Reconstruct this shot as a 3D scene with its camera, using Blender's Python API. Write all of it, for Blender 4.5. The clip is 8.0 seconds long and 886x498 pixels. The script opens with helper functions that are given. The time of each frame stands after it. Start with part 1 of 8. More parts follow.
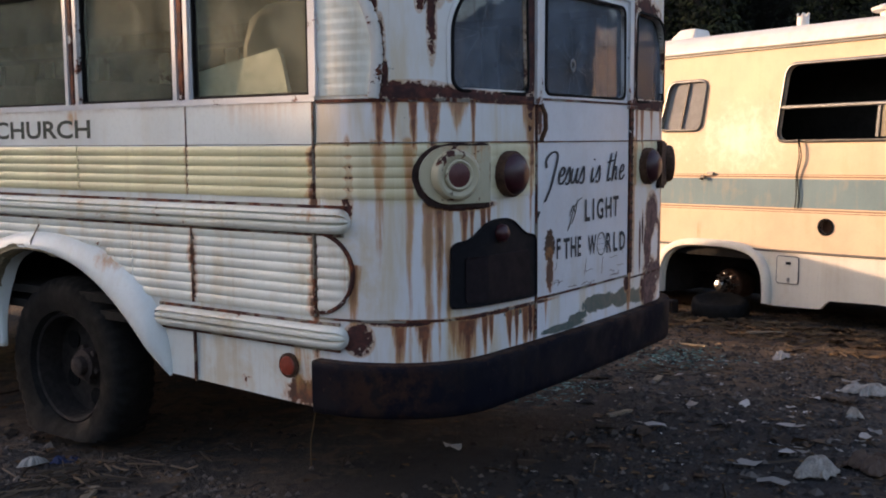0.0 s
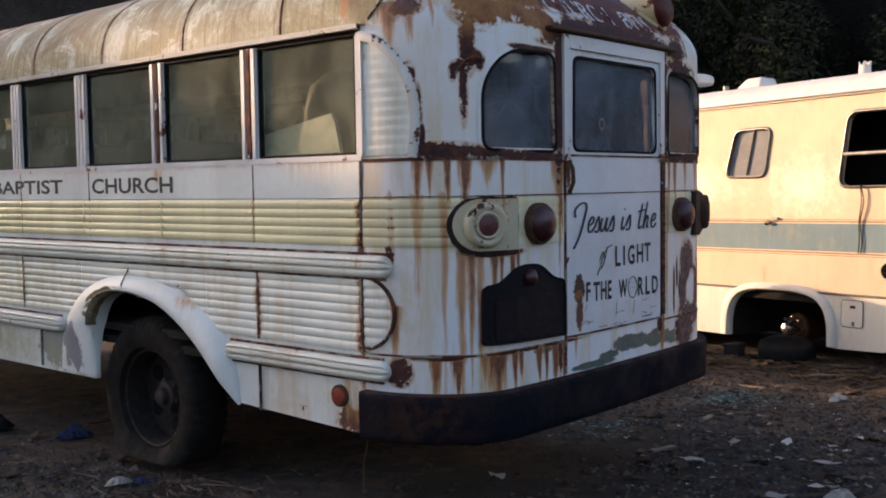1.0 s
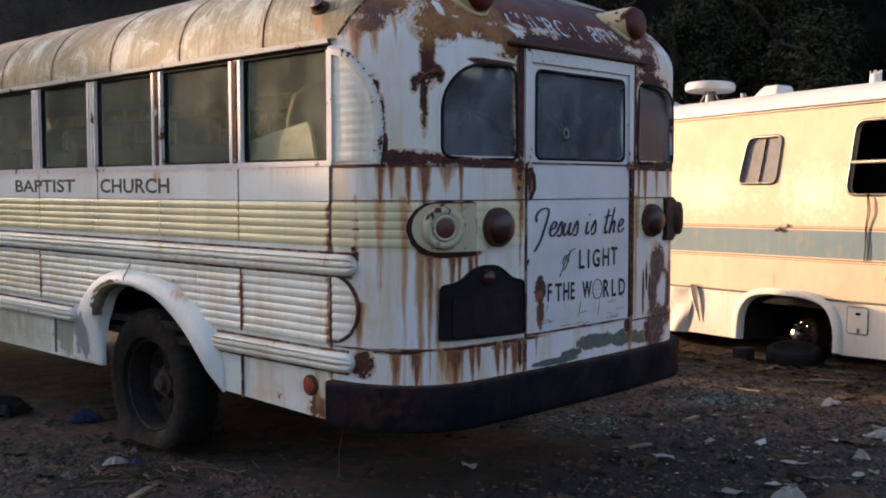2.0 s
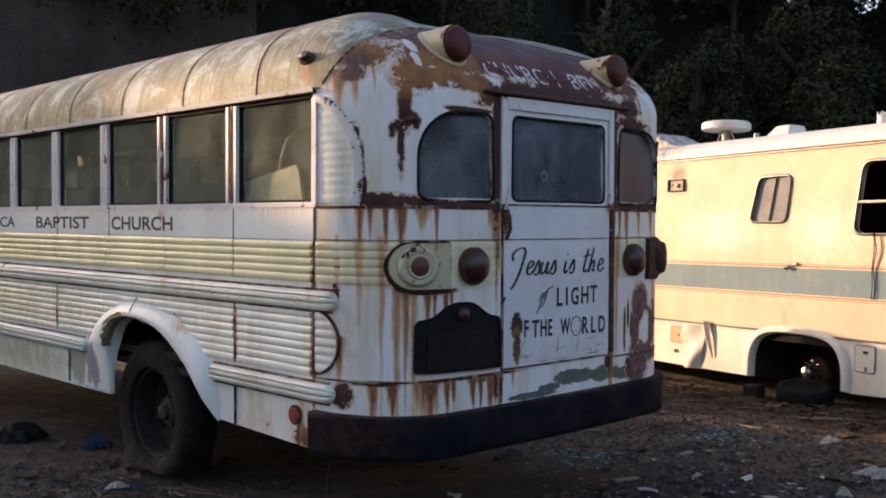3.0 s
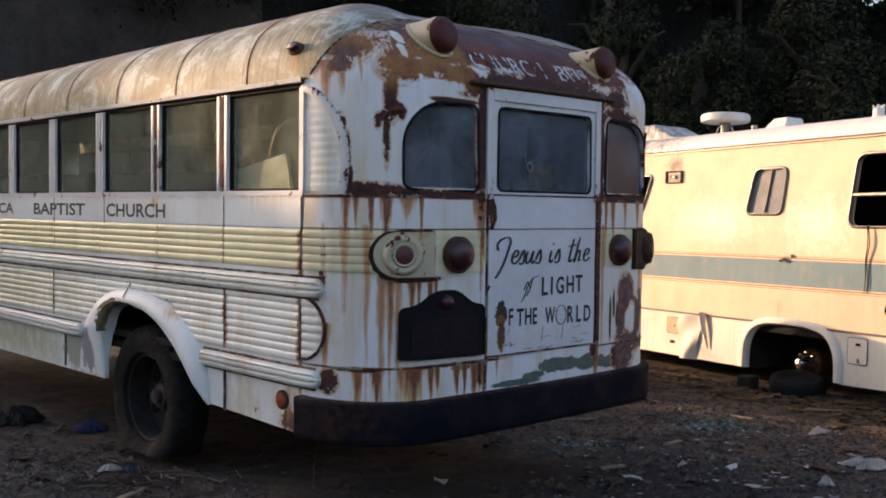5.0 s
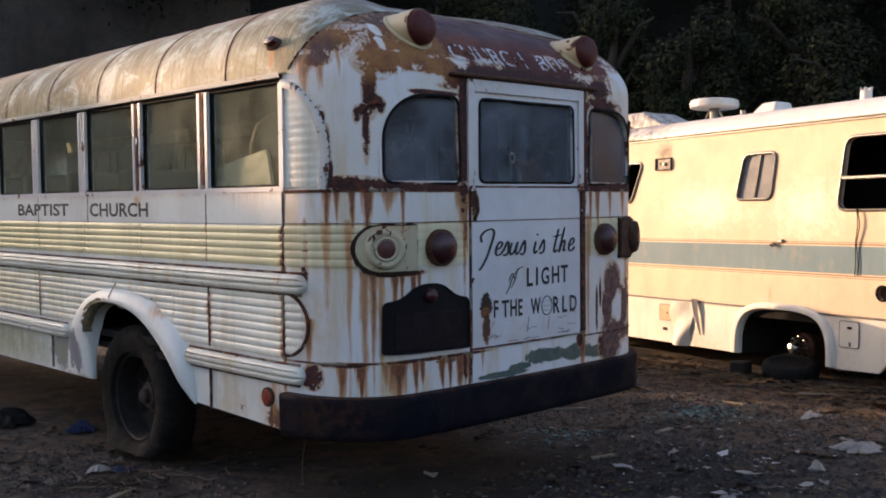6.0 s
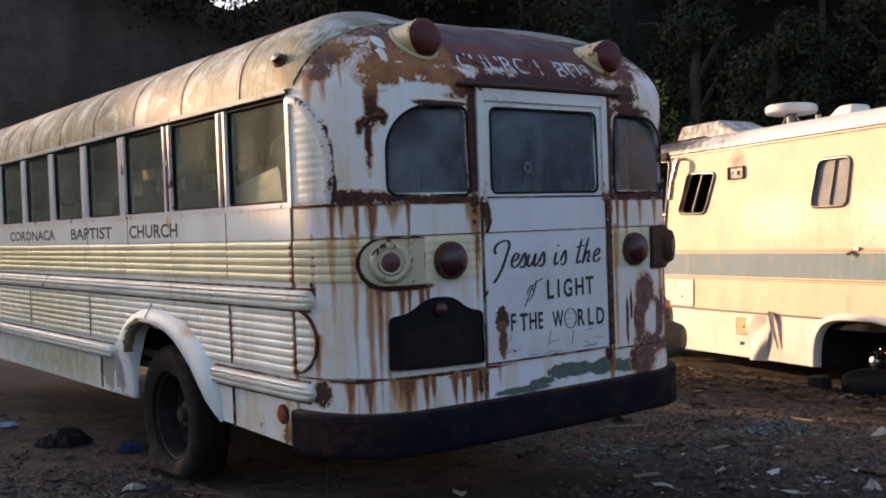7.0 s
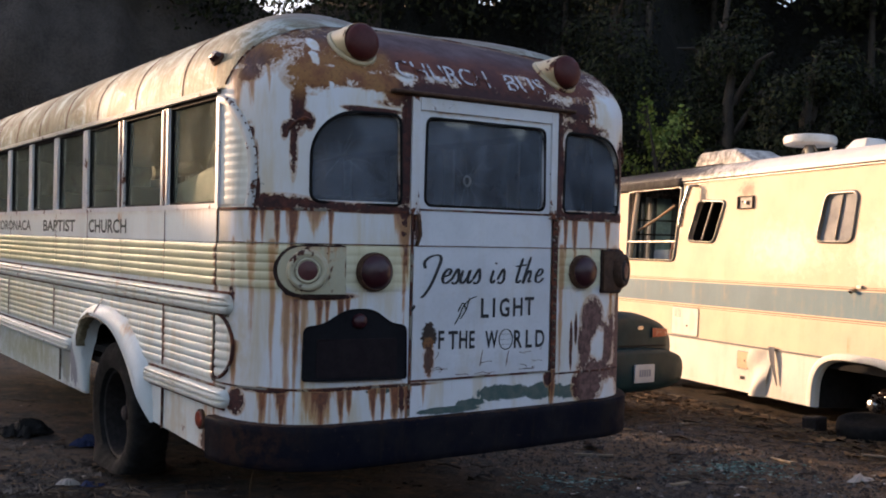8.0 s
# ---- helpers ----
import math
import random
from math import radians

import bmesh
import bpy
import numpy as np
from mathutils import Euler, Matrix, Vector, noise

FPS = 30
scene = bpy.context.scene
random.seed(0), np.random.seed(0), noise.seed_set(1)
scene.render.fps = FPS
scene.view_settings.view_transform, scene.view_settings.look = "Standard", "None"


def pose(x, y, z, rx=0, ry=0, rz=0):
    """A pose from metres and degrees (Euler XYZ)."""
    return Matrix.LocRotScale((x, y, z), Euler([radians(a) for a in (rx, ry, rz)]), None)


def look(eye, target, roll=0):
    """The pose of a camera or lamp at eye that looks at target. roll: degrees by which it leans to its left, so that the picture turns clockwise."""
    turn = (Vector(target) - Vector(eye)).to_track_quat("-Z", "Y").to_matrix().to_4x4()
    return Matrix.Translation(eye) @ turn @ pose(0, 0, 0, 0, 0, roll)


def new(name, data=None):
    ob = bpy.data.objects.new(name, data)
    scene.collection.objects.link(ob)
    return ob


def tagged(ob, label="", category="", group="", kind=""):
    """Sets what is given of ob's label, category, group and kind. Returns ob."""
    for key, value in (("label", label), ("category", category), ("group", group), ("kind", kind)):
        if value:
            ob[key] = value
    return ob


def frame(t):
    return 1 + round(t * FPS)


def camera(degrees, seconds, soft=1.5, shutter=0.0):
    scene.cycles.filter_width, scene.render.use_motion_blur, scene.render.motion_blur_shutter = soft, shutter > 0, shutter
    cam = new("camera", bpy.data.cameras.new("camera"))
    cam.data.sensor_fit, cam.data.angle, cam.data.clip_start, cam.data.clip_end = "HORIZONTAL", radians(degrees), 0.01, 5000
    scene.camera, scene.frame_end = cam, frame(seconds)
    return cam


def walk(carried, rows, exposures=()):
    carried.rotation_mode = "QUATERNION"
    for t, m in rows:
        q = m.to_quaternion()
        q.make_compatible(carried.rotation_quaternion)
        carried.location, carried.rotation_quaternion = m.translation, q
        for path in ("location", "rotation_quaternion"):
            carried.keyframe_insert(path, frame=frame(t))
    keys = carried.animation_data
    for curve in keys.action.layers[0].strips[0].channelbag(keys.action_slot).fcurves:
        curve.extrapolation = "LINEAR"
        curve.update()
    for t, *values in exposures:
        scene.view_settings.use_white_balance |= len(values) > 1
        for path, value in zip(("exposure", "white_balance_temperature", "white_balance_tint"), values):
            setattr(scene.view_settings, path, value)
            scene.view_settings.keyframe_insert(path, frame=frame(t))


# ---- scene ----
cam = camera(47.0, 8.0, soft=1.9)
PATH = [
    (0, (0.261, -2.154, 1.288), (1.891, -1.001, 1.167), 0.1),
    (0.2, (0.24, -2.292, 1.312), (1.823, -1.075, 1.213), 0.9),
    (0.5, (0.153, -2.431, 1.311), (1.688, -1.148, 1.301), -1.2),
    (0.7, (0.13, -2.544, 1.329), (1.635, -1.226, 1.309), -1.4),
    (1, (0.062, -2.616, 1.309), (1.581, -1.315, 1.274), -0.1),
    (1.2, (0.075, -2.723, 1.334), (1.604, -1.436, 1.272), -0.4),
    (1.5, (0.07, -2.865, 1.319), (1.574, -1.546, 1.289), 0.0),
    (1.7, (0.096, -2.979, 1.312), (1.556, -1.613, 1.274), 0.5),
    (2.8, (0.138, -3.42, 1.349), (1.569, -2.023, 1.328), 1.0),
    (3, (0.167, -3.511, 1.347), (1.555, -2.071, 1.377), 1.2),
    (3.2, (0.217, -3.555, 1.35), (1.601, -2.111, 1.396), 2.2),
    (3.5, (0.222, -3.627, 1.356), (1.599, -2.178, 1.411), 2.8),
    (3.7, (0.218, -3.659, 1.358), (1.6, -2.213, 1.402), 2.1),
    (4, (0.204, -3.656, 1.351), (1.615, -2.239, 1.385), 2.1),
    (4.2, (0.206, -3.654, 1.362), (1.609, -2.229, 1.388), 2.0),
    (4.5, (0.194, -3.642, 1.355), (1.59, -2.209, 1.369), 2.2),
    (5.8, (0.195, -3.642, 1.34), (1.545, -2.166, 1.348), 0.6),
    (6, (0.26, -3.673, 1.353), (1.643, -2.228, 1.346), 0.4),
    (6.2, (0.31, -3.758, 1.345), (1.661, -2.283, 1.351), 0.2),
    (6.5, (0.432, -3.818, 1.34), (1.716, -2.285, 1.313), 0.3),
    (6.7, (0.52, -3.869, 1.351), (1.807, -2.339, 1.306), -0.5),
    (7, (0.683, -3.906, 1.316), (1.908, -2.326, 1.349), -0.8),
    (7.2, (0.818, -3.941, 1.308), (2.065, -2.379, 1.369), 0.9),
    (7.5, (1.0, -4.001, 1.327), (2.178, -2.386, 1.375), 2.1),
    (7.7, (1.108, -4.083, 1.318), (2.28, -2.463, 1.379), 1.0),
    (8, (1.25, -4.145, 1.32), (2.394, -2.506, 1.38), 2.6),
]
walk(cam, [(t, look(eye, target, roll)) for t, eye, target, roll in PATH], [(0.0, 1.47, 6850, 26)])

# ---- light: a low evening sun over a tree line, clear sky above ----
SUN_AZ, SUN_EL = 107.0, 11.0          # degrees from +x towards +y, and above the horizon
world = bpy.data.worlds.new("evening_sky")
scene.world = world
world.use_nodes = True
wt = world.node_tree
sky = wt.nodes.new("ShaderNodeTexSky")
sky.sky_type, sky.sun_disc = "NISHITA", False
sky.sun_elevation, sky.sun_rotation = radians(SUN_EL), radians(90.0 - SUN_AZ)
sky.air_density, sky.dust_density, sky.ozone_density = 1.0, 2.2, 1.2
wt.nodes["Background"].inputs["Strength"].default_value = 0.15
wt.links.new(sky.outputs[0], wt.nodes["Background"].inputs["Color"])
sun_data = bpy.data.lights.new("sun", "SUN")
sun_data.energy, sun_data.angle, sun_data.color = 2.1, radians(0.6), (1.0, 0.72, 0.44)
sun = new("sun", sun_data)
sun_way = Vector((math.cos(radians(SUN_AZ)) * math.cos(radians(SUN_EL)), math.sin(radians(SUN_AZ)) * math.cos(radians(SUN_EL)), math.sin(radians(SUN_EL))))
sun.matrix_world = look(sun_way * 60, (0, 0, 0))

# ---- material helpers ----


class Mat:
    """A node material with short calls for its parts."""

    def __init__(self, name, rough=0.6, metal=0.0):
        self.m = bpy.data.materials.new(name)
        self.m.use_nodes = True
        self.t = self.m.node_tree
        self.b = self.t.nodes["Principled BSDF"]
        self.b.inputs["Roughness"].default_value = rough
        self.b.inputs["Metallic"].default_value = metal
        self.co = self.t.nodes.new("ShaderNodeTexCoord").outputs["Object"]
        point = self.t.nodes.new("ShaderNodeVectorMath")
        self.t.links.new(self.co, point.inputs[0])
        self.point = point.outputs[0]
        split = self.t.nodes.new("ShaderNodeSeparateXYZ")
        self.t.links.new(self.point, split.inputs[0])
        self.split = split.outputs

    def n(self, kind):
        return self.t.nodes.new(kind)

    def put(self, value, socket):
        if isinstance(value, bpy.types.NodeSocket):
            self.t.links.new(value, socket)
        elif isinstance(value, tuple) and len(value) == 3 and socket.type == "RGBA":
            socket.default_value = (*value, 1)
        else:
            socket.default_value = value

    def vec(self, scale, shift=(0, 0, 0), source=None):
        node = self.n("ShaderNodeMapping")
        self.put(source or self.co, node.inputs["Vector"])
        node.inputs["Scale"].default_value = scale
        node.inputs["Location"].default_value = shift
        return node.outputs[0]

    def noise(self, scale, detail=4.0, rough=0.55, vec=None, warp=0.0):
        node = self.n("ShaderNodeTexNoise")
        self.put(vec or self.co, node.inputs["Vector"])
        node.inputs["Scale"].default_value, node.inputs["Detail"].default_value = scale, detail
        node.inputs["Roughness"].default_value, node.inputs["Distortion"].default_value = rough, warp
        return node.outputs["Fac"]

    def ramp(self, x, lo, hi, a=0.0, b=1.0):
        node = self.n("ShaderNodeMapRange")
        node.interpolation_type = "SMOOTHSTEP"
        self.put(x, node.inputs["Value"])
        for key, value in (("From Min", lo), ("From Max", hi), ("To Min", a), ("To Max", b)):
            self.put(value, node.inputs[key])
        return node.outputs[0]

    def math(self, op, a, b=0.0, clamp=False):
        node = self.n("ShaderNodeMath")
        node.operation, node.use_clamp = op, clamp
        self.put(a, node.inputs[0])
        self.put(b, node.inputs[1])
        return node.outputs[0]

    def mix(self, f, a, b):
        node = self.n("ShaderNodeMix")
        node.data_type = "RGBA"
        self.put(f, node.inputs[0])
        self.put(a, node.inputs[6])
        self.put(b, node.inputs[7])
        return node.outputs[2]

    def axis(self, k):
        return self.split[k]

    def bump(self, height, strength=0.3, distance=0.01):
        node = self.n("ShaderNodeBump")
        self.put(height, node.inputs["Height"])
        node.inputs["Strength"].default_value, node.inputs["Distance"].default_value = strength, distance
        self.put(node.outputs[0], self.b.inputs["Normal"])

    def blob(self, centre, radii):
        """1 in the middle of an ellipsoid, falling to 0 at its skin."""
        return self.ramp(self.far(centre, radii), 1.0, 0.2)

    def far(self, centre, radii):
        """The distance from a centre, in radii along each axis."""
        k = tuple(1 / r if r else 0.0 for r in radii)
        v = self.n("ShaderNodeVectorMath")
        v.operation = "MULTIPLY_ADD"
        self.put(self.point, v.inputs[0])
        v.inputs[1].default_value, v.inputs[2].default_value = k, tuple(-a * b for a, b in zip(centre, k))
        d = self.n("ShaderNodeVectorMath")
        d.operation = "LENGTH"
        self.put(v.outputs[0], d.inputs[0])
        return d.outputs["Value"]

    def base(self, c):
        self.put(c, self.b.inputs["Base Color"])

    def rough(self, r):
        self.put(r, self.b.inputs["Roughness"])


RUST_DARK, RUST, RUST_PALE, STAIN = (0.045, 0.013, 0.010), (0.19, 0.052, 0.018), (0.50, 0.215, 0.065), (0.47, 0.36, 0.20)


def painted(name, colour, seams=(), drip=0.22, chips=0.60, blotch=0.66, grime=0.35, joints=(), blooms=(), gloss=0.42, wash=0.25):
    """Old enamel on steel: faded, streaked, chipped down to rust, with rust run down below the seams at the heights given
    (height, first x, last x, strength), stains along upright joints at y, and blooms (centre, radii, colour, strength)."""
    m = Mat(name, 0.5)
    x, y, z = m.axis(0), m.axis(1), m.axis(2)
    c = m.mix(m.ramp(m.noise(2.3, 5), 0.3, 0.75), colour, tuple(v * 0.84 for v in colour))
    c = m.mix(m.ramp(m.noise(60, 3), 0.45, 0.8, 0, 0.25), c, tuple(v * 0.7 for v in colour))
    streak = m.noise(1.0, 6, 0.65, m.vec((10, 10, 0.9)), 0.3)
    smear = m.math("ADD", m.math("MULTIPLY", m.noise(3.1, 6, 0.65, None, 0.3), 0.6), m.math("MULTIPLY", m.noise(1.0, 4, 0.6, m.vec((11, 11, 0.8))), 0.4))
    c = m.mix(m.ramp(smear, 0.50, 0.66, 0, wash), c, (0.50, 0.37, 0.19))
    c = m.mix(m.ramp(streak, 0.5, 0.82, 0, grime), c, STAIN)
    fine = m.noise(1.0, 5, 0.65, m.vec((42, 42, 3.0)), 0.4)
    c = m.mix(m.ramp(fine, 0.58, 0.8, 0, grime * 0.5), c, (0.30, 0.26, 0.20))
    spots = m.noise(9, 8, 0.65, None, 0.4)
    big = m.noise(1.7, 4, 0.6)
    grain = m.noise(55, 6, 0.75)
    rusty = m.mix(m.ramp(m.noise(22, 6, 0.65), 0.44, 0.68), RUST_DARK, RUST)
    wet = m.math("ADD", m.math("MULTIPLY", m.noise(1.0, 3, 0.6, m.vec((13, 13, 0.3))), 0.55), m.math("MULTIPLY", m.noise(1.0, 3, 0.6, m.vec((38, 38, 0.4), (3, 1, 0))), 0.45))
    for level, x0, x1, force in seams:
        below = m.math("SUBTRACT", level, z)
        length = m.math("MULTIPLY", m.ramp(wet, 0.38, 0.62, 0.0, drip), m.ramp(m.noise(1.0, 2, 0.5, m.vec((4.5, 4.5, 0.1), (level, 0, 0))), 0.40, 0.62, 0.25, 1.25))
        reach = m.math("SUBTRACT", length, below)
        on = m.math("MULTIPLY", m.ramp(below, -0.012, -0.002), m.math("MULTIPLY", m.ramp(x, x0 - 0.05, x0 + 0.05), m.ramp(x, x1 - 0.05, x1 + 0.05, 1, 0)))
        on = m.math("MULTIPLY", on, force)
        brim = m.math("MULTIPLY", m.ramp(m.math("ABSOLUTE", below), 0.002, 0.022, 1.0, 0.0), m.ramp(spots, 0.42, 0.58))
        c = m.mix(m.math("MULTIPLY", brim, force), c, RUST)
        pale = m.math("MULTIPLY", m.ramp(reach, -0.05, 0.07), m.ramp(fine, 0.25, 0.6, 0.55, 0.95))
        c = m.mix(m.math("MULTIPLY", pale, on), c, RUST_PALE)
        core = m.math("MULTIPLY", m.ramp(reach, 0.03, 0.09), m.ramp(streak, 0.35, 0.5, 0.65, 1.0))
        c = m.mix(m.math("MULTIPLY", core, on), c, m.mix(m.ramp(fine, 0.35, 0.6), RUST_DARK, RUST))
    for where, width in joints:
        far = m.math("ABSOLUTE", m.math("SUBTRACT", y, where))
        f = m.math("SUBTRACT", m.math("MULTIPLY", m.ramp(m.noise(7, 6, 0.7), 0.3, 0.7), width), far)
        c = m.mix(m.ramp(f, -0.01, 0.025, 0, 0.8), c, RUST_PALE)
        c = m.mix(m.ramp(f, 0.012, 0.03, 0, 0.9), c, rusty)
    for centre, radii, tone, force in blooms:
        d = m.far(centre, radii)
        f = m.math("SUBTRACT", m.math("ADD", 1.0, m.math("MULTIPLY", m.math("SUBTRACT", m.math("ADD", m.math("MULTIPLY", spots, 0.50), m.math("ADD", m.math("MULTIPLY", streak, 0.20), m.math("MULTIPLY", grain, 0.30))), 0.5), 5.2)), d)
        if tone == "rust":
            c = m.mix(m.ramp(f, -0.25, 0.25, 0, 0.7 * force), c, RUST_PALE)
            c = m.mix(m.ramp(f, 0.16, 0.20, 0, force), c, rusty)
        elif tone == "stain":
            g = m.math("SUBTRACT", m.math("ADD", 1.0, m.math("MULTIPLY", m.math("SUBTRACT", m.math("ADD", m.math("MULTIPLY", spots, 0.6), m.math("MULTIPLY", fine, 0.4)), 0.5), 3.0)), d)
            c = m.mix(m.math("MULTIPLY", m.ramp(g, -0.2, 0.9, 0, force), m.ramp(fine, 0.30, 0.62, 0.25, 1.0)), c, m.mix(m.ramp(grain, 0.4, 0.6), RUST_PALE, (0.50, 0.33, 0.13)))
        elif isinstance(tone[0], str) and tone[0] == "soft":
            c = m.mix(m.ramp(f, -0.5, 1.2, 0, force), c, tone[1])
        elif tone == "soot":
            c = m.mix(m.ramp(f, -0.7, 0.8, 0, force), c, (0.020, 0.017, 0.015))
        elif tone == "white":
            c = m.mix(m.ramp(f, 0.0, 0.06, 0, force), c, (0.70, 0.70, 0.69))
        else:
            c = m.mix(m.ramp(f, 0.0, 0.05, 0, force), c, tone)
    flake = m.ramp(m.math("ADD", m.math("MULTIPLY", spots, 0.65), m.math("ADD", m.math("MULTIPLY", big, 0.30), m.math("MULTIPLY", grain, 0.15))), chips, chips + 0.012)
    c = m.mix(m.ramp(m.math("ADD", m.math("MULTIPLY", spots, 0.6), m.math("MULTIPLY", big, 0.5)), blotch - 0.08, blotch, 0, 0.55), c, RUST_PALE)
    c = m.mix(flake, c, rusty)
    m.base(c)
    m.rough(m.ramp(flake, 0, 1, gloss, 0.9))
    m.bump(m.math("SUBTRACT", m.math("MULTIPLY", m.noise(35, 4), 0.4), flake), 0.35, 0.003)
    return m.m


def plain(name, colour, rough=0.6, metal=0.0, vary=0.3, scale=12.0, bump=0.2, depth=0.004, spec=0.5):
    m = Mat(name, rough, metal)
    m.b.inputs["Specular IOR Level"].default_value = spec
    f = m.math("MULTIPLY", m.math("ADD", m.ramp(m.noise(scale, 5), 0.3, 0.7), m.ramp(m.noise(scale * 7, 4), 0.35, 0.7)), 0.5)
    m.base(m.mix(f, colour, tuple(v * (1 - vary) for v in colour)))
    m.rough(m.ramp(m.noise(scale * 2, 3), 0.3, 0.7, max(0.03, rough - 0.08), min(1, rough + 0.1)))
    if bump:
        m.bump(m.noise(scale * 6, 4), bump, depth)
    return m.m


def glass_mat(name, tint, dust=0.12, dust_colour=(0.28, 0.27, 0.22), mirror=0.045, graze=0.7):
    m = Mat(name)
    clear = m.n("ShaderNodeBsdfTransparent")
    clear.inputs[0].default_value = (*tint, 1)
    gloss = m.n("ShaderNodeBsdfGlossy")
    gloss.inputs["Roughness"].default_value = 0.03
    wave = m.n("ShaderNodeBump")
    m.put(m.noise(3.0, 2), wave.inputs["Height"])
    wave.inputs["Strength"].default_value, wave.inputs["Distance"].default_value = 0.06, 0.02
    m.put(wave.outputs[0], gloss.inputs["Normal"])
    edge = m.n("ShaderNodeLayerWeight")
    edge.inputs["Blend"].default_value = 0.5
    sheen = m.math("ADD", mirror, m.math("MULTIPLY", m.math("POWER", edge.outputs["Facing"], 5.0), graze), True)
    pane = m.n("ShaderNodeMixShader")
    m.put(sheen, pane.inputs[0])
    m.put(clear.outputs[0], pane.inputs[1])
    m.put(gloss.outputs[0], pane.inputs[2])
    dirt = m.n("ShaderNodeBsdfDiffuse")
    dirt.inputs[0].default_value = (*dust_colour, 1)
    both = m.n("ShaderNodeMixShader")
    f = m.ramp(m.math("ADD", m.math("MULTIPLY", m.noise(2.6, 5, 0.6, None, 0.6), 0.65), m.math("MULTIPLY", m.noise(14, 6, 0.7), 0.35)), 0.32, 0.75, dust * 0.35, dust * 2.0)
    m.put(f, both.inputs[0])
    m.put(pane.outputs[0], both.inputs[1])
    m.put(dirt.outputs[0], both.inputs[2])
    m.put(both.outputs[0], m.t.nodes["Material Output"].inputs["Surface"])
    return m.m


# The side's white is lighter than the rear's: stronger skylight put into colour.
WHITE, YELLOW = (0.74, 0.79, 0.77), (0.71, 0.68, 0.42)
# Blue-grey blooms by the wheel arch put the dents' shade into the paint.
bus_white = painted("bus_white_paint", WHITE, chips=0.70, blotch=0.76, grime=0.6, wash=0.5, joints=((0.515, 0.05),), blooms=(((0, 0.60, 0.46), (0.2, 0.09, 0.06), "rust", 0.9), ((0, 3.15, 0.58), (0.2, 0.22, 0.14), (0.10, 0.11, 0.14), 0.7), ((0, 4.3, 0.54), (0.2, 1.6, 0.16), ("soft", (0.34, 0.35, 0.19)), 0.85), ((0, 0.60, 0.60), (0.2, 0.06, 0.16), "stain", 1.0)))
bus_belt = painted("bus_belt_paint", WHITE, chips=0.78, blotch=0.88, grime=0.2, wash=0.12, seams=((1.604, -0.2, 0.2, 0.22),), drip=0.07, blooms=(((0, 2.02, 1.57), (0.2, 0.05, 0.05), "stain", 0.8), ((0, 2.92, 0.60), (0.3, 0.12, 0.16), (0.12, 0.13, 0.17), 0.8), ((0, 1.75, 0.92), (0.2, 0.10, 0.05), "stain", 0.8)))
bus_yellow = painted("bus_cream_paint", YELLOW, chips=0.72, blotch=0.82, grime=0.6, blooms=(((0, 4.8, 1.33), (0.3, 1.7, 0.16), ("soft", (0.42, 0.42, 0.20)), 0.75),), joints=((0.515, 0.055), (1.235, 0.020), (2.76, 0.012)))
bus_corner = painted("lamp_plate_paint", (0.50, 0.455, 0.315), seams=((1.45, -0.2, 2.6, 0.8),), drip=0.10, chips=0.615, blotch=0.68, grime=0.6, joints=((0.515, 0.06),), wash=0.55)
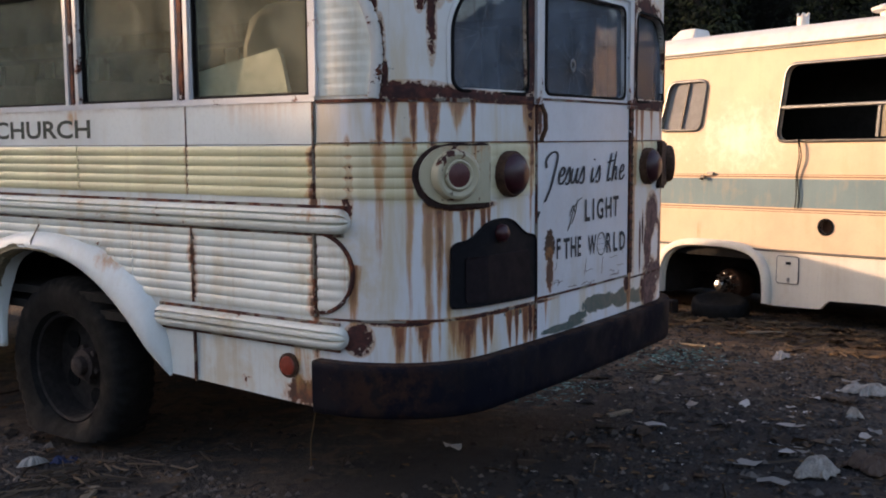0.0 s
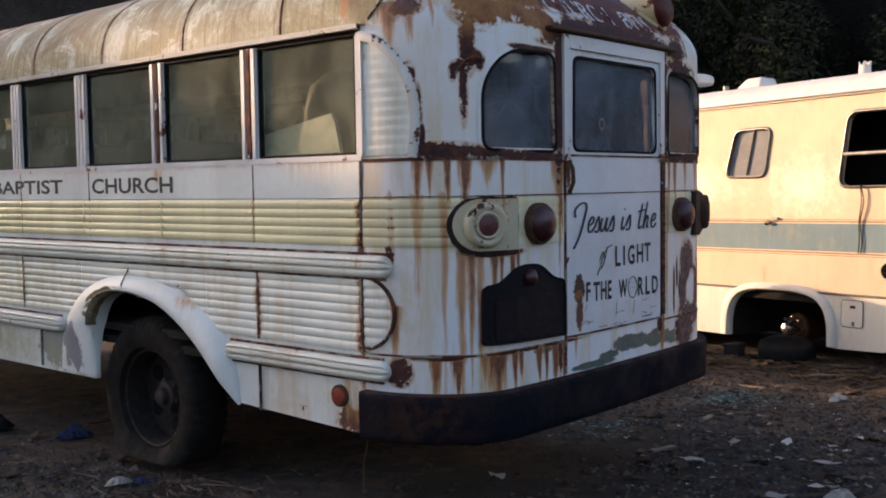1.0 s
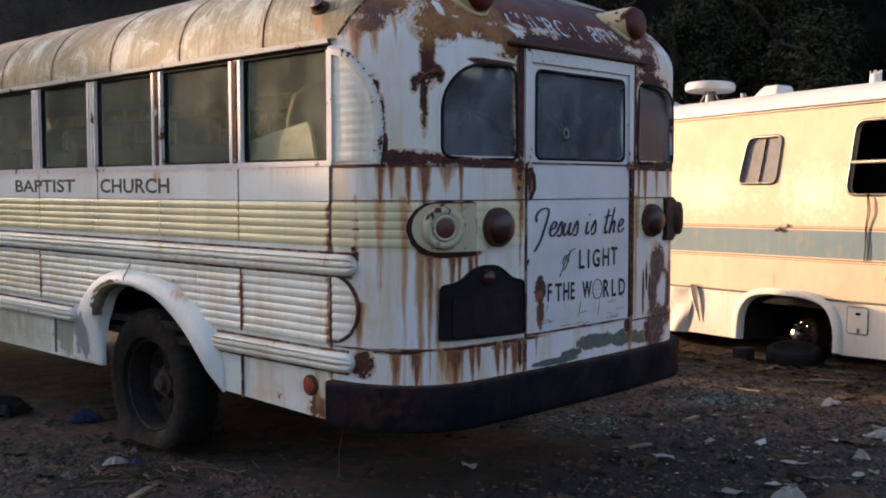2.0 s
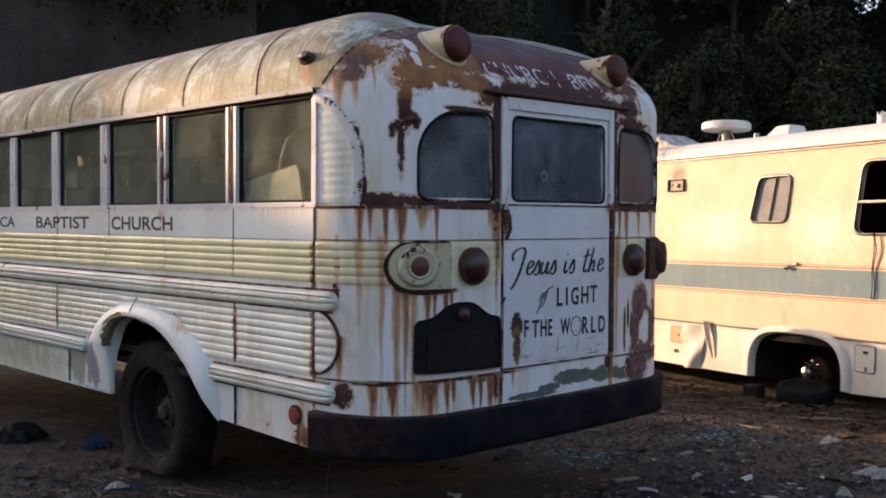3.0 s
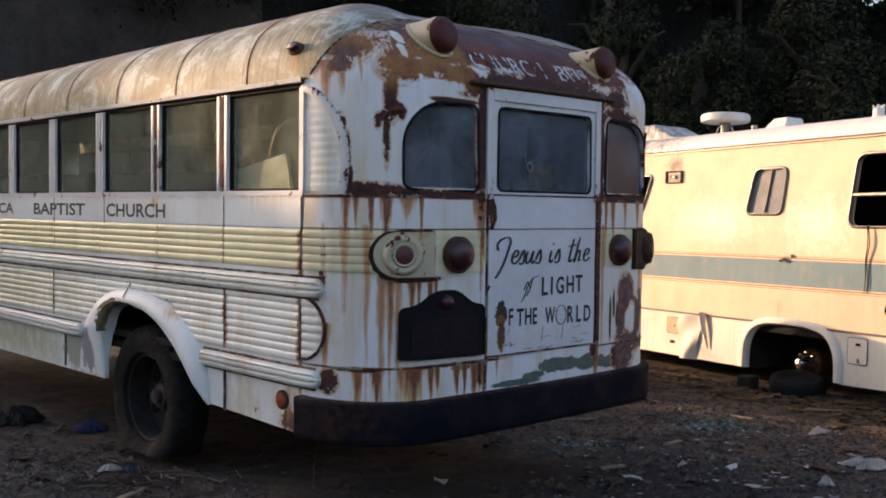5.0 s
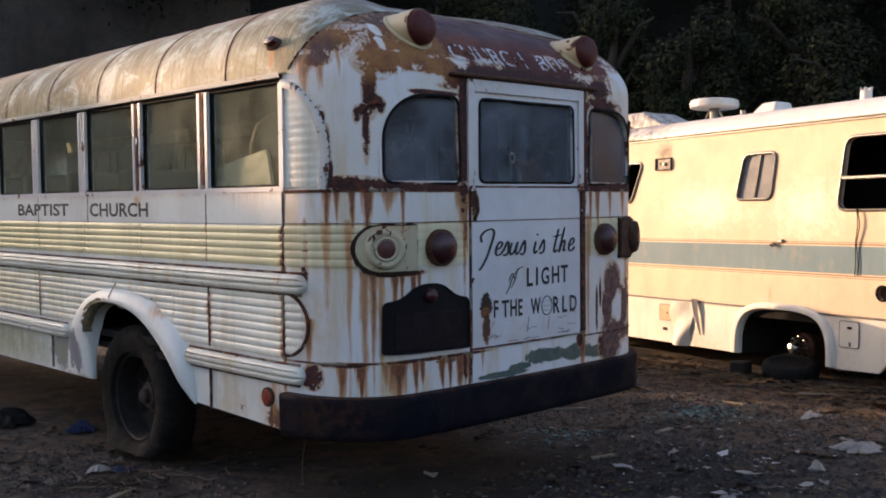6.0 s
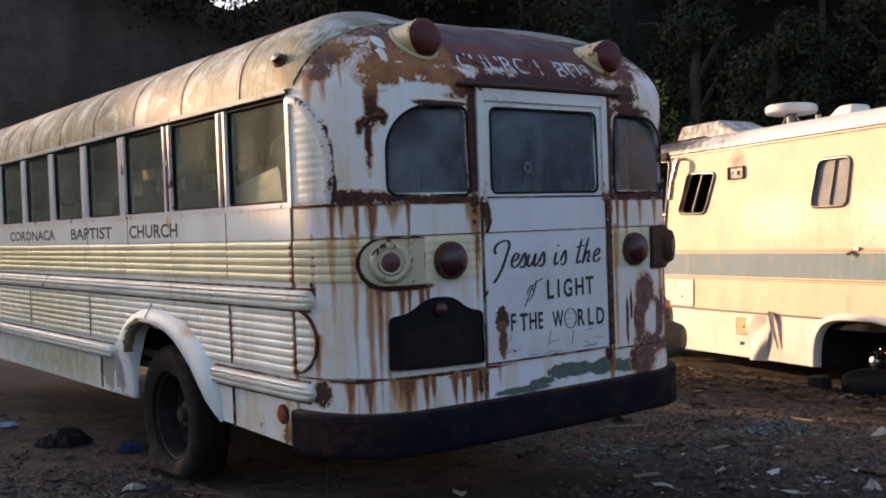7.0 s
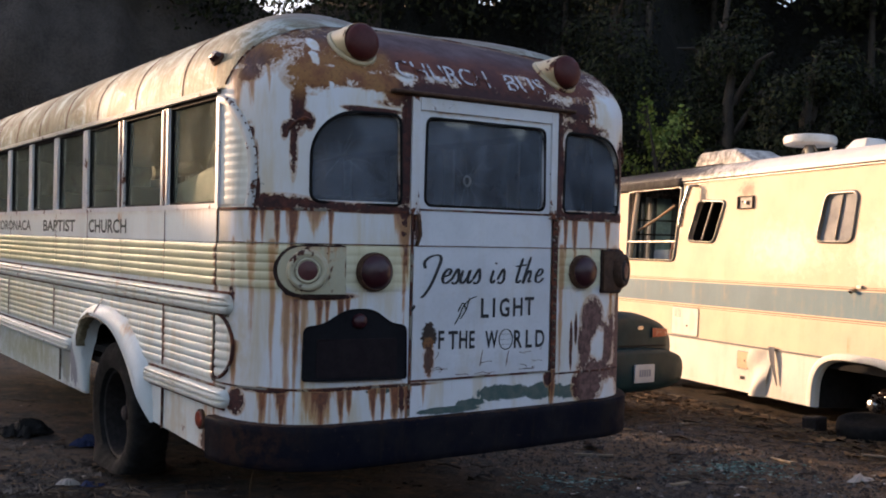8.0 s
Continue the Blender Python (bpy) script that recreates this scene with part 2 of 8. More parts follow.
# the rear: where bare rust shows, where paint holds inside it, and where rust has run down
# bare rust: (centre, radii, weight)
RUSTY = (
    ((1.20, 0.20, 2.42), (1.06, 0.66, 0.29), 1.35), ((0.36, 0.03, 2.24), (0.21, 0.25, 0.12), 1.3), ((0.62, 0.00, 2.22), (0.20, 0.20, 0.07), 1.0), ((0.205, 0.07, 2.09), (0.035, 0.08, 0.13), 1.0),
    ((0.10, 0.25, 2.32), (0.11, 0.17, 0.075), 1.0), ((0.05, 0.28, 2.235), (0.045, 0.09, 0.045), 0.75), ((0.48, 0.00, 2.082), (0.22, 0.12, 0.014), 1.0), ((0.245, 0.05, 2.02), (0.022, 0.04, 0.05), 0.9),
    ((0.66, 0.00, 2.15), (0.13, 0.20, 0.04), 0.9), ((1.22, 0.00, 2.20), (0.55, 0.30, 0.05), 1.3),
    ((0.13, 0.14, 1.638), (0.15, 0.17, 0.036), 1.1), ((0.30, 0.03, 1.625), (0.20, 0.15, 0.020), 1.0), ((0.55, 0.00, 1.618), (0.28, 0.15, 0.022), 1.1), ((0.735, 0.00, 1.87), (0.036, 0.15, 0.36), 1.3),
    ((0.030, 0.315, 2.065), (0.022, 0.030, 0.06), 0.8), ((0.050, 0.268, 1.95), (0.022, 0.026, 0.09), 0.8), ((0.066, 0.236, 1.81), (0.016, 0.020, 0.10), 0.9), ((0.070, 0.228, 1.68), (0.016, 0.020, 0.08), 1.0),
    ((0.185, 0.085, 1.88), (0.016, 0.030, 0.13), 1.0), ((0.175, 0.095, 1.99), (0.030, 0.040, 0.026), 1.0), ((0.150, 0.115, 1.965), (0.014, 0.022, 0.04), 1.0),
    ((1.705, 0.00, 1.87), (0.034, 0.15, 0.36), 1.3), ((2.08, 0.02, 1.622), (0.42, 0.25, 0.026), 1.2), ((1.93, 0.00, 2.095), (0.24, 0.15, 0.050), 1.0), ((2.24, 0.08, 1.95), (0.06, 0.15, 0.20), 1.1), ((1.86, 0.00, 2.20), (0.16, 0.15, 0.07), 1.0),
    ((2.38, 0.22, 1.85), (0.06, 0.12, 0.40), 0.95), ((2.19, 0.05, 1.325), (0.09, 0.12, 0.12), 1.3),
    ((1.985, 0.00, 1.04), (0.085, 0.15, 0.13), 1.35), ((1.930, 0.00, 0.92), (0.045, 0.15, 0.17), 1.35), ((2.02, 0.00, 0.80), (0.13, 0.15, 0.06), 1.1), ((1.96, 0.00, 0.70), (0.11, 0.15, 0.10), 1.5), ((2.11, 0.01, 0.88), (0.06, 0.15, 0.16), 0.9),
    ((2.15, 0.03, 1.00), (0.040, 0.10, 0.14), 0.9), ((2.27, 0.11, 0.95), (0.09, 0.14, 0.32), 1.15), ((2.20, 0.05, 0.76), (0.10, 0.12, 0.04), 0.9), ((1.825, 0.00, 0.92), (0.012, 0.10, 0.12), 1.2), ((1.860, 0.00, 1.01), (0.012, 0.10, 0.08), 1.0),
    ((0.09, 0.19, 0.765), (0.11, 0.13, 0.014), 1.0), ((0.03, 0.33, 0.70), (0.03, 0.07, 0.06), 1.0), ((0.50, 0.00, 0.772), (0.40, 0.15, 0.010), 0.8), ((0.735, 0.00, 0.70), (0.018, 0.10, 0.08), 1.0), ((1.66, 0.00, 0.76), (0.030, 0.10, 0.05), 1.2),
    ((0.32, 0.02, 1.205), (0.15, 0.12, 0.018), 1.0), ((0.02, 0.37, 1.30), (0.010, 0.03, 0.16), 0.7),
)
# paint that still holds inside the rust
HELD = (
    ((0.075, 0.24, 2.10), (0.10, 0.17, 0.10), 1.2), ((0.31, 0.16, 2.39), (0.026, 0.06, 0.045), 1.5), ((0.285, 0.085, 2.31), (0.020, 0.06, 0.055), 1.5), ((0.345, 0.02, 2.275), (0.035, 0.06, 0.014), 1.2), ((0.335, 0.01, 2.18), (0.016, 0.05, 0.025), 1.3),
    ((0.42, 0.00, 2.145), (0.15, 0.10, 0.040), 1.5), ((0.30, 0.02, 2.08), (0.10, 0.08, 0.05), 1.3), ((0.56, 0.00, 2.150), (0.10, 0.10, 0.022), 1.0), ((0.43, 0.00, 2.20), (0.05, 0.08, 0.030), 0.8),
    ((0.95, 0.05, 2.275), (0.28, 0.20, 0.040), 0.50), ((0.745, 0.02, 2.26), (0.07, 0.20, 0.045), 0.85), ((1.52, 0.08, 2.345), (0.15, 0.20, 0.050), 0.66), ((1.78, 0.03, 2.25), (0.12, 0.20, 0.04), 0.5),
    ((2.13, 0.06, 2.18), (0.18, 0.25, 0.15), 1.15), ((2.035, 0.00, 0.91), (0.050, 0.10, 0.12), 1.3),
)
# runs of rust: x, y and z of the top, length, half width, strength
RUNS = (
    (0.061, 0.241, 1.60, 0.17, 0.018, 0.8), (0.087, 0.196, 1.60, 0.11, 0.012, 0.7), (0.133, 0.136, 1.60, 0.17, 0.013, 1.0), (0.186, 0.085, 1.60, 0.16, 0.022, 1.0), (0.275, 0.031, 1.60, 0.07, 0.034, 0.6), (0.343, 0.009, 1.60, 0.14, 0.010, 0.8),
    (0.738, -0.014, 1.61, 0.30, 0.022, 1.0), (0.715, -0.013, 1.60, 0.13, 0.030, 0.6), (0.171, 0.098, 1.21, 0.56, 0.017, 0.55), (0.203, 0.072, 1.20, 0.32, 0.018, 0.7), (0.235, 0.052, 1.19, 0.42, 0.014, 0.5), (0.298, 0.022, 1.20, 0.16, 0.014, 0.9), (0.335, 0.012, 1.20, 0.11, 0.009, 0.9),
    (0.400, 0.001, 1.21, 0.17, 0.014, 0.9), (0.437, 0.000, 1.20, 0.09, 0.010, 0.8), (0.120, 0.150, 1.45, 0.60, 0.016, 0.45), (0.060, 0.243, 1.45, 0.34, 0.022, 0.45), (1.765, -0.012, 1.60, 0.16, 0.012, 0.9), (1.835, -0.010, 1.60, 0.20, 0.017, 0.9), (1.960, -0.003, 1.60, 0.12, 0.014, 0.7), (2.100, 0.005, 1.60, 0.16, 0.018, 0.8),
    (0.155, 0.112, 0.775, 0.14, 0.022, 1.0), (0.095, 0.185, 0.775, 0.15, 0.020, 0.8), (0.310, 0.018, 0.775, 0.16, 0.046, 0.85), (0.410, 0.000, 0.770, 0.14, 0.016, 1.0), (0.452, 0.000, 0.770, 0.11, 0.012, 0.9), (0.580, -0.008, 0.775, 0.13, 0.018, 1.0), (0.632, -0.010, 0.775, 0.12, 0.013, 0.9), (0.700, -0.013, 0.770, 0.14, 0.020, 1.0),
    (0.765, -0.015, 0.770, 0.16, 0.016, 0.9), (0.250, 0.042, 0.775, 0.10, 0.018, 0.6), (0.860, -0.018, 0.780, 0.08, 0.010, 0.6), (1.690, -0.014, 0.790, 0.18, 0.018, 1.0), (1.740, -0.013, 1.45, 0.60, 0.016, 0.5), (2.230, 0.070, 1.20, 0.34, 0.020, 0.8), (2.140, 0.020, 1.20, 0.14, 0.014, 0.8), (0.022, 0.345, 0.98, 0.20, 0.020, 0.7),
    (1.83, 0.0, 2.30, 0.14, 0.010, 1.0), (1.88, 0.0, 2.29, 0.12, 0.009, 1.0), (1.925, 0.0, 2.29, 0.15, 0.010, 1.0), (1.975, 0.0, 2.28, 0.10, 0.008, 0.9), (0.05, 0.0, 2.30, 0.14, 0.012, 0.7), (0.02, 0.0, 2.26, 0.12, 0.012, 0.7), (0.10, 0.0, 2.36, 0.12, 0.010, 0.6),
)


def rear_layers(m):
    """The rear's paint and rust in the bus's own axes: colour, and how far the paint is gone."""
    z = m.axis(2)
    spots, grain, mid = m.noise(9, 8, 0.65, None, 0.4), m.noise(55, 6, 0.75), m.noise(24, 6, 0.7)
    soft = m.noise(1.9, 5, 0.6)
    c = m.mix(m.ramp(soft, 0.35, 0.70), (0.70, 0.715, 0.74), (0.64, 0.62, 0.57))
    smear = m.noise(1.0, 6, 0.65, m.vec((7, 7, 1.0)), 0.3)
    c = m.mix(m.ramp(smear, 0.46, 0.68, 0, 0.70), c, (0.60, 0.49, 0.31))
    c = m.mix(m.ramp(m.noise(1.0, 5, 0.65, m.vec((30, 30, 2.2)), 0.3), 0.56, 0.72, 0, 0.35), c, (0.50, 0.44, 0.34))
    c = m.mix(m.math("MULTIPLY", m.blob((0.02, 0.34, 0.95), (0.16, 0.24, 0.36)), m.ramp(mid, 0.3, 0.7, 0.2, 0.6)), c, (0.58, 0.45, 0.24))
    # the cream band, crisp above and worn away below
    low = m.ramp(m.math("ADD", z, m.math("MULTIPLY", m.math("SUBTRACT", smear, 0.5), 0.10)), 1.205, 1.262)
    cream = m.math("MULTIPLY", low, m.ramp(z, 1.444, 1.447, 1, 0))
    c = m.mix(cream, c, m.mix(m.ramp(smear, 0.4, 0.7), (0.68, 0.63, 0.43), (0.56, 0.49, 0.29)))
    # green undercoat low on the door's apron
    under = None
    for centre, radii in (((1.36, 0, 0.698), (0.28, 0.2, 0.062)), ((1.62, 0, 0.688), (0.26, 0.2, 0.066)), ((1.83, 0, 0.672), (0.16, 0.2, 0.055)), ((0.61, 0, 0.752), (0.10, 0.2, 0.022)), ((1.02, 0, 0.634), (0.28, 0.2, 0.026)), ((1.15, 0, 0.66), (0.14, 0.2, 0.030))):
        b = m.blob(centre, radii)
        under = m.math("MAXIMUM", under, b) if under else b
    rough_edge = m.math("ADD", m.math("MULTIPLY", spots, 0.9), m.math("MULTIPLY", grain, 0.9))
    c = m.mix(m.ramp(m.math("ADD", under, m.math("MULTIPLY", m.math("SUBTRACT", rough_edge, 0.9), 1.5)), 0.36, 0.40), c, m.mix(m.ramp(mid, 0.4, 0.65), (0.050, 0.100, 0.092), (0.105, 0.130, 0.115)))
    # runs
    wob = m.math("MULTIPLY", m.math("SUBTRACT", m.math("ADD", m.math("MULTIPLY", m.noise(1.0, 5, 0.65, m.vec((46, 46, 5)), 0.3), 0.7), m.math("MULTIPLY", spots, 0.3)), 0.5), 3.6)
    run = None
    for x0, y0, z0, long, half, force in RUNS:
        across = m.far((x0, y0, 0), (half, half if z0 < 2 else 0, 0))
        down = m.math("MULTIPLY", m.math("SUBTRACT", z0, z), 1 / long)
        edge = m.math("ADD", m.math("ADD", across, down), wob)
        f = m.math("MULTIPLY", m.ramp(edge, 2.3, 0.4, 0, force), m.ramp(down, -0.06, 0.0))
        run = m.math("MAXIMUM", run, f) if run else f
    c = m.mix(m.ramp(run, 0.05, 0.45, 0, 0.85), c, m.mix(m.ramp(spots, 0.4, 0.6), (0.52, 0.26, 0.090), (0.46, 0.185, 0.062)))
    c = m.mix(m.ramp(run, 0.36, 0.78, 0, 0.92), c, m.mix(m.ramp(mid, 0.38, 0.62), (0.090, 0.024, 0.018), (0.24, 0.072, 0.028)))
    # bare rust
    def most(items):
        out = None
        for centre, radii, weight in items:
            f = m.math("MULTIPLY", m.math("SUBTRACT", 1.25, m.far(centre, radii)), weight)
            out = m.math("MAXIMUM", out, f) if out else f
        return m.math("MAXIMUM", out, 0.0)
    ragged = m.math("SUBTRACT", m.math("ADD", m.math("MULTIPLY", spots, 0.50), m.math("ADD", m.math("MULTIPLY", mid, 0.34), m.math("MULTIPLY", grain, 0.46))), 0.65)
    worn = most(RUSTY)
    field = m.math("ADD", m.math("SUBTRACT", worn, m.math("MULTIPLY", most(HELD), 1.15)), m.math("MULTIPLY", ragged, m.ramp(worn, 0.0, 0.45, 1.3, 4.4)))
    c = m.mix(m.math("MULTIPLY", m.ramp(field, -0.30, 0.30, 0, 0.70), m.ramp(worn, 0.0, 0.10)), c, (0.47, 0.24, 0.095))
    bare = m.ramp(field, 0.27, 0.31)
    # rust tones: dark maroon on the pillars and sills, ochre and orange low on the dome, purple brown towards its top
    tone = m.mix(m.ramp(mid, 0.36, 0.68), (0.028, 0.010, 0.011), (0.100, 0.028, 0.019))
    ochre = m.mix(m.ramp(m.noise(5.0, 6, 0.65, None, 0.4), 0.36, 0.62), (0.17, 0.052, 0.027), (0.31, 0.138, 0.046))
    dome = m.ramp(m.math("ADD", z, m.math("MULTIPLY", spots, 0.04)), 2.10, 2.19)
    tone = m.mix(m.math("MULTIPLY", dome, m.ramp(m.axis(0), 0.74, 0.66)), tone, ochre)
    red = m.mix(m.ramp(m.noise(3.6, 6, 0.65), 0.36, 0.64), (0.075, 0.022, 0.022), (0.165, 0.050, 0.031))
    tone = m.mix(m.math("MULTIPLY", m.ramp(z, 2.22, 2.30), m.ramp(m.axis(0), 0.62, 0.80)), tone, red)
    purple = m.mix(m.ramp(m.noise(4.4, 6, 0.7), 0.35, 0.66), (0.045, 0.022, 0.029), (0.120, 0.080, 0.094))
    tone = m.mix(m.ramp(m.math("ADD", z, m.math("MULTIPLY", m.math("SUBTRACT", soft, 0.5), 0.25)), 2.35, 2.47, 0, 0.92), tone, purple)
    tone = m.mix(m.math("MULTIPLY", m.blob((0.34, 0.28, 2.50), (0.34, 0.40, 0.16)), 0.9), tone, purple)
    tone = m.mix(m.math("MULTIPLY", m.blob((0.07, 0.28, 2.28), (0.13, 0.18, 0.12)), 0.85), tone, purple)
    tone = m.mix(m.math("MULTIPLY", m.math("MULTIPLY", m.ramp(z, 2.17, 2.18), m.ramp(z, 2.25, 2.20)), m.ramp(m.axis(0), 0.66, 0.74)), tone, (0.050, 0.018, 0.020))
    tone = m.mix(m.math("MULTIPLY", m.ramp(m.axis(0), 1.86, 1.92), m.ramp(z, 1.25, 1.20)), tone, m.mix(m.ramp(mid, 0.38, 0.62), (0.10, 0.048, 0.042), (0.20, 0.105, 0.085)))
    tone = m.mix(m.ramp(grain, 0.52, 0.66, 0, 0.55), tone, (0.040, 0.014, 0.013))
    c = m.mix(bare, c, tone)
    # small chips
    chip = m.ramp(m.math("ADD", m.math("MULTIPLY", spots, 0.65), m.math("ADD", m.math("MULTIPLY", soft, 0.30), m.math("MULTIPLY", grain, 0.15))), 0.712, 0.724)
    c = m.mix(chip, c, (0.060, 0.020, 0.014))
    return c, m.math("MAXIMUM", bare, chip)


def rear_material():
    m = Mat("bus_rear_paint", 0.45)
    c, gone = rear_layers(m)
    m.base(c)
    m.rough(m.ramp(gone, 0, 1, 0.42, 0.88))
    m.bump(m.math("SUBTRACT", m.math("MULTIPLY", m.noise(35, 4), 0.4), gone), 0.35, 0.003)
    return m.m


bus_rear = rear_material()
bus_door = painted("bus_door_paint", (0.66, 0.68, 0.71), chips=0.80, blotch=0.92, grime=0.16, blooms=(((0.885, 0.0, 1.00), (0.036, 0.2, 0.080), (0.03, 0.018, 0.014), 1.0), ((0.885, 0.0, 0.90), (0.030, 0.2, 0.09), "rust", 0.9), ((0.80, 0.0, 1.55), (0.020, 0.2, 0.07), "rust", 1.0), ((1.2, 0.0, 2.11), (0.5, 0.2, 0.020), "stain", 0.8)))
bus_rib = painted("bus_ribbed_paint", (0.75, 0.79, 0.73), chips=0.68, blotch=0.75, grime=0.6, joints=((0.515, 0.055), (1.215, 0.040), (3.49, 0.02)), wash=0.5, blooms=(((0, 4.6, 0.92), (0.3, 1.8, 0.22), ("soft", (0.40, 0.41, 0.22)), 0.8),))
bus_rail = painted("bus_rail_paint", (0.75, 0.76, 0.69), chips=0.665, blotch=0.71, grime=0.6, wash=0.5, blooms=(((0.03, 0.50, 1.17), (0.10, 0.16, 0.03), "stain", 0.9), ((0.05, 0.35, 0.95), (0.1, 0.05, 0.16), "stain", 1.0)))
bus_frame = painted("bus_frame_paint", (0.64, 0.65, 0.67), chips=0.632, blotch=0.71, grime=0.35)
bus_rust = painted("bus_rusted_frame", (0.62, 0.61, 0.60), chips=0.455, blotch=0.72, grime=0.4)
hood_paint = painted("lamp_hood_paint", (0.52, 0.42, 0.25), chips=0.60, blotch=0.63, grime=0.7, wash=0.7)
bus_trim = painted("bus_arch_trim", (0.66, 0.65, 0.62), chips=0.635, blotch=0.70, grime=0.5)
dark_rust = plain("dark_flaking_rust", (0.040, 0.016, 0.012), 0.9, 0.0, 0.7, 26, 0.7, 0.005)
rust_mat = plain("rusted_steel", (0.10, 0.045, 0.022), 0.9, 0.0, 0.65, 14, 0.6, 0.004)
seam_mat = painted("rusty_seam", (0.21, 0.19, 0.155), chips=0.53, blotch=0.60, grime=0.8, gloss=0.8)
black_mat = plain("faded_black_paint", (0.008, 0.008, 0.011), 0.6, 0.0, 0.5, 6, 0.3, spec=0.15)


def bumper_material():
    m = Mat("dusty_black_steel", 0.6)
    m.b.inputs["Specular IOR Level"].default_value = 0.08
    c = m.mix(m.ramp(m.noise(3.5, 6, 0.65), 0.40, 0.62), (0.005, 0.0055, 0.011), (0.012, 0.011, 0.014))
    c = m.mix(m.ramp(m.noise(1.0, 5, 0.6, m.vec((14, 14, 3))), 0.52, 0.66, 0, 0.6), c, (0.018, 0.014, 0.012))
    c = m.mix(m.math("MULTIPLY", m.blob((0.12, 0.25, 0.52), (0.30, 0.35, 0.20)), m.ramp(m.noise(12, 6, 0.7), 0.40, 0.60)), c, (0.045, 0.022, 0.014))
    c = m.mix(m.math("MULTIPLY", m.blob((2.25, 0.2, 0.52), (0.40, 0.35, 0.20)), m.ramp(m.noise(9, 6, 0.7), 0.42, 0.62)), c, (0.035, 0.022, 0.017))
    c = m.mix(m.ramp(m.math("ADD", m.axis(2), m.math("MULTIPLY", m.noise(16, 5, 0.7), 0.05)), 0.630, 0.642, 0, 0.7), c, (0.060, 0.030, 0.018))
    c = m.mix(m.ramp(m.noise(30, 6, 0.75), 0.62, 0.66, 0, 0.7), c, (0.05, 0.032, 0.024))
    m.base(c)
    m.rough(m.ramp(m.noise(6, 5), 0.35, 0.65, 0.55, 0.85))
    m.bump(m.noise(7, 6, 0.7), 0.4, 0.012)
    return m.m


bumper_mat = bumper_material()
rubber_mat = plain("weathered_rubber", (0.013, 0.012, 0.011), 0.85, 0.0, 0.55, 9, 0.5, spec=0.2)
gasket_mat = plain("window_rubber", (0.008, 0.0075, 0.008), 0.8, 0.0, 0.4, 20, 0.3, spec=0.15)
rim_mat = plain("rusted_rim_steel", (0.016, 0.011, 0.009), 0.8, 0.1, 0.6, 16, 0.5)
hub_mat = plain("rusted_hub_steel", (0.060, 0.040, 0.034), 0.8, 0.1, 0.6, 30, 0.5)
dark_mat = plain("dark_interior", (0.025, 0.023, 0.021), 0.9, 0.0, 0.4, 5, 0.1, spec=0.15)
ink_mat = plain("worn_black_lettering", (0.035, 0.037, 0.040), 0.7, 0.0, 0.5, 40, 0.0)
green_ink = plain("worn_green_lettering", (0.045, 0.060, 0.045), 0.7, 0.0, 0.5, 40, 0.0)
red_lens = plain("dark_red_lens", (0.050, 0.008, 0.012), 0.38, 0.0, 0.5, 10, 0.1)
bright_lens = plain("red_lens", (0.100, 0.022, 0.022), 0.45, 0.0, 0.4, 30, 0.1)
amber_lens = plain("amber_lens", (0.060, 0.018, 0.012), 0.22, 0.0, 0.5, 20, 0.1)
chrome_mat = plain("dull_chrome", (0.6, 0.58, 0.55), 0.25, 1.0, 0.3, 20, 0.1)
bus_glass = glass_mat("dusty_bus_glass", (0.84, 0.87, 0.80), 0.21, (0.32, 0.335, 0.26))
# Rear dust is blue-grey and blotched to stand for reflected cloudy sky too.
rear_glass = glass_mat("dusty_sky_tinted_glass", (0.62, 0.65, 0.68), 0.25, (0.25, 0.29, 0.34), 0.055)
# Grazing reflection is turned down here to lose the bright motorhome.
dull_glass = glass_mat("dulled_rear_glass", (0.62, 0.65, 0.68), 0.25, (0.20, 0.23, 0.27), 0.03, 0.15)
far_glass = glass_mat("grimy_far_glass", (0.22, 0.22, 0.20), 0.22, (0.30, 0.30, 0.25))
rv_glass = glass_mat("rv_glass", (0.45, 0.46, 0.46), 0.10)
frost_glass = plain("frosted_pane", (0.21, 0.215, 0.22), 0.5, 0.0, 0.25, 3, 0.05, spec=0.2)


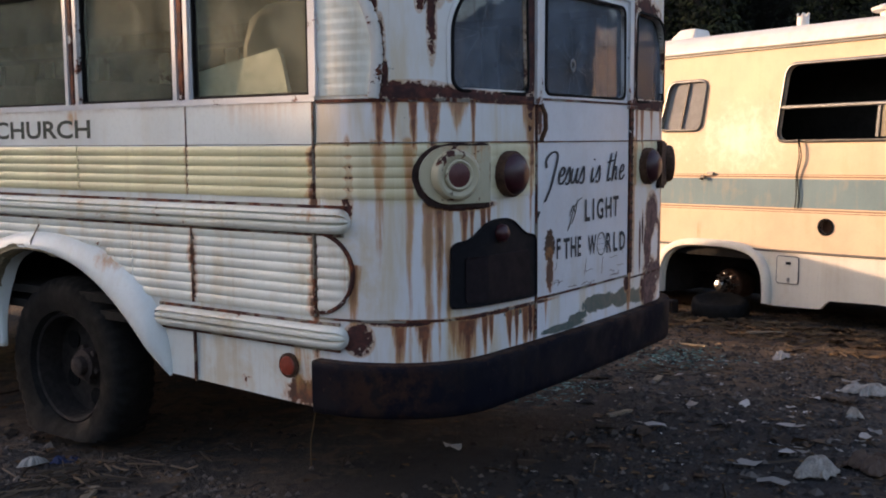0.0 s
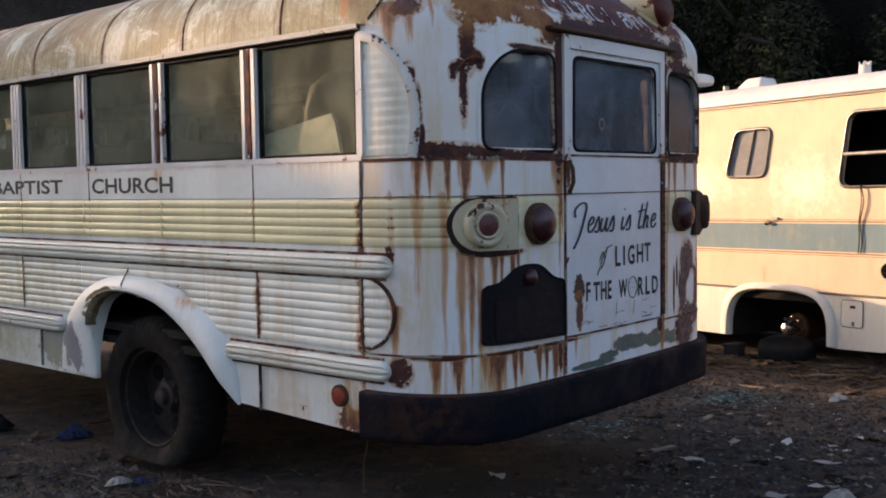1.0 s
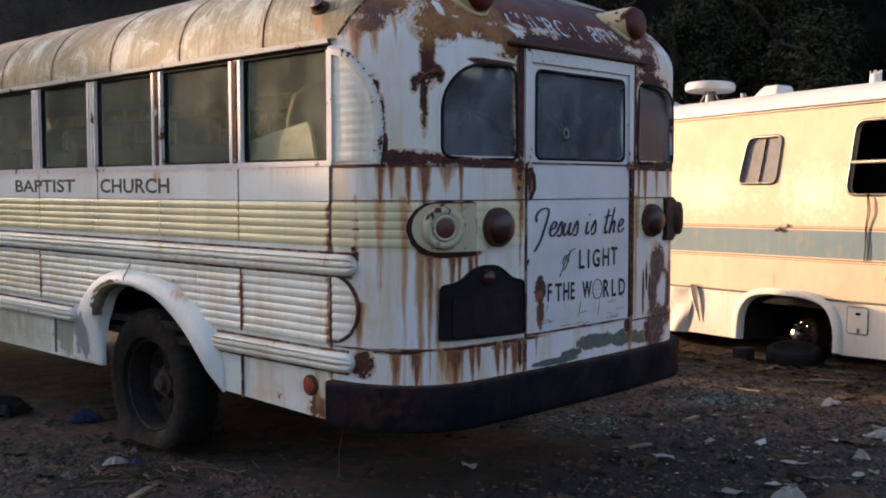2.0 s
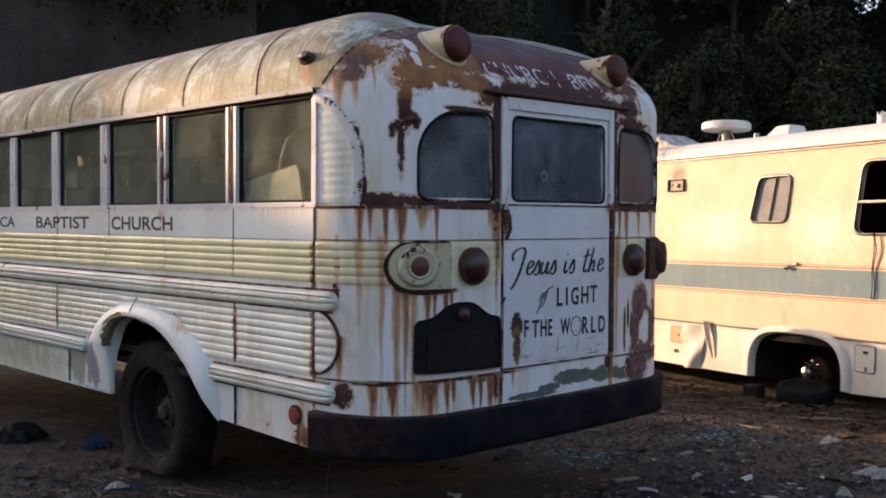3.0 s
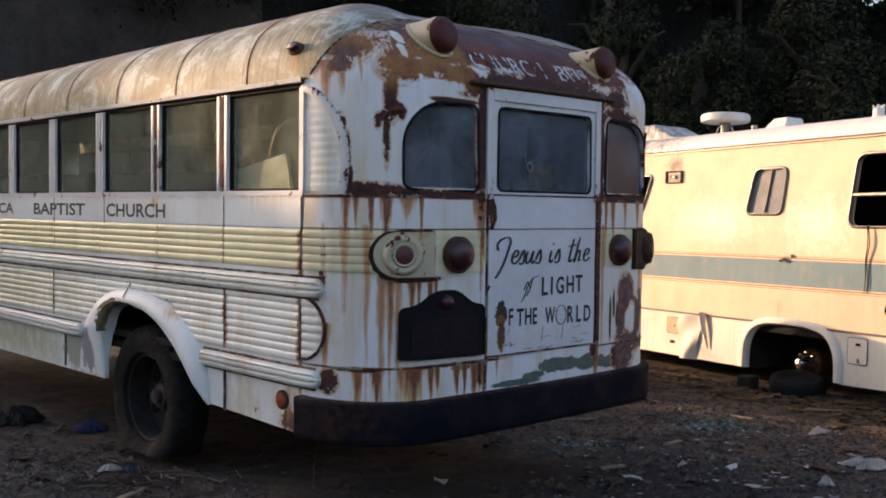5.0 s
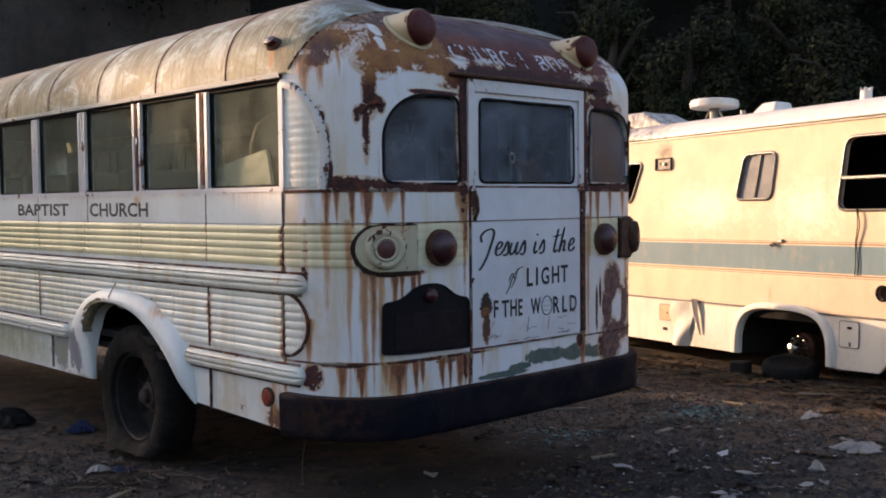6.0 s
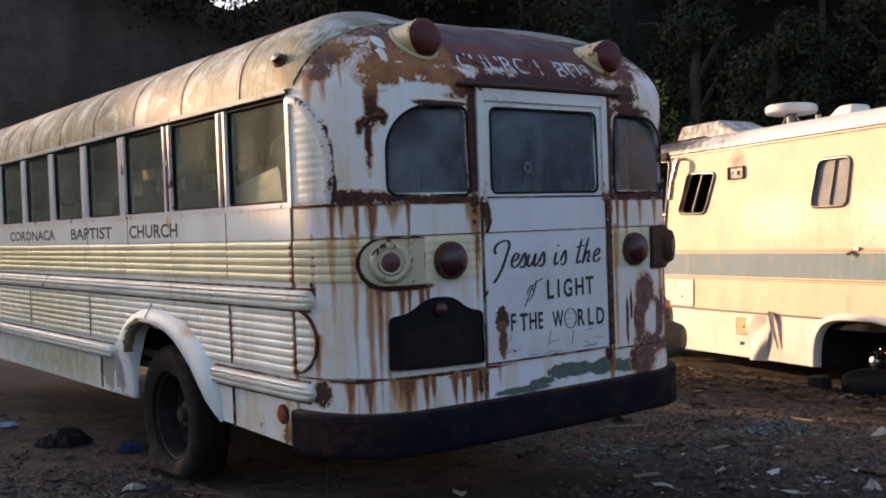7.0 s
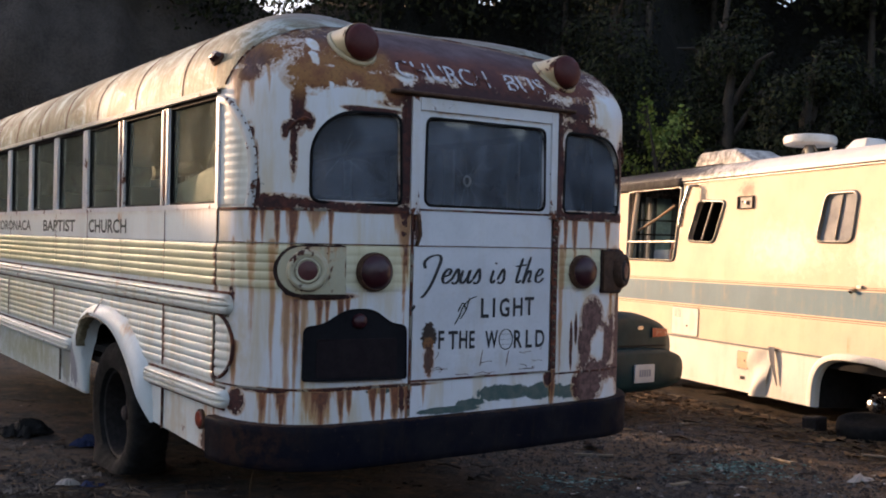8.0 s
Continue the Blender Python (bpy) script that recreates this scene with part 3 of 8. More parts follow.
def roof_material():
    """Bare, streaked paint on the roof; on the rear dome it has flaked off to brown rust."""
    m = Mat("bus_roof_paint", 0.42)
    x, y, z = m.axis(0), m.axis(1), m.axis(2)
    c = m.mix(m.ramp(m.noise(1.6, 5), 0.35, 0.7), (0.29, 0.345, 0.30), (0.165, 0.19, 0.140))
    across = m.noise(1.0, 6, 0.65, m.vec((2.2, 30, 2.2)))
    c = m.mix(m.ramp(across, 0.40, 0.60, 0, 0.9), c, (0.14, 0.120, 0.062))
    bare = m.math("ADD", m.math("MULTIPLY", m.noise(2.6, 7, 0.7, None, 0.5), 0.7), m.math("MULTIPLY", across, 0.3))
    c = m.mix(m.ramp(bare, 0.51, 0.60, 0, 0.7), c, (0.46, 0.50, 0.45))
    c = m.mix(m.ramp(bare, 0.44, 0.40, 0, 0.6), c, (0.19, 0.10, 0.045))
    c = m.mix(m.ramp(m.noise(4, 6, 0.7, None, 0.6), 0.52, 0.66, 0, 0.7), c, (0.20, 0.16, 0.10))
    big = m.noise(1.5, 3)
    run = m.noise(1.0, 5, 0.6, m.vec((34, 34, 2)))
    dome, gone = rear_layers(m)
    aside = m.math("DIVIDE", m.math("ABSOLUTE", m.math("SUBTRACT", x, 1.225)), 1.225)
    edge = m.n("ShaderNodeFloatCurve")
    line = edge.mapping.curves[0]
    line.points[0].location, line.points[1].location = (0.0, 0.53), (1.0, 0.455)
    for px, py in ((0.33, 0.47), (0.57, 0.36), (0.77, 0.285), (0.90, 0.30), (0.97, 0.36)):
        line.points.new(px, py)
    edge.mapping.update()
    m.put(aside, edge.inputs["Value"])
    past = m.math("SUBTRACT", y, edge.outputs[0])
    back = m.ramp(past, -0.004, 0.004)
    seam = m.ramp(m.math("ABSOLUTE", past), 0.01, 0.10, 1.0, 0.0)
    dome = m.mix(m.math("MULTIPLY", seam, m.ramp(run, 0.35, 0.6, 0.0, 0.85)), dome, (0.24, 0.12, 0.055))
    scratch = m.noise(1.0, 5, 0.7, m.vec((3, 60, 9)))
    c = m.mix(m.ramp(scratch, 0.56, 0.66, 0, 0.55), c, (0.62, 0.58, 0.46))
    c = m.mix(m.ramp(z, 2.24, 2.42, 0.5, 0.0), c, (0.31, 0.27, 0.13))
    wear = m.noise(1.0, 10, 0.75, m.vec((4.0, 3.2, 4.0), (2, 0, 1)), 0.7)
    c = m.mix(m.ramp(wear, 0.50, 0.66, 0, 0.75), c, (0.130, 0.095, 0.056))
    c = m.mix(m.ramp(wear, 0.49, 0.40, 0, 0.75), c, (0.47, 0.52, 0.49))
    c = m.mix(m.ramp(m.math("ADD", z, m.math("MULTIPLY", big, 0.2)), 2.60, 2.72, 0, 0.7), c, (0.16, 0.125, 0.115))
    c = m.mix(m.ramp(m.noise(38, 7, 0.75), 0.52, 0.64, 0, 0.5), c, (0.105, 0.085, 0.055))
    c = m.mix(m.blob((0.03, 0.60, 2.27), (0.3, 0.035, 0.10)), c, (0.33, 0.15, 0.05))
    drips = m.noise(1.0, 5, 0.65, m.vec((1.5, 46, 1.5)))
    c = m.mix(m.math("MULTIPLY", m.ramp(drips, 0.52, 0.62, 0, 0.7), m.ramp(z, 2.50, 2.25, 0.15, 1.0)), c, (0.13, 0.085, 0.038))
    for j in [1.02 + 0.755 * i for i in range(6)]:
        c = m.mix(m.ramp(m.math("ABSOLUTE", m.math("SUBTRACT", y, j)), 0.006, 0.045, 0.6, 0.0), c, (0.12, 0.07, 0.035))
    m.base(m.mix(back, dome, c))
    m.rough(m.mix(back, m.mix(gone, (0.45, 0.45, 0.45), (0.85, 0.85, 0.85)), m.mix(wear, (0.50, 0.50, 0.50), (0.85, 0.85, 0.85))))
    m.bump(m.math("SUBTRACT", m.noise(20, 5), m.math("MULTIPLY", gone, 0.5)), 0.25, 0.004)
    return m.m


roof_mat = roof_material()


def ground_material():
    m = Mat("yard_dirt", 0.95)
    c = m.mix(m.ramp(m.noise(0.55, 5, 0.6, None, 0.4), 0.40, 0.62), (0.032, 0.028, 0.027), (0.075, 0.048, 0.030))
    near_wall = m.blob((9.6, 1.2, 0), (4.6, 6.5, 3.0))
    c = m.mix(m.math("MULTIPLY", near_wall, m.ramp(m.noise(1.4, 6, 0.65, None, 0.5), 0.38, 0.58, 0.15, 0.9)), c, (0.155, 0.100, 0.058))
    c = m.mix(m.ramp(m.noise(1.9, 6, 0.65), 0.48, 0.60, 0, 0.9), c, (0.016, 0.0165, 0.020))
    c = m.mix(m.ramp(m.noise(26, 6, 0.7), 0.50, 0.66, 0, 0.6), c, (0.085, 0.068, 0.052))
    c = m.mix(m.ramp(m.noise(75, 4, 0.7), 0.60, 0.70, 0, 0.4), c, (0.15, 0.13, 0.11))
    c = m.mix(m.ramp(m.noise(48, 5, 0.7), 0.30, 0.40, 0.8, 0), c, (0.016, 0.014, 0.013))
    c = m.mix(m.ramp(m.noise(5.5, 7, 0.7, None, 0.6), 0.50, 0.60, 0, 0.7), c, (0.110, 0.074, 0.046))
    c = m.mix(m.ramp(m.noise(7.5, 7, 0.7, m.vec((1, 1, 1), (5, 2, 0)), 0.6), 0.53, 0.60, 0, 0.85), c, (0.014, 0.013, 0.014))
    # large ragged patch of darker ground behind the bus
    dark_patch = m.math("ADD", m.blob((4.6, -0.1, 0), (3.0, 1.7, 2)), m.math("MULTIPLY", m.math("SUBTRACT", m.noise(2.4, 6, 0.65), 0.5), 1.6))
    c = m.mix(m.ramp(dark_patch, 0.25, 0.75, 0, 0.9), c, (0.012, 0.0115, 0.0125))
    m.base(c)
    m.bump(m.math("ADD", m.noise(14, 6, 0.7), m.math("MULTIPLY", m.noise(70, 4, 0.7), 0.6)), 1.0, 0.045)
    return m.m


def leaf_material(name, a, b):
    m = Mat(name, 0.75)
    m.b.inputs["Specular IOR Level"].default_value = 0.2
    r = m.n("ShaderNodeNewGeometry").outputs["Random Per Island"]
    m.base(m.mix(m.math("POWER", r, 2.2), a, b))
    m.b.inputs["Transmission Weight"].default_value = 0.0
    m.b.inputs["Subsurface Weight"].default_value = 0.0
    return m.m


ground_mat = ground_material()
# Leaf tones hold shade and highlights too: shaded, canopy and vine copies.
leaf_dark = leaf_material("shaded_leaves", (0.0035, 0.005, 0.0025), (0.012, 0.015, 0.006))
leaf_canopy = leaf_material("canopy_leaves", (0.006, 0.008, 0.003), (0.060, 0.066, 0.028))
leaf_vine = leaf_material("vine_leaves", (0.003, 0.005, 0.002), (0.040, 0.048, 0.016))
# Brighter leaf colour stands for sunlight that the woods block.
leaf_bright = leaf_material("sun_bright_leaves", (0.06, 0.095, 0.018), (0.26, 0.31, 0.075))
bark_mat = plain("bark", (0.045, 0.036, 0.028), 0.95, 0.0, 0.5, 8, 0.8, 0.02)
# Browner thicket colour that holds the sun haze over the left woods.
haze_mat = plain("hazy_thicket", (0.085, 0.070, 0.060), 1.0, 0.0, 0.5, 2, 0.8, 0.1)
# Near-black: the shade of the woods' depth is put into this colour.
under_mat = plain("shade_dark_thicket", (0.006, 0.007, 0.005), 1.0, 0.0, 0.6, 3, 0.8, 0.1)

# ---- mesh helpers ----
from mathutils.bvhtree import BVHTree
from mathutils.geometry import delaunay_2d_cdt


def part(name, bm, material, parent=None, label="", smooth=False):
    """Link a bmesh as one mesh object, under a thing or a part."""
    me = bpy.data.meshes.new(name)
    bmesh.ops.recalc_face_normals(bm, faces=bm.faces) if len(bm.faces) < 60000 else None
    bm.to_mesh(me)
    bm.free()
    if material:
        me.materials.append(material)
    if smooth:
        me.shade_smooth()
        me.set_sharp_from_angle(angle=radians(smooth if smooth is not True else 40))
    ob = new(name, me)
    ob.parent = parent
    if label:
        tagged(ob, label)
    return ob


def thing(name, label, category, m=None, group="", kind=""):
    ob = tagged(new(name), label, category, group, kind)
    ob.empty_display_size = 0.1
    if m is not None:
        ob.matrix_basis = m
    return ob


def inside(p, loop):
    hit, (x, y), j = False, p, len(loop) - 1
    for i in range(len(loop)):
        (xi, yi), (xj, yj) = loop[i], loop[j]
        if (yi > y) != (yj > y) and x < (xj - xi) * (y - yi) / (yj - yi) + xi:
            hit = not hit
        j = i
    return hit


def resample(loop, step):
    out = []
    for i, a in enumerate(loop):
        b = loop[(i + 1) % len(loop)]
        k = max(1, int(math.dist(a, b) / step))
        out += [(a[0] + (b[0] - a[0]) * j / k, a[1] + (b[1] - a[1]) * j / k) for j in range(k)]
    return out


def rounded(corners, radius, n=6):
    """A loop with rounded corners; radius: one, or one for each corner."""
    out, count = [], len(corners)
    for i, c in enumerate(corners):
        r = radius[i] if isinstance(radius, (list, tuple)) else radius
        c, a, b = Vector(c), Vector(corners[i - 1]), Vector(corners[(i + 1) % count])
        da, db = (a - c), (b - c)
        ra, rb = min(r, da.length * 0.49), min(r, db.length * 0.49)
        p, q = c + da.normalized() * ra, c + db.normalized() * rb
        for k in range(n + 1):
            t = k / n
            out.append(tuple(p * (1 - t) ** 2 + c * 2 * t * (1 - t) + q * t * t))
    return out


def skin(outer, holes, fmap, thick, step=0.1):
    """A sheet with openings, laid out flat in (s, z) and bent by fmap(s, z, out); thick: how deep it goes inwards."""
    loops = [resample(l, step) for l in (outer, *holes)]
    pts, edges = [], []
    for l in loops:
        k = len(pts)
        pts += l
        edges += [(k + i, k + (i + 1) % len(l)) for i in range(len(l))]
    s0, s1 = min(p[0] for p in outer), max(p[0] for p in outer)
    z0, z1 = min(p[1] for p in outer), max(p[1] for p in outer)
    rim = np.array(pts)
    for i in range(1, int((s1 - s0) / step) + 1):
        for j in range(1, int((z1 - z0) / (step * 2)) + 1):
            p = (s0 + i * step, z0 + j * step * 2)
            if np.min(np.hypot(rim[:, 0] - p[0], rim[:, 1] - p[1])) > step * 0.5 and inside(p, loops[0]) and not any(inside(p, l) for l in loops[1:]):
                pts.append(p)
    vs, _, fs = delaunay_2d_cdt([Vector(p) for p in pts], edges, [], 0, 1e-6)[:3]
    bm = bmesh.new()
    top = [bm.verts.new(fmap(v.x, v.y, 0.0)) for v in vs]
    low = [bm.verts.new(fmap(v.x, v.y, -thick)) for v in vs]
    count = {}
    for f in fs:
        c = (sum(vs[i].x for i in f) / len(f), sum(vs[i].y for i in f) / len(f))
        if not inside(c, loops[0]) or any(inside(c, l) for l in loops[1:]):
            continue
        bm.faces.new([top[i] for i in f])
        bm.faces.new([low[i] for i in reversed(f)])
        for i, a in enumerate(f):
            b = f[(i + 1) % len(f)]
            count[(a, b)] = 1
    for a, b in count:
        if (b, a) not in count:
            bm.faces.new((top[b], top[a], low[a], low[b]))
    bmesh.ops.delete(bm, geom=[v for v in bm.verts if not v.link_faces], context="VERTS")
    return bm


def frame_ring(loop, fmap, width, out, depth):
    """A raised frame that runs along a loop: width in the sheet, out proud of it, depth into the opening."""
    bm = bmesh.new()
    n = len(loop)
    cx, cy = sum(p[0] for p in loop) / n, sum(p[1] for p in loop) / n
    rings = []
    for w, o in ((width, 0.0), (width, out * 0.7), (width * 0.7, out), (width * 0.2, out), (0, out * 0.6), (0, -depth)):
        ring = []
        for i, p in enumerate(loop):
            a, b = Vector(loop[i - 1]), Vector(loop[(i + 1) % n])
            d = (b - a)
            nrm = Vector((d.y, -d.x)).normalized() if d.length > 1e-9 else Vector((0, 0))
            if nrm.dot(Vector((p[0] - cx, p[1] - cy))) < 0:
                nrm = -nrm
            ring.append(bm.verts.new(fmap(p[0] + nrm.x * w, p[1] + nrm.y * w, o)))
        rings.append(ring)
    for a, b in zip(rings, rings[1:]):
        for i in range(n):
            bm.faces.new((a[i], a[(i + 1) % n], b[(i + 1) % n], b[i]))
    return bm


def grid_faces(bm, rows, closed=False):
    for a, b in zip(rows, rows[1:]):
        for i in range(len(a) if closed else len(a) - 1):
            j = (i + 1) % len(a)
            try:
                bm.faces.new((a[i], a[j], b[j], b[i]))
            except ValueError:
                pass


def ribs(s0, s1, z0, z1, pitch, amp, fmap, half=None, lift=0.003, step=0.06):
    """A corrugated panel of rounded horizontal ribs; half: (s, length) where it ends in a half-round."""
    bm = bmesh.new()
    zc, hz, n = (z0 + z1) / 2, (z1 - z0) / 2, max(1, round((z1 - z0) / pitch))
    rows, count = [], max(2, int(abs(s1 - s0) / step)) if not half else 14
    for i in range(count + 1):
        t = i / count
        s = s0 + (s1 - s0) * t
        h = hz * math.sqrt(max(0.0004, 1 - t * t)) if half else hz
        row = [bm.verts.new(fmap(s, zc - h, -0.004))]
        for j in range(n * 7 + 1):
            z = zc - h + 2 * h * j / (n * 7)
            u = (z - z0) / (z1 - z0) * n
            row.append(bm.verts.new(fmap(s, z, lift + amp * abs(math.sin(math.pi * u)) ** 0.55)))
        row.append(bm.verts.new(fmap(s, zc + h, -0.004)))
        rows.append(row)
    grid_faces(bm, rows)
    for row in (rows[0], rows[-1]):
        try:
            bm.faces.new(row)
        except ValueError:
            pass
    return bm


def beads(s0, s1, zc, height, depth, fmap, count=2, ends=(True, True), step=0.07):
    """A moulding of side-by-side rounded beads with rounded ends."""
    bm = bmesh.new()
    length = s1 - s0
    cap = height * 0.5
    ss = [0.0, 0.1, 0.25, 0.5, 0.75, 1.0] if ends[0] else [1.0]
    stops = [s0 + cap * k for k in ss] if ends[0] else [s0]
    n = max(2, int((length - 2 * cap) / step))
    stops += [s0 + cap + (length - 2 * cap) * i / n for i in range(1, n)]
    stops += [s1 - cap * k for k in reversed((0.0, 0.1, 0.25, 0.5, 0.75, 1.0))] if ends[1] else [s1]
    rows = []
    for s in stops:
        e = 1.0
        if ends[0] and s < s0 + cap:
            e = math.sqrt(max(0.02, 1 - ((s0 + cap - s) / cap) ** 2))
        if ends[1] and s > s1 - cap:
            e = math.sqrt(max(0.02, 1 - ((s - s1 + cap) / cap) ** 2))
        row = [bm.verts.new(fmap(s, zc - height / 2 * e, -0.004))]
        for j in range(count * 14 + 1):
            u = j / (count * 14)
            full = math.sqrt(max(0.0, 1 - (2 * u - 1) ** 4))
            if count > 1:
                full -= 0.62 * math.exp(-((u - 0.40) / 0.045) ** 2) + 0.45 * math.exp(-((u - 0.72) / 0.040) ** 2)
            row.append(bm.verts.new(fmap(s, zc + (u - 0.5) * height * e, (0.006 + (depth - 0.006) * full) * (0.4 + 0.6 * e))))
        row.append(bm.verts.new(fmap(s, zc + height / 2 * e, -0.004)))
        rows.append(row)
    grid_faces(bm, rows)
    bm.faces.new(rows[0])
    bm.faces.new(rows[-1])
    return bm


def lathe(profile, n=48, m=None, tread=None, cap=True):
    """A body turned round the x axis from (x, radius) pairs. tread: rows of the profile whose radius is notched."""
    bm = bmesh.new()
    rows = []
    for i in range(n):
        a = 2 * math.pi * i / n
        row = []
        for k, (x, r) in enumerate(profile):
            if tread and k in tread and (i // 2) % 2:
                r -= 0.010
            row.append(bm.verts.new((x, r * math.cos(a), r * math.sin(a))))
        rows.append(row)
    rows.append(rows[0])
    grid_faces(bm, rows)
    for k in (0, -1):
        if cap and profile[k][1] > 1e-6:
            bm.faces.new([rows[i][k] for i in range(n)])
    if m is not None:
        bm.transform(m)
    return bm


def box(x0, x1, y0, y1, z0, z1, bevel=0.0, segs=2):
    bm = bmesh.new()
    bmesh.ops.create_cube(bm, size=1.0, matrix=Matrix.Translation(((x0 + x1) / 2, (y0 + y1) / 2, (z0 + z1) / 2)) @ Matrix.Diagonal((x1 - x0, y1 - y0, z1 - z0, 1)))
    if bevel:
        bmesh.ops.bevel(bm, geom=list(bm.edges), offset=bevel, segments=segs, affect="EDGES", profile=0.5)
    return bm


def tube(points, radius, n=8):
    """A tube along a line of points."""
    bm = bmesh.new()
    pts = [Vector(p) for p in points]
    rows = []
    for i, p in enumerate(pts):
        d = (pts[min(i + 1, len(pts) - 1)] - pts[max(i - 1, 0)]).normalized()
        side = d.orthogonal().normalized() if abs(d.z) > 0.9 else d.cross(Vector((0, 0, 1))).normalized()
        up = side.cross(d)
        r = radius[i] if isinstance(radius, (list, tuple)) else radius
        rows.append([bm.verts.new(p + (side * math.cos(2 * math.pi * k / n) + up * math.sin(2 * math.pi * k / n)) * r) for k in range(n)])
    grid_faces(bm, rows, True)
    bm.faces.new(rows[0])
    bm.faces.new(rows[-1])
    return bm


def join(*bms):
    out = bms[0]
    for b in bms[1:]:
        me = bpy.data.meshes.new("tmp")
        b.to_mesh(me)
        b.free()
        out.from_mesh(me)
        bpy.data.meshes.remove(me)
    return out


def text_points(words, bold=0.022):
    """The built-in font's outline of some words: 2D points scaled to the unit box, and faces."""
    curve = bpy.data.curves.new("words", "FONT")
    curve.body, curve.resolution_u, curve.offset = words, 3, bold
    ob = new("words", curve)
    me = bpy.data.meshes.new_from_object(ob.evaluated_get(bpy.context.evaluated_depsgraph_get()))
    co = [v.co.copy() for v in me.vertices]
    faces = [tuple(p.vertices) for p in me.polygons]
    bpy.data.objects.remove(ob)
    bpy.data.curves.remove(curve)
    bpy.data.meshes.remove(me)
    x0, x1 = min(c.x for c in co), max(c.x for c in co)
    y0, y1 = min(c.y for c in co), max(c.y for c in co)
    return [((c.x - x0) / (x1 - x0), (c.y - y0) / (y1 - y0)) for c in co], faces


def lettering(words, place, bold=0.022):
    """A thin sheet of letters; place maps the unit box to the surface."""
    pts, faces = text_points(words, bold)
    bm = bmesh.new()
    vs = [bm.verts.new(place(u, v)) for u, v in pts]
    for f in faces:
        try:
            bm.faces.new([vs[i] for i in f])
        except ValueError:
            pass
    return bm


def spline(points, n=6):
    out = []
    for i in range(len(points) - 1):
        p0, p1, p2, p3 = points[max(i - 1, 0)], points[i], points[i + 1], points[min(i + 2, len(points) - 1)]
        for k in range(n):
            t = k / n
            out.append(tuple(0.5 * (2 * b + (c - a) * t + (2 * a - 5 * b + 4 * c - d) * t * t + (3 * b - a - 3 * c + d) * t ** 3) for a, b, c, d in zip(p0, p1, p2, p3)))
    return out + [points[-1]]


def ribbon(line, width, place):
    """A flat brush stroke along a 2D line, laid on a surface by place(u, v)."""
    bm = bmesh.new()
    rows = []
    for i, p in enumerate(line):
        a, b = Vector(line[max(i - 1, 0)]), Vector(line[min(i + 1, len(line) - 1)])
        d = (b - a).normalized()
        w = width * (0.55 + 0.45 * abs(d.y)) * (0.5 if i in (0, len(line) - 1) else 1.0)
        rows.append([bm.verts.new(place(p[0] - d.y * w, p[1] + d.x * w)), bm.verts.new(place(p[0] + d.y * w, p[1] - d.x * w))])
    grid_faces(bm, rows)
    return bm


# ---- ground: one sheet that reaches the horizon ----
def lump(x, y):
    near = 1.0 / (1.0 + (max(0.0, math.hypot(x - 4, y) - 14) / 10) ** 2)
    return 0.045 * noise.noise(Vector((x * 0.55, y * 0.55, 3.1))) * near + near * (0.022 * noise.noise(Vector((x * 2.1, y * 2.1, 7.7))) + 0.010 * noise.noise(Vector((x * 7, y * 7, 1.3))))


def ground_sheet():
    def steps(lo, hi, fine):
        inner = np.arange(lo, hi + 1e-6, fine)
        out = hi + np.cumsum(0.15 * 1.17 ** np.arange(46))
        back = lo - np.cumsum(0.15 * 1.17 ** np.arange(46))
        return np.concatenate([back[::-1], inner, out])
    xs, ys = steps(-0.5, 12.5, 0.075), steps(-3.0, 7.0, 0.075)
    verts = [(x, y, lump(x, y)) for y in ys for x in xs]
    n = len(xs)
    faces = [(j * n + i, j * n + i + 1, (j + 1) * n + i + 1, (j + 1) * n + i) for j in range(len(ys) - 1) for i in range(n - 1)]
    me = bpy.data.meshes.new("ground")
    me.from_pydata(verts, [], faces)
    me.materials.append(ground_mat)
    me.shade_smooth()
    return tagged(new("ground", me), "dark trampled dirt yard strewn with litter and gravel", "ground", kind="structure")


ground_sheet()

# ---- the old church bus ----
# its own axes: x across from the left side, y forwards from the rear, z up
BUS = pose(3.231, 0.025, 0.0) @ pose(0, 0, 0, 1.1) @ pose(0, 0, 0, 0, -2.4)
WIDE, LONG, RX, RY = 2.45, 8.6, 0.42, 0.50
SILL, BELT, BAND, RAIL, EAVE = 1.605, 1.440, 1.235, 1.150, 2.175


def outline_table():
    pts = [(0.0, LONG)]
    n = 28
    pts += [(RX - RX * math.cos(i / n * math.pi / 2), RY - RY * math.sin(i / n * math.pi / 2)) for i in range(n + 1)]
    for i in range(1, 21):
        x = RX + (WIDE - 2 * RX) * i / 20
        pts.append((x, -0.022 * (1 - ((x - WIDE / 2) / (WIDE / 2 - RX)) ** 2)))
    pts += [(WIDE - RX + RX * math.sin(i / n * math.pi / 2), RY - RY * math.cos(i / n * math.pi / 2)) for i in range(1, n + 1)]
    pts.append((WIDE, LONG))
    a = np.array(pts)
    run = np.concatenate([[0], np.cumsum(np.hypot(*np.diff(a, axis=0).T))]) - (LONG - RY)
    return a, run


OUT_XY, OUT_S = outline_table()
S_REAR = float(np.interp(RX, OUT_XY[: 30, 0], OUT_S[: 30]))           # run at which the flat rear begins
S_END = float(OUT_S[-1])


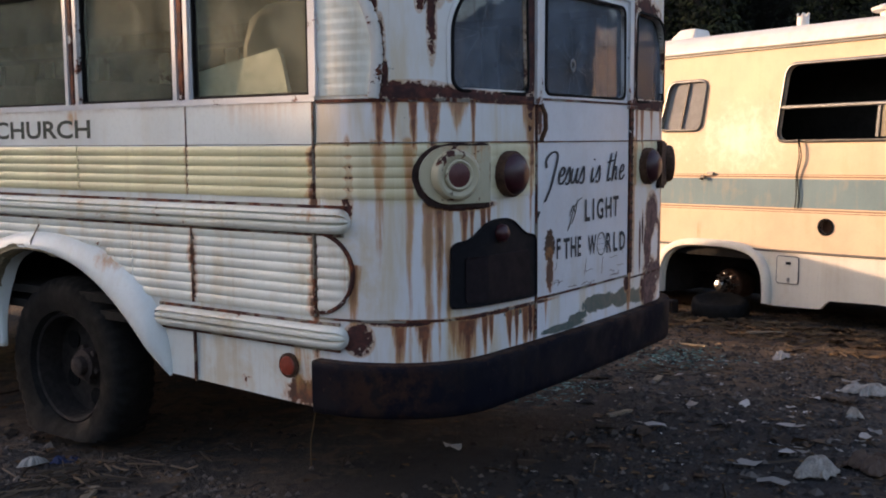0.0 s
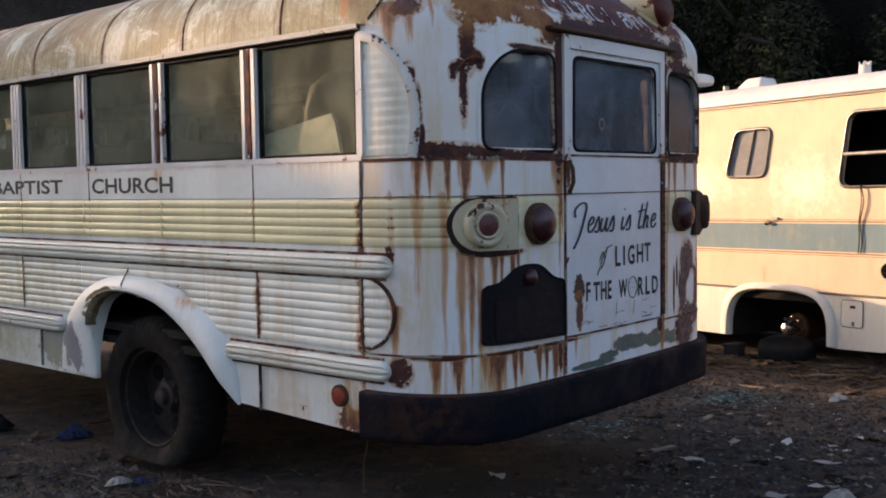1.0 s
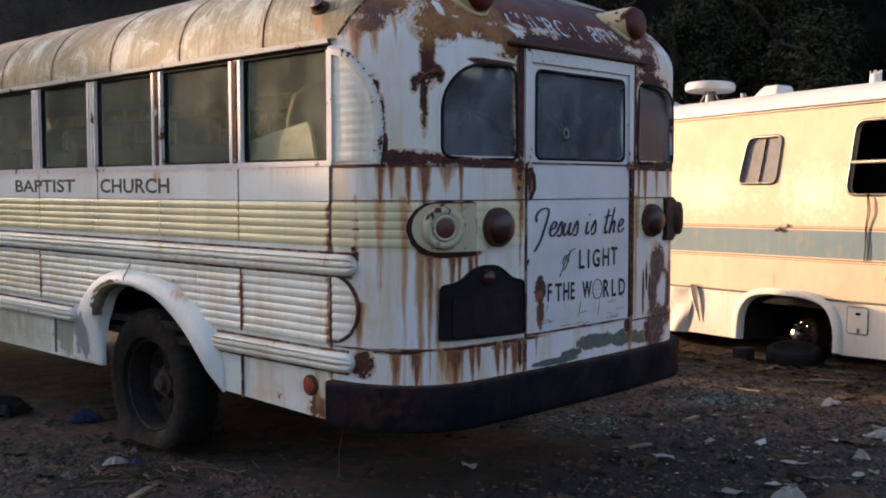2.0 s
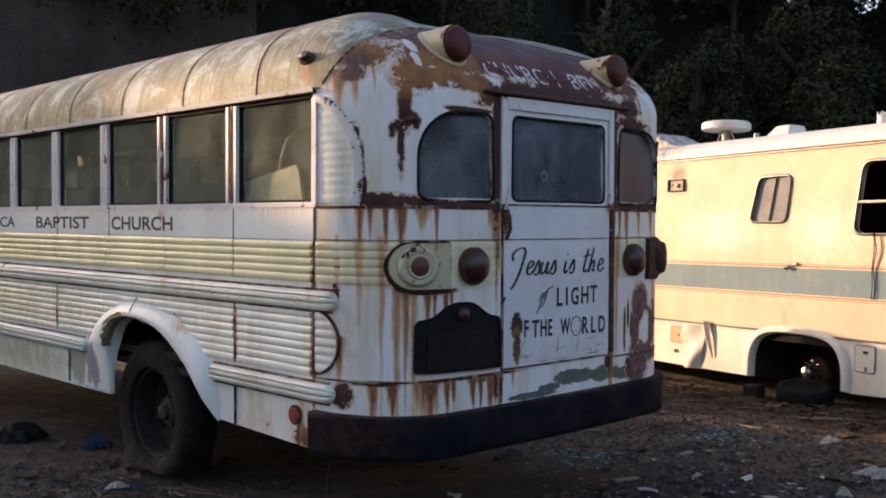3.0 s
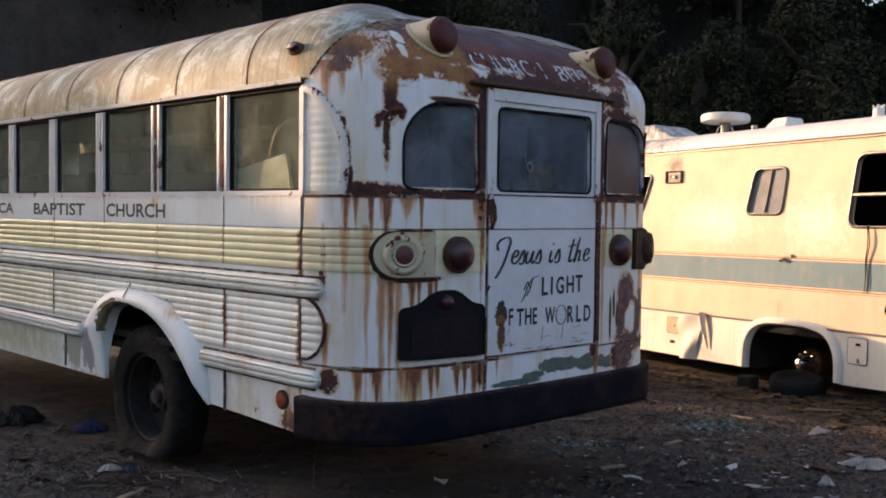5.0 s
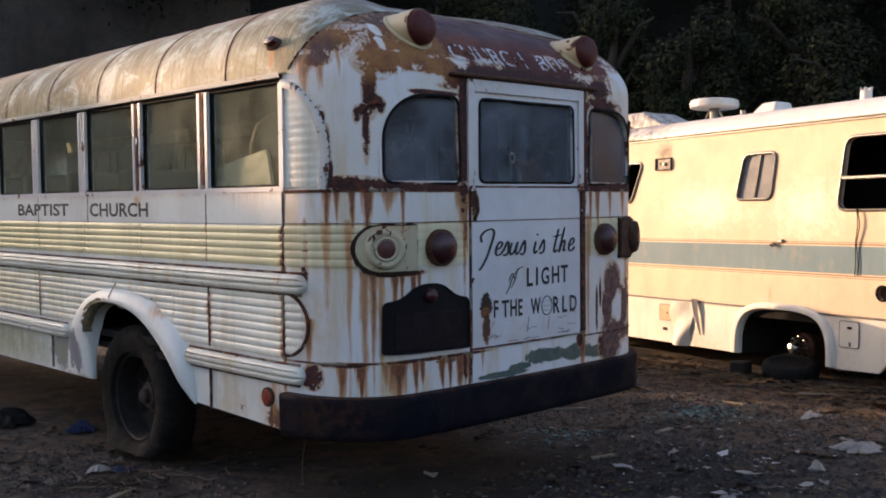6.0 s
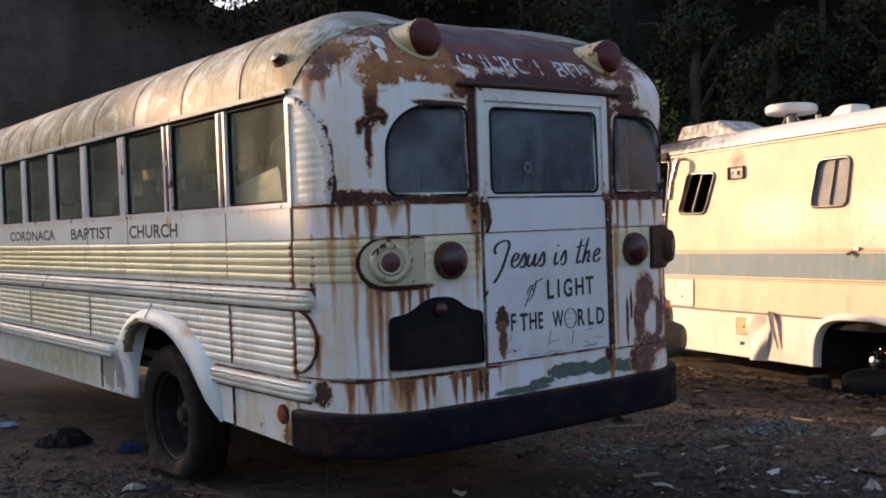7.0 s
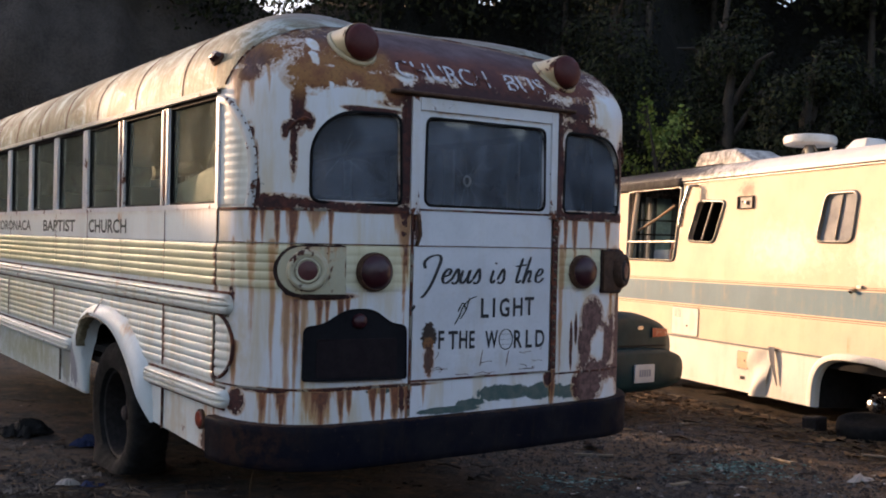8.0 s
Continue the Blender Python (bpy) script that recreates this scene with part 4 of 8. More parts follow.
def shell(s, z, out=0.0):
    """The place on the bus's skin at the run s (0 where the left side begins to turn, negative forwards) and the height z."""
    i = min(max(int(np.searchsorted(OUT_S, s)) - 1, 0), len(OUT_S) - 2)
    k = (s - OUT_S[i]) / (OUT_S[i + 1] - OUT_S[i])
    p = OUT_XY[i] * (1 - k) + OUT_XY[i + 1] * k
    d0, d1 = OUT_XY[i + 1] - OUT_XY[max(i - 1, 0)], OUT_XY[min(i + 2, len(OUT_XY) - 1)] - OUT_XY[i]
    if 0 < i < len(OUT_S) - 2:
        a, b = d0 / np.hypot(*d0), d1 / np.hypot(*d1)
        d = a * (1 - k) + b * k
    else:
        d = OUT_XY[i + 1] - OUT_XY[i]
    d = d / np.hypot(*d)
    return Vector((p[0] + d[1] * out, p[1] - d[0] * out, z))


def sx(x):
    """The run at which the rear skin stands at x."""
    return S_REAR + (x - RX) * 1.0006


def sy(y):
    """The run on the left side at y."""
    return RY - y


bus = thing("old_bus", "derelict white and cream church bus with rust streaks, flat tyres", "bus", BUS)

# wheel opening in the left side and the fender's outer edge, by angle from the front (0) to the rear (pi)
def arch_in(a, grow=0.0):
    c, s = math.cos(a), max(0.0, math.sin(a))
    if c > 0:
        return 2.27 + (0.42 + grow) * c ** 0.7, 0.41 + (0.525 + grow) * s ** 0.55
    return 2.27 + (0.88 + grow) * c, 0.44 + (0.495 + grow) * s ** 2.0


def arch_out(a):
    c, s = math.cos(a), max(0.0, math.sin(a))
    return 2.30 + (0.78 if c > 0 else 0.92) * c, 0.42 + 0.61 * s ** 0.8


ARCH_Y = 2.25
arch_loop = [(sy(y), max(0.412, z)) for y, z in (arch_in(a, 0.012) for a in np.linspace(0, math.pi, 31))]
left_low = [(sy(LONG), 0.41), *sorted(arch_loop, key=lambda p: p[0]), (0.02, 0.41), (0.02, BELT), (sy(LONG), BELT)]
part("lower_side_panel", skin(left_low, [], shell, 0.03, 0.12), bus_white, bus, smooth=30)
right_low = [(S_END - (LONG - RY) - 0.02, 0.41), (S_END, 0.41), (S_END, BELT), (S_END - (LONG - RY) - 0.02, BELT)]
part("lower_side_panel", skin(right_low, [], shell, 0.03, 0.25), bus_white, bus, smooth=30)

# the belt under the windows, in riveted lengths
JOINTS = [0.515, 1.235, 2.70, 3.49, 4.95, 6.4, LONG]
for a, b in zip(JOINTS, JOINTS[1:]):
    loop = [(sy(b) + 0.004, BELT + 0.003), (sy(a) - 0.004, BELT + 0.003), (sy(a) - 0.004, SILL), (sy(b) + 0.004, SILL)]
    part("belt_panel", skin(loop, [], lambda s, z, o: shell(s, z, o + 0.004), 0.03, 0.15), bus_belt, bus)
part("belt_panel", skin([(S_END - (LONG - RY), BELT), (S_END, BELT), (S_END, SILL), (S_END - (LONG - RY), SILL)], [], shell, 0.03, 0.3), bus_belt, bus)

# corrugated cream band and white ribbed panels below the rail
BAND_JOINTS = [0.515, 1.235, 1.99, 2.76, 3.49, 4.95, 6.4, LONG]
for a, b in zip(BAND_JOINTS, BAND_JOINTS[1:]):
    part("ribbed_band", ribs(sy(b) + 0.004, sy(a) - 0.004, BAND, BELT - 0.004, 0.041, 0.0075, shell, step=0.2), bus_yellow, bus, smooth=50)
part("ribbed_band", ribs(0.0, 0.46, BAND, BELT - 0.004, 0.041, 0.005, shell, step=0.03), bus_rear, bus, "rust-streaked cream ribbed corner band", smooth=50)
LOW_JOINTS = [0.515, 1.215, 1.62]
for a, b in zip(LOW_JOINTS, LOW_JOINTS[1:]):
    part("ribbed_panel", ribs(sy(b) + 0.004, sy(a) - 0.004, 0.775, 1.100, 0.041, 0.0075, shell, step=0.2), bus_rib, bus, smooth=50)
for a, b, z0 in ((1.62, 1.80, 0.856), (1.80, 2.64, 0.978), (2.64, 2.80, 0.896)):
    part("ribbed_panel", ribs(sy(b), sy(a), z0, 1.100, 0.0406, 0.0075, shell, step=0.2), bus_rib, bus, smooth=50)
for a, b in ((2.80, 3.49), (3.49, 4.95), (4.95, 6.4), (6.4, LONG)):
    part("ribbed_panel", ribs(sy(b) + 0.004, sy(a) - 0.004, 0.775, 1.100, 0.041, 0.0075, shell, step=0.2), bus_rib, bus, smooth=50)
part("ribbed_end", ribs(0.0, 0.150, 0.80, 1.095, 0.041, 0.008, shell, half=True), bus_rail, bus, "half-round ribbed end panel edged with rust", smooth=50)
end_rim = [(0.158 * math.cos(a), 0.948 + 0.155 * math.sin(a)) for a in np.linspace(-1.5, 1.5, 22)]
rim = bmesh.new()
rows = []
for s, z in end_rim:
    rows.append([rim.verts.new(shell(s + (s / 0.158) * w, z + (z - 0.948) / 0.155 * w, o)) for w, o in ((-0.009, 0.0), (-0.006, 0.012), (0.004, 0.012), (0.008, 0.0))])
grid_faces(rim, rows)
part("end_trim", rim, bus_rust, bus)

# mouldings
part("upper_rail", beads(sy(LONG), 0.150, RAIL, 0.098, 0.042, shell, 2, (False, True)), bus_rail, bus, "long double-beaded white rail with worn end", smooth=50)
part("lower_rail", beads(sy(1.455), 0.135, 0.700, 0.092, 0.045, shell, 2), bus_rail, bus, smooth=50)
part("lower_rail", beads(sy(LONG), sy(3.02), 0.700, 0.092, 0.045, shell, 2, (False, True)), bus_rail, bus, smooth=50)
for z, a, b in ((RAIL + 0.054, sy(LONG), 0.13), (RAIL - 0.053, sy(LONG), 0.12), (0.751, sy(1.44), 0.10), (0.651, sy(1.44), 0.10), (0.751, sy(LONG), sy(3.05))):
    part("rust_seam", skin([(a, z - 0.007), (b, z - 0.007), (b, z + 0.007), (a, z + 0.007)], [], lambda s, zz, o: shell(s, zz, o + 0.009), 0.008, 0.15), seam_mat, bus)
for y in JOINTS[:-1]:
    part("vertical_seam", skin([(sy(y) - 0.004, BAND), (sy(y) + 0.004, BAND), (sy(y) + 0.004, SILL - 0.003), (sy(y) - 0.004, SILL - 0.003)], [], lambda s, zz, o: shell(s, zz, o + 0.006), 0.006, 0.1), seam_mat, bus)
for y, z0, z1 in ((0.515, 0.775, 1.10), (1.215, 0.775, 1.10), (3.49, 0.775, 1.10), (1.215, 0.43, 0.65), (3.30, 0.43, 0.65), (4.95, 0.775, 1.10)):
    part("vertical_seam", skin([(sy(y) - 0.004, z0), (sy(y) + 0.004, z0), (sy(y) + 0.004, z1), (sy(y) - 0.004, z1)], [], lambda s, zz, o: shell(s, zz, o + 0.014), 0.013, 0.1), seam_mat, bus)

# rivets along the joints share one mesh
rivet = lathe([(0.0, 0.006), (0.003, 0.0055), (0.005, 0.003), (0.0055, 0.0)], 8)
rivet_ob = part("rivet", rivet, plain("rusty_rivet", (0.17, 0.11, 0.075), 0.85, 0.0, 0.6, 40, 0.3), bus)
rivet_data = rivet_ob.data
bpy.data.objects.remove(rivet_ob)


def rivet_at(s, z, out):
    ob = new("rivet", rivet_data)
    ob.parent = bus
    p, q = shell(s, z, out), shell(s, z, out + 0.1)
    ob.matrix_basis = Matrix.Translation(p) @ (q - p).to_track_quat("X", "Z").to_matrix().to_4x4()


for y in BAND_JOINTS[:5]:
    for z in np.arange(BAND + 0.02, BELT, 0.04):
        rivet_at(sy(y) + (0.012 if y > 1 else 0.010), float(z), 0.006)
for y in (0.515, 1.215):
    for z in np.arange(0.80, 1.1, 0.05):
        rivet_at(sy(y) + 0.012, float(z), 0.010)

# fender round the wheel: a broad flare with a rolled lip, its rear tail sweeping down to the skirt
fender = bmesh.new()
rows = []
for a in np.linspace(0, math.pi, 60):
    (y0, z0), (y1, z1) = arch_out(a), arch_in(a)
    dent = 0.012 * noise.noise(Vector((a * 2.2, 0, 2)))
    rows.append([fender.verts.new(shell(sy(y0 + (y1 - y0) * k), max(0.432, z0 + (z1 - z0) * k), (o + (dent if k > 0.1 else 0)) * (0.25 + 0.75 * min(1.0, 2.2 * math.sin(a))))) for k, o in ((0.0, 0.0), (0.10, 0.020), (0.30, 0.040), (0.60, 0.056), (0.88, 0.062), (1.0, 0.050), (1.02, 0.015), (1.02, -0.05))])
grid_faces(fender, rows)
fender_ob = part("fender", fender, bus_belt, bus, "dented white wheel fender with scraped lip", smooth=60)
scrape = bmesh.new()
rows = []
for a in np.linspace(0.42, 1.75, 30):
    (y0, z0), (y1, z1) = arch_out(a), arch_in(a)
    w = 0.42 * math.sin(math.pi * (a - 0.42) / 1.33) ** 0.6 + 0.10 * noise.noise(Vector((a * 9, 0, 0)))
    rows.append([scrape.verts.new(shell(sy(y0 + (y1 - y0) * k), z0 + (z1 - z0) * k, o + 0.010 * noise.noise(Vector((a * 11, k * 9, 0))))) for k, o in ((0.97 - w, 0.058), (0.97 - w * 0.6, 0.060), (0.97 - w * 0.3, 0.074), (1.0, 0.056), (1.03, 0.02))])
grid_faces(scrape, rows)
part("scraped_lip", scrape, plain("scraped_filler", (0.26, 0.21, 0.12), 0.9, 0, 0.75, 16, 0.8, 0.012), fender_ob, "scraped brown crumpled fender lip", smooth=30)
(y0, z0), (y1, z1) = arch_out(math.pi / 2 - 0.02), arch_in(math.pi / 2 - 0.02)
part("fender_joint", tube([shell(sy(y0), z0 + 0.03, 0.012), shell(sy(y0), (z0 + z1) / 2, 0.060), shell(sy(y1), z1, 0.060)], 0.004, 5), seam_mat, fender_ob)

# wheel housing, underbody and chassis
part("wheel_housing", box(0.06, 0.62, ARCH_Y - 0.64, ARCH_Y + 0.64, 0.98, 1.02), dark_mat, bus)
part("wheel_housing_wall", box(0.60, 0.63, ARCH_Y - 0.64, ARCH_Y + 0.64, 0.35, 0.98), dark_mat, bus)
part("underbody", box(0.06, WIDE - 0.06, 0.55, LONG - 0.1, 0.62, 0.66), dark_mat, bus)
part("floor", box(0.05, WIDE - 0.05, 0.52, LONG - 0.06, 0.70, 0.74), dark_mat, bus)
for x in (0.72, 1.62):
    part("frame_rail", box(x, x + 0.10, 0.15, LONG - 0.3, 0.45, 0.62, 0.01), rim_mat, bus)
part("rear_axle", lathe([(0.35, 0.0), (0.35, 0.06), (0.95, 0.06), (1.05, 0.14), (1.40, 0.14), (1.50, 0.06), (2.1, 0.06), (2.1, 0)], 20, Matrix.Translation((0, 2.25, 0.37))), rim_mat, bus, smooth=True)


def wheel(x, y, z, side):
    """A flat lorry tyre on a rusted disc wheel; side -1 faces the left."""
    tyre_r = 0.425
    prof = [(-0.075, 0.275), (-0.105, 0.29), (-0.120, 0.345), (-0.118, 0.395), (-0.104, 0.432), (-0.082, 0.450), (-0.04, 0.456), (0.0, 0.458), (0.04, 0.456), (0.082, 0.450), (0.104, 0.432), (0.118, 0.395), (0.120, 0.345), (0.105, 0.29), (0.075, 0.275)]
    bm = lathe(prof, 200, None, (4, 5, 9, 10), False)
    low = -(z - 0.012)
    for v in bm.verts:                       # the flat: it spreads where it meets the dirt
        if v.co.z < low + 0.10:
            push = min(1.0, (low + 0.10 - v.co.z) / 0.13)
            v.co.x *= 1 + 0.45 * push
            v.co.z = max(v.co.z, low + 0.004)
    place = Matrix.Translation((x, y, z))
    bm.transform(place)
    hub_thing = part("wheel", lathe([(-0.070, 0.283), (-0.082, 0.268), (-0.075, 0.258), (-0.03, 0.252), (0.05, 0.245), (0.055, 0.10), (0.02, 0.0)] if side < 0 else [(0.070, 0.283), (0.082, 0.268), (0.03, 0.25), (-0.02, 0.0)], 64, place, None, False), rim_mat, bus, "rusted steel disc wheel", smooth=True)
    part("tyre", bm, rubber_mat, hub_thing, "flat weathered lorry tyre", smooth=35)
    part("hub", lathe([(0.055, 0.0), (0.05, 0.085), (0.0, 0.078), (-0.005, 0.050), (-0.035, 0.045), (-0.042, 0.036), (-0.044, 0.0)], 24, place), hub_mat, hub_thing, smooth=35)
    for k in range(6):
        a = math.radians(60 * k + 15)
        part("lug_nut", lathe([(0.05, 0.016), (0.015, 0.016), (0.012, 0.0)], 6, Matrix.Translation((x, y + 0.085 * math.cos(a), z + 0.085 * math.sin(a)))), hub_mat, hub_thing)
    for k in range(5):
        a = math.radians(72 * k + 40)
        part("hand_hole", lathe([(0.053, 0.0), (0.053, 0.045), (0.046, 0.047), (0.046, 0.0)], 18, Matrix.Translation((x, y + 0.172 * math.cos(a), z + 0.172 * math.sin(a)))), gasket_mat, hub_thing)
    return hub_thing


wheel(0.155, 2.255, 0.340, -1)
wheel(WIDE - 0.16, 2.255, 0.29, 1)

# ---- upper body: window posts, sashes and glass on both sides ----
PITCH, FIRST = 0.755, 0.50
POSTS = [FIRST + PITCH * i for i in range(11) if FIRST + PITCH * i < LONG - 0.2]
for side in (0, 1):
    def wall(s, z, o=0.0, flip=side):
        p = shell(s, z, o)
        return Vector((WIDE - p.x, p.y, p.z)) if flip else p
    part("sill_rail", skin([(sy(LONG), SILL), (-0.0, SILL), (-0.0, SILL + 0.026), (sy(LONG), SILL + 0.026)], [], lambda s, z, o: wall(s, z, o + 0.008), 0.07, 0.3), bus_frame, bus)
    part("window_header", skin([(sy(LONG), 2.150), (0.0, 2.140), (0.0, EAVE + 0.01), (sy(LONG), EAVE + 0.01)], [], lambda s, z, o: wall(s, z, o - 0.008), 0.04, 0.3), dark_rust, bus)
    for k, y in enumerate(POSTS):
        rusty = bus_rust if k in (2, 1) and side == 0 else bus_frame
        w = 0.058 if k else 0.036
        post = part("window_post", skin([(sy(y + w), SILL + 0.02), (sy(y - w), SILL + 0.02), (sy(y - w), 2.152), (sy(y + w), 2.152)], [], lambda s, z, o: wall(s, z, o - 0.006), 0.04, 0.2), bus_frame, bus)
        for d, mat in ((-0.038, bus_frame), (0.0, rusty), (0.038, bus_frame)) if k else ((0.0, bus_frame),):
            part("post_strip", skin([(sy(y + d + 0.012), SILL + 0.02), (sy(y + d - 0.012), SILL + 0.02), (sy(y + d - 0.012), 2.150), (sy(y + d + 0.012), 2.150)], [], lambda s, z, o: wall(s, z, o + 0.008), 0.014, 0.3), mat, post)
    for a, b in zip(POSTS, POSTS[1:]):
        z_top = 2.152
        loop = [(sy(b - 0.058), SILL + 0.026), (sy(a + (0.058 if a > 0.6 else 0.036)), SILL + 0.026), (sy(a + (0.058 if a > 0.6 else 0.036)), z_top), (sy(b - 0.058), z_top)]
        win = part("side_window", frame_ring([(s + (0.014 if i in (0, 3) else -0.014), z + (0.012 if i < 2 else -0.012)) for i, (s, z) in enumerate(loop)], lambda s, z, o: wall(s, z, o - 0.012), 0.014, 0.008, 0.02), gasket_mat, bus)
        pane = part("pane", skin(loop, [], lambda s, z, o: wall(s, z, o - 0.022), 0.004, 0.4), far_glass if side else bus_glass, win)
        pane.visible_shadow = False

# ---- roof and rear dome ----
RISE, POWER, SPINE = 0.54, 2.6, 1.25


def roof_point(s, k):
    """From the eaves (k = 0) up and in to the crown (k = 1)."""
    p = shell(s, EAVE)
    q = Vector((WIDE / 2, max(p.y, SPINE), 0))
    back = min(1.0, max(0.0, (RY - p.y) / RY))
    n = POWER - 0.85 * back * back
    return Vector((p.x + (q.x - p.x) * k, p.y + (q.y - p.y) * k, EAVE + RISE * (1 - (1 - k) ** n) ** (1 / n)))


def roof_bmesh(s_list, out=0.0):
    bm = bmesh.new()
    ks = [(i / 22) ** 2.2 for i in range(23)]
    rows = []
    for s in s_list:
        row = []
        for k in ks:
            p = roof_point(s, k)
            c = Vector((WIDE / 2, max(p.y, SPINE), EAVE - 0.8))
            row.append(bm.verts.new(p + (p - c).normalized() * out))
        rows.append(row)
    grid_faces(bm, rows)
    return bm


left_s = [sy(LONG) + (0 - sy(LONG)) * i / 40 for i in range(40)]
round_s = [0.0 + (S_END - (LONG - RY)) * i / 90 for i in range(91)]
right_s = [S_END - (LONG - RY) + (LONG - RY) * i / 40 for i in range(1, 41)]
roof_bm = roof_bmesh(left_s + round_s + right_s)
bmesh.ops.remove_doubles(roof_bm, verts=roof_bm.verts, dist=0.0008)
roof_tree = BVHTree.FromBMesh(roof_bm)
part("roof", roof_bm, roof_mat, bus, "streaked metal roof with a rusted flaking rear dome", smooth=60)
for y in [1.02 + PITCH * i for i in range(10)]:
    rib = bmesh.new()
    rows = []
    for i in range(31):
        t = (i / 30) ** 2.0
        for_row = []
        for dy, o in ((-0.005, 0.0), (-0.003, 0.0035), (0.003, 0.0035), (0.005, 0.0)):
            p = roof_point(sy(y + dy), t)
            n = Vector((p.x - WIDE / 2, 0, p.z - EAVE + 0.7)).normalized()
            for_row.append(rib.verts.new(p + n * o))
        rows.append(for_row)
    grid_faces(rib, rows)
    part("roof_seam", rib, seam_mat, bus, smooth=60)
lip = []
for x, y, z in spline([(0.0, 0.455, 2.20), (0.034, 0.36, 2.306), (0.124, 0.30, 2.40), (0.282, 0.285, 2.463), (0.52, 0.36, 2.52), (0.82, 0.47, 2.57), (1.225, 0.53, 2.59)], 5):
    lip.append(roof_tree.find_nearest(Vector((x, y, z)))[0])
lip += [Vector((WIDE - p.x, p.y, p.z)) for p in reversed(lip[:-1])]
part("dome_seam", tube(lip, 0.006, 6), seam_mat, bus, smooth=60)
gutter = bmesh.new()
rows = []
for s in left_s + round_s[:30]:
    row = []
    for dz, o in ((-0.012, 0.0), (-0.010, 0.022), (0.012, 0.026), (0.016, 0.004)):
        up = 0.0 if s < 0 else -0.0
        row.append(gutter.verts.new(shell(s, EAVE + dz + up, o)))
    rows.append(row)
    if s > -0.02:
        break
grid_faces(gutter, rows)
part("gutter", gutter, bus_trim, bus, smooth=50)

# ---- rear corners and skin with their windows ----
DOOR_L, DOOR_R = 0.775, 1.668
def corner_window():
    """A pane with a square inner side and a broad round outer shoulder."""
    a, b, low, top, r = 0.556, sx(0.704), 1.648, 2.060, 0.03
    loop = rounded([(a, low + 0.2), (a, low), (b, low - 0.004), (b - 0.012, top + 0.006), (b - 0.12, top)], [0, 0.045, 0.035, 0.05, 0], 6)[7:-7]
    arc = [(a + 0.235 - 0.235 * math.cos(k) ** 0.9, top - 0.215 + 0.215 * math.sin(k)) for k in np.linspace(math.pi / 2 - 0.02, 0.0, 16)]
    return loop + arc


left_win = corner_window()
right_win = [(2 * sx(WIDE / 2) - s, z) for s, z in reversed(left_win)]
MID = sx(WIDE / 2)
corner = [(0.0, 0.60), (sx(DOOR_L), 0.60), (sx(DOOR_L), EAVE + 0.005), (0.0, EAVE + 0.005)]
corner_r = [(2 * MID - s, z) for s, z in reversed(corner)]
part("rear_panel", skin(corner, [left_win], shell, 0.03, 0.06), bus_rear, bus, "white rear corner panel streaked with rust", smooth=40)
part("rear_panel", skin(corner_r, [right_win], shell, 0.03, 0.06), bus_rear, bus, "white rear corner panel streaked with rust", smooth=40)
for loop, glazing in ((left_win, rear_glass), (right_win, dull_glass)):
    win = part("rear_window", frame_ring(loop, shell, 0.014, 0.010, 0.03), gasket_mat, bus, smooth=50)
    s0, s1 = min(p[0] for p in loop), max(p[0] for p in loop)
    flat = lambda s, z, o: shell(s0, z, -0.012).lerp(shell(s1, z, -0.012), (s - s0) / (s1 - s0)) + Vector((0, -o, 0))
    pane = part("pane", skin(loop, [], flat, 0.004, 0.08), glazing, win, "dusty cracked flat window pane", smooth=40)
    pane.visible_shadow = False
# door: frame, skin with its window, bottom apron
door_loop = [(sx(DOOR_L + 0.012), 0.790), (sx(DOOR_R - 0.012), 0.790), (sx(DOOR_R - 0.012), 2.150), (sx(DOOR_L + 0.012), 2.150)]
door_win = rounded([(sx(0.848), 1.650), (sx(1.598), 1.650), (sx(1.592), 2.066), (sx(0.852), 2.066)], 0.035, 5)
door = part("rear_door", skin(door_loop, [door_win], lambda s, z, o: shell(s, z, o + 0.004), 0.04, 0.09), bus_door, bus, "white rear emergency door with painted words", smooth=40)
win = part("door_window", frame_ring(door_win, shell, 0.012, 0.012, 0.03), gasket_mat, door, smooth=50)
pane = part("door_pane", skin(door_win, [], lambda s, z, o: shell(s, z, o - 0.012), 0.004, 0.2), rear_glass, door, "dusty pane with a bullet hole", smooth=40)
pane.visible_shadow = False
part("rear_apron", skin([(sx(DOOR_L), 0.60), (sx(DOOR_R), 0.60), (sx(DOOR_R), 0.786), (sx(DOOR_L), 0.786)], [], shell, 0.03, 0.1), bus_rear, bus, "scraped white apron with green paint showing through")
part("header_panel", skin([(sx(DOOR_L), 2.154), (sx(DOOR_R), 2.154), (sx(DOOR_R), EAVE + 0.02), (sx(DOOR_L), EAVE + 0.02)], [], shell, 0.03, 0.1), rust_mat, bus)

# bumper: a deep black channel round the rear
bump = bmesh.new()
rows = []
for s in np.linspace(-0.0, 2 * MID, 70):
    prof = ((0.404, -0.01), (0.404, 0.040), (0.410, 0.048), (0.440, 0.051), (0.580, 0.053), (0.604, 0.052), (0.612, 0.046), (0.614, -0.01))
    rows.append([bump.verts.new(shell(float(s), z, o)) for z, o in prof])
grid_faces(bump, rows)
bump.faces.new(rows[0])
bump.faces.new(rows[-1])
part("rear_bumper", bump, bumper_mat, bus, "deep dusty black steel rear bumper", smooth=50)

# closing walls of the bus's front
part("front_wall", box(0.03, WIDE - 0.03, LONG - 0.05, LONG, 0.41, 2.5, 0.02), bus_white, bus)

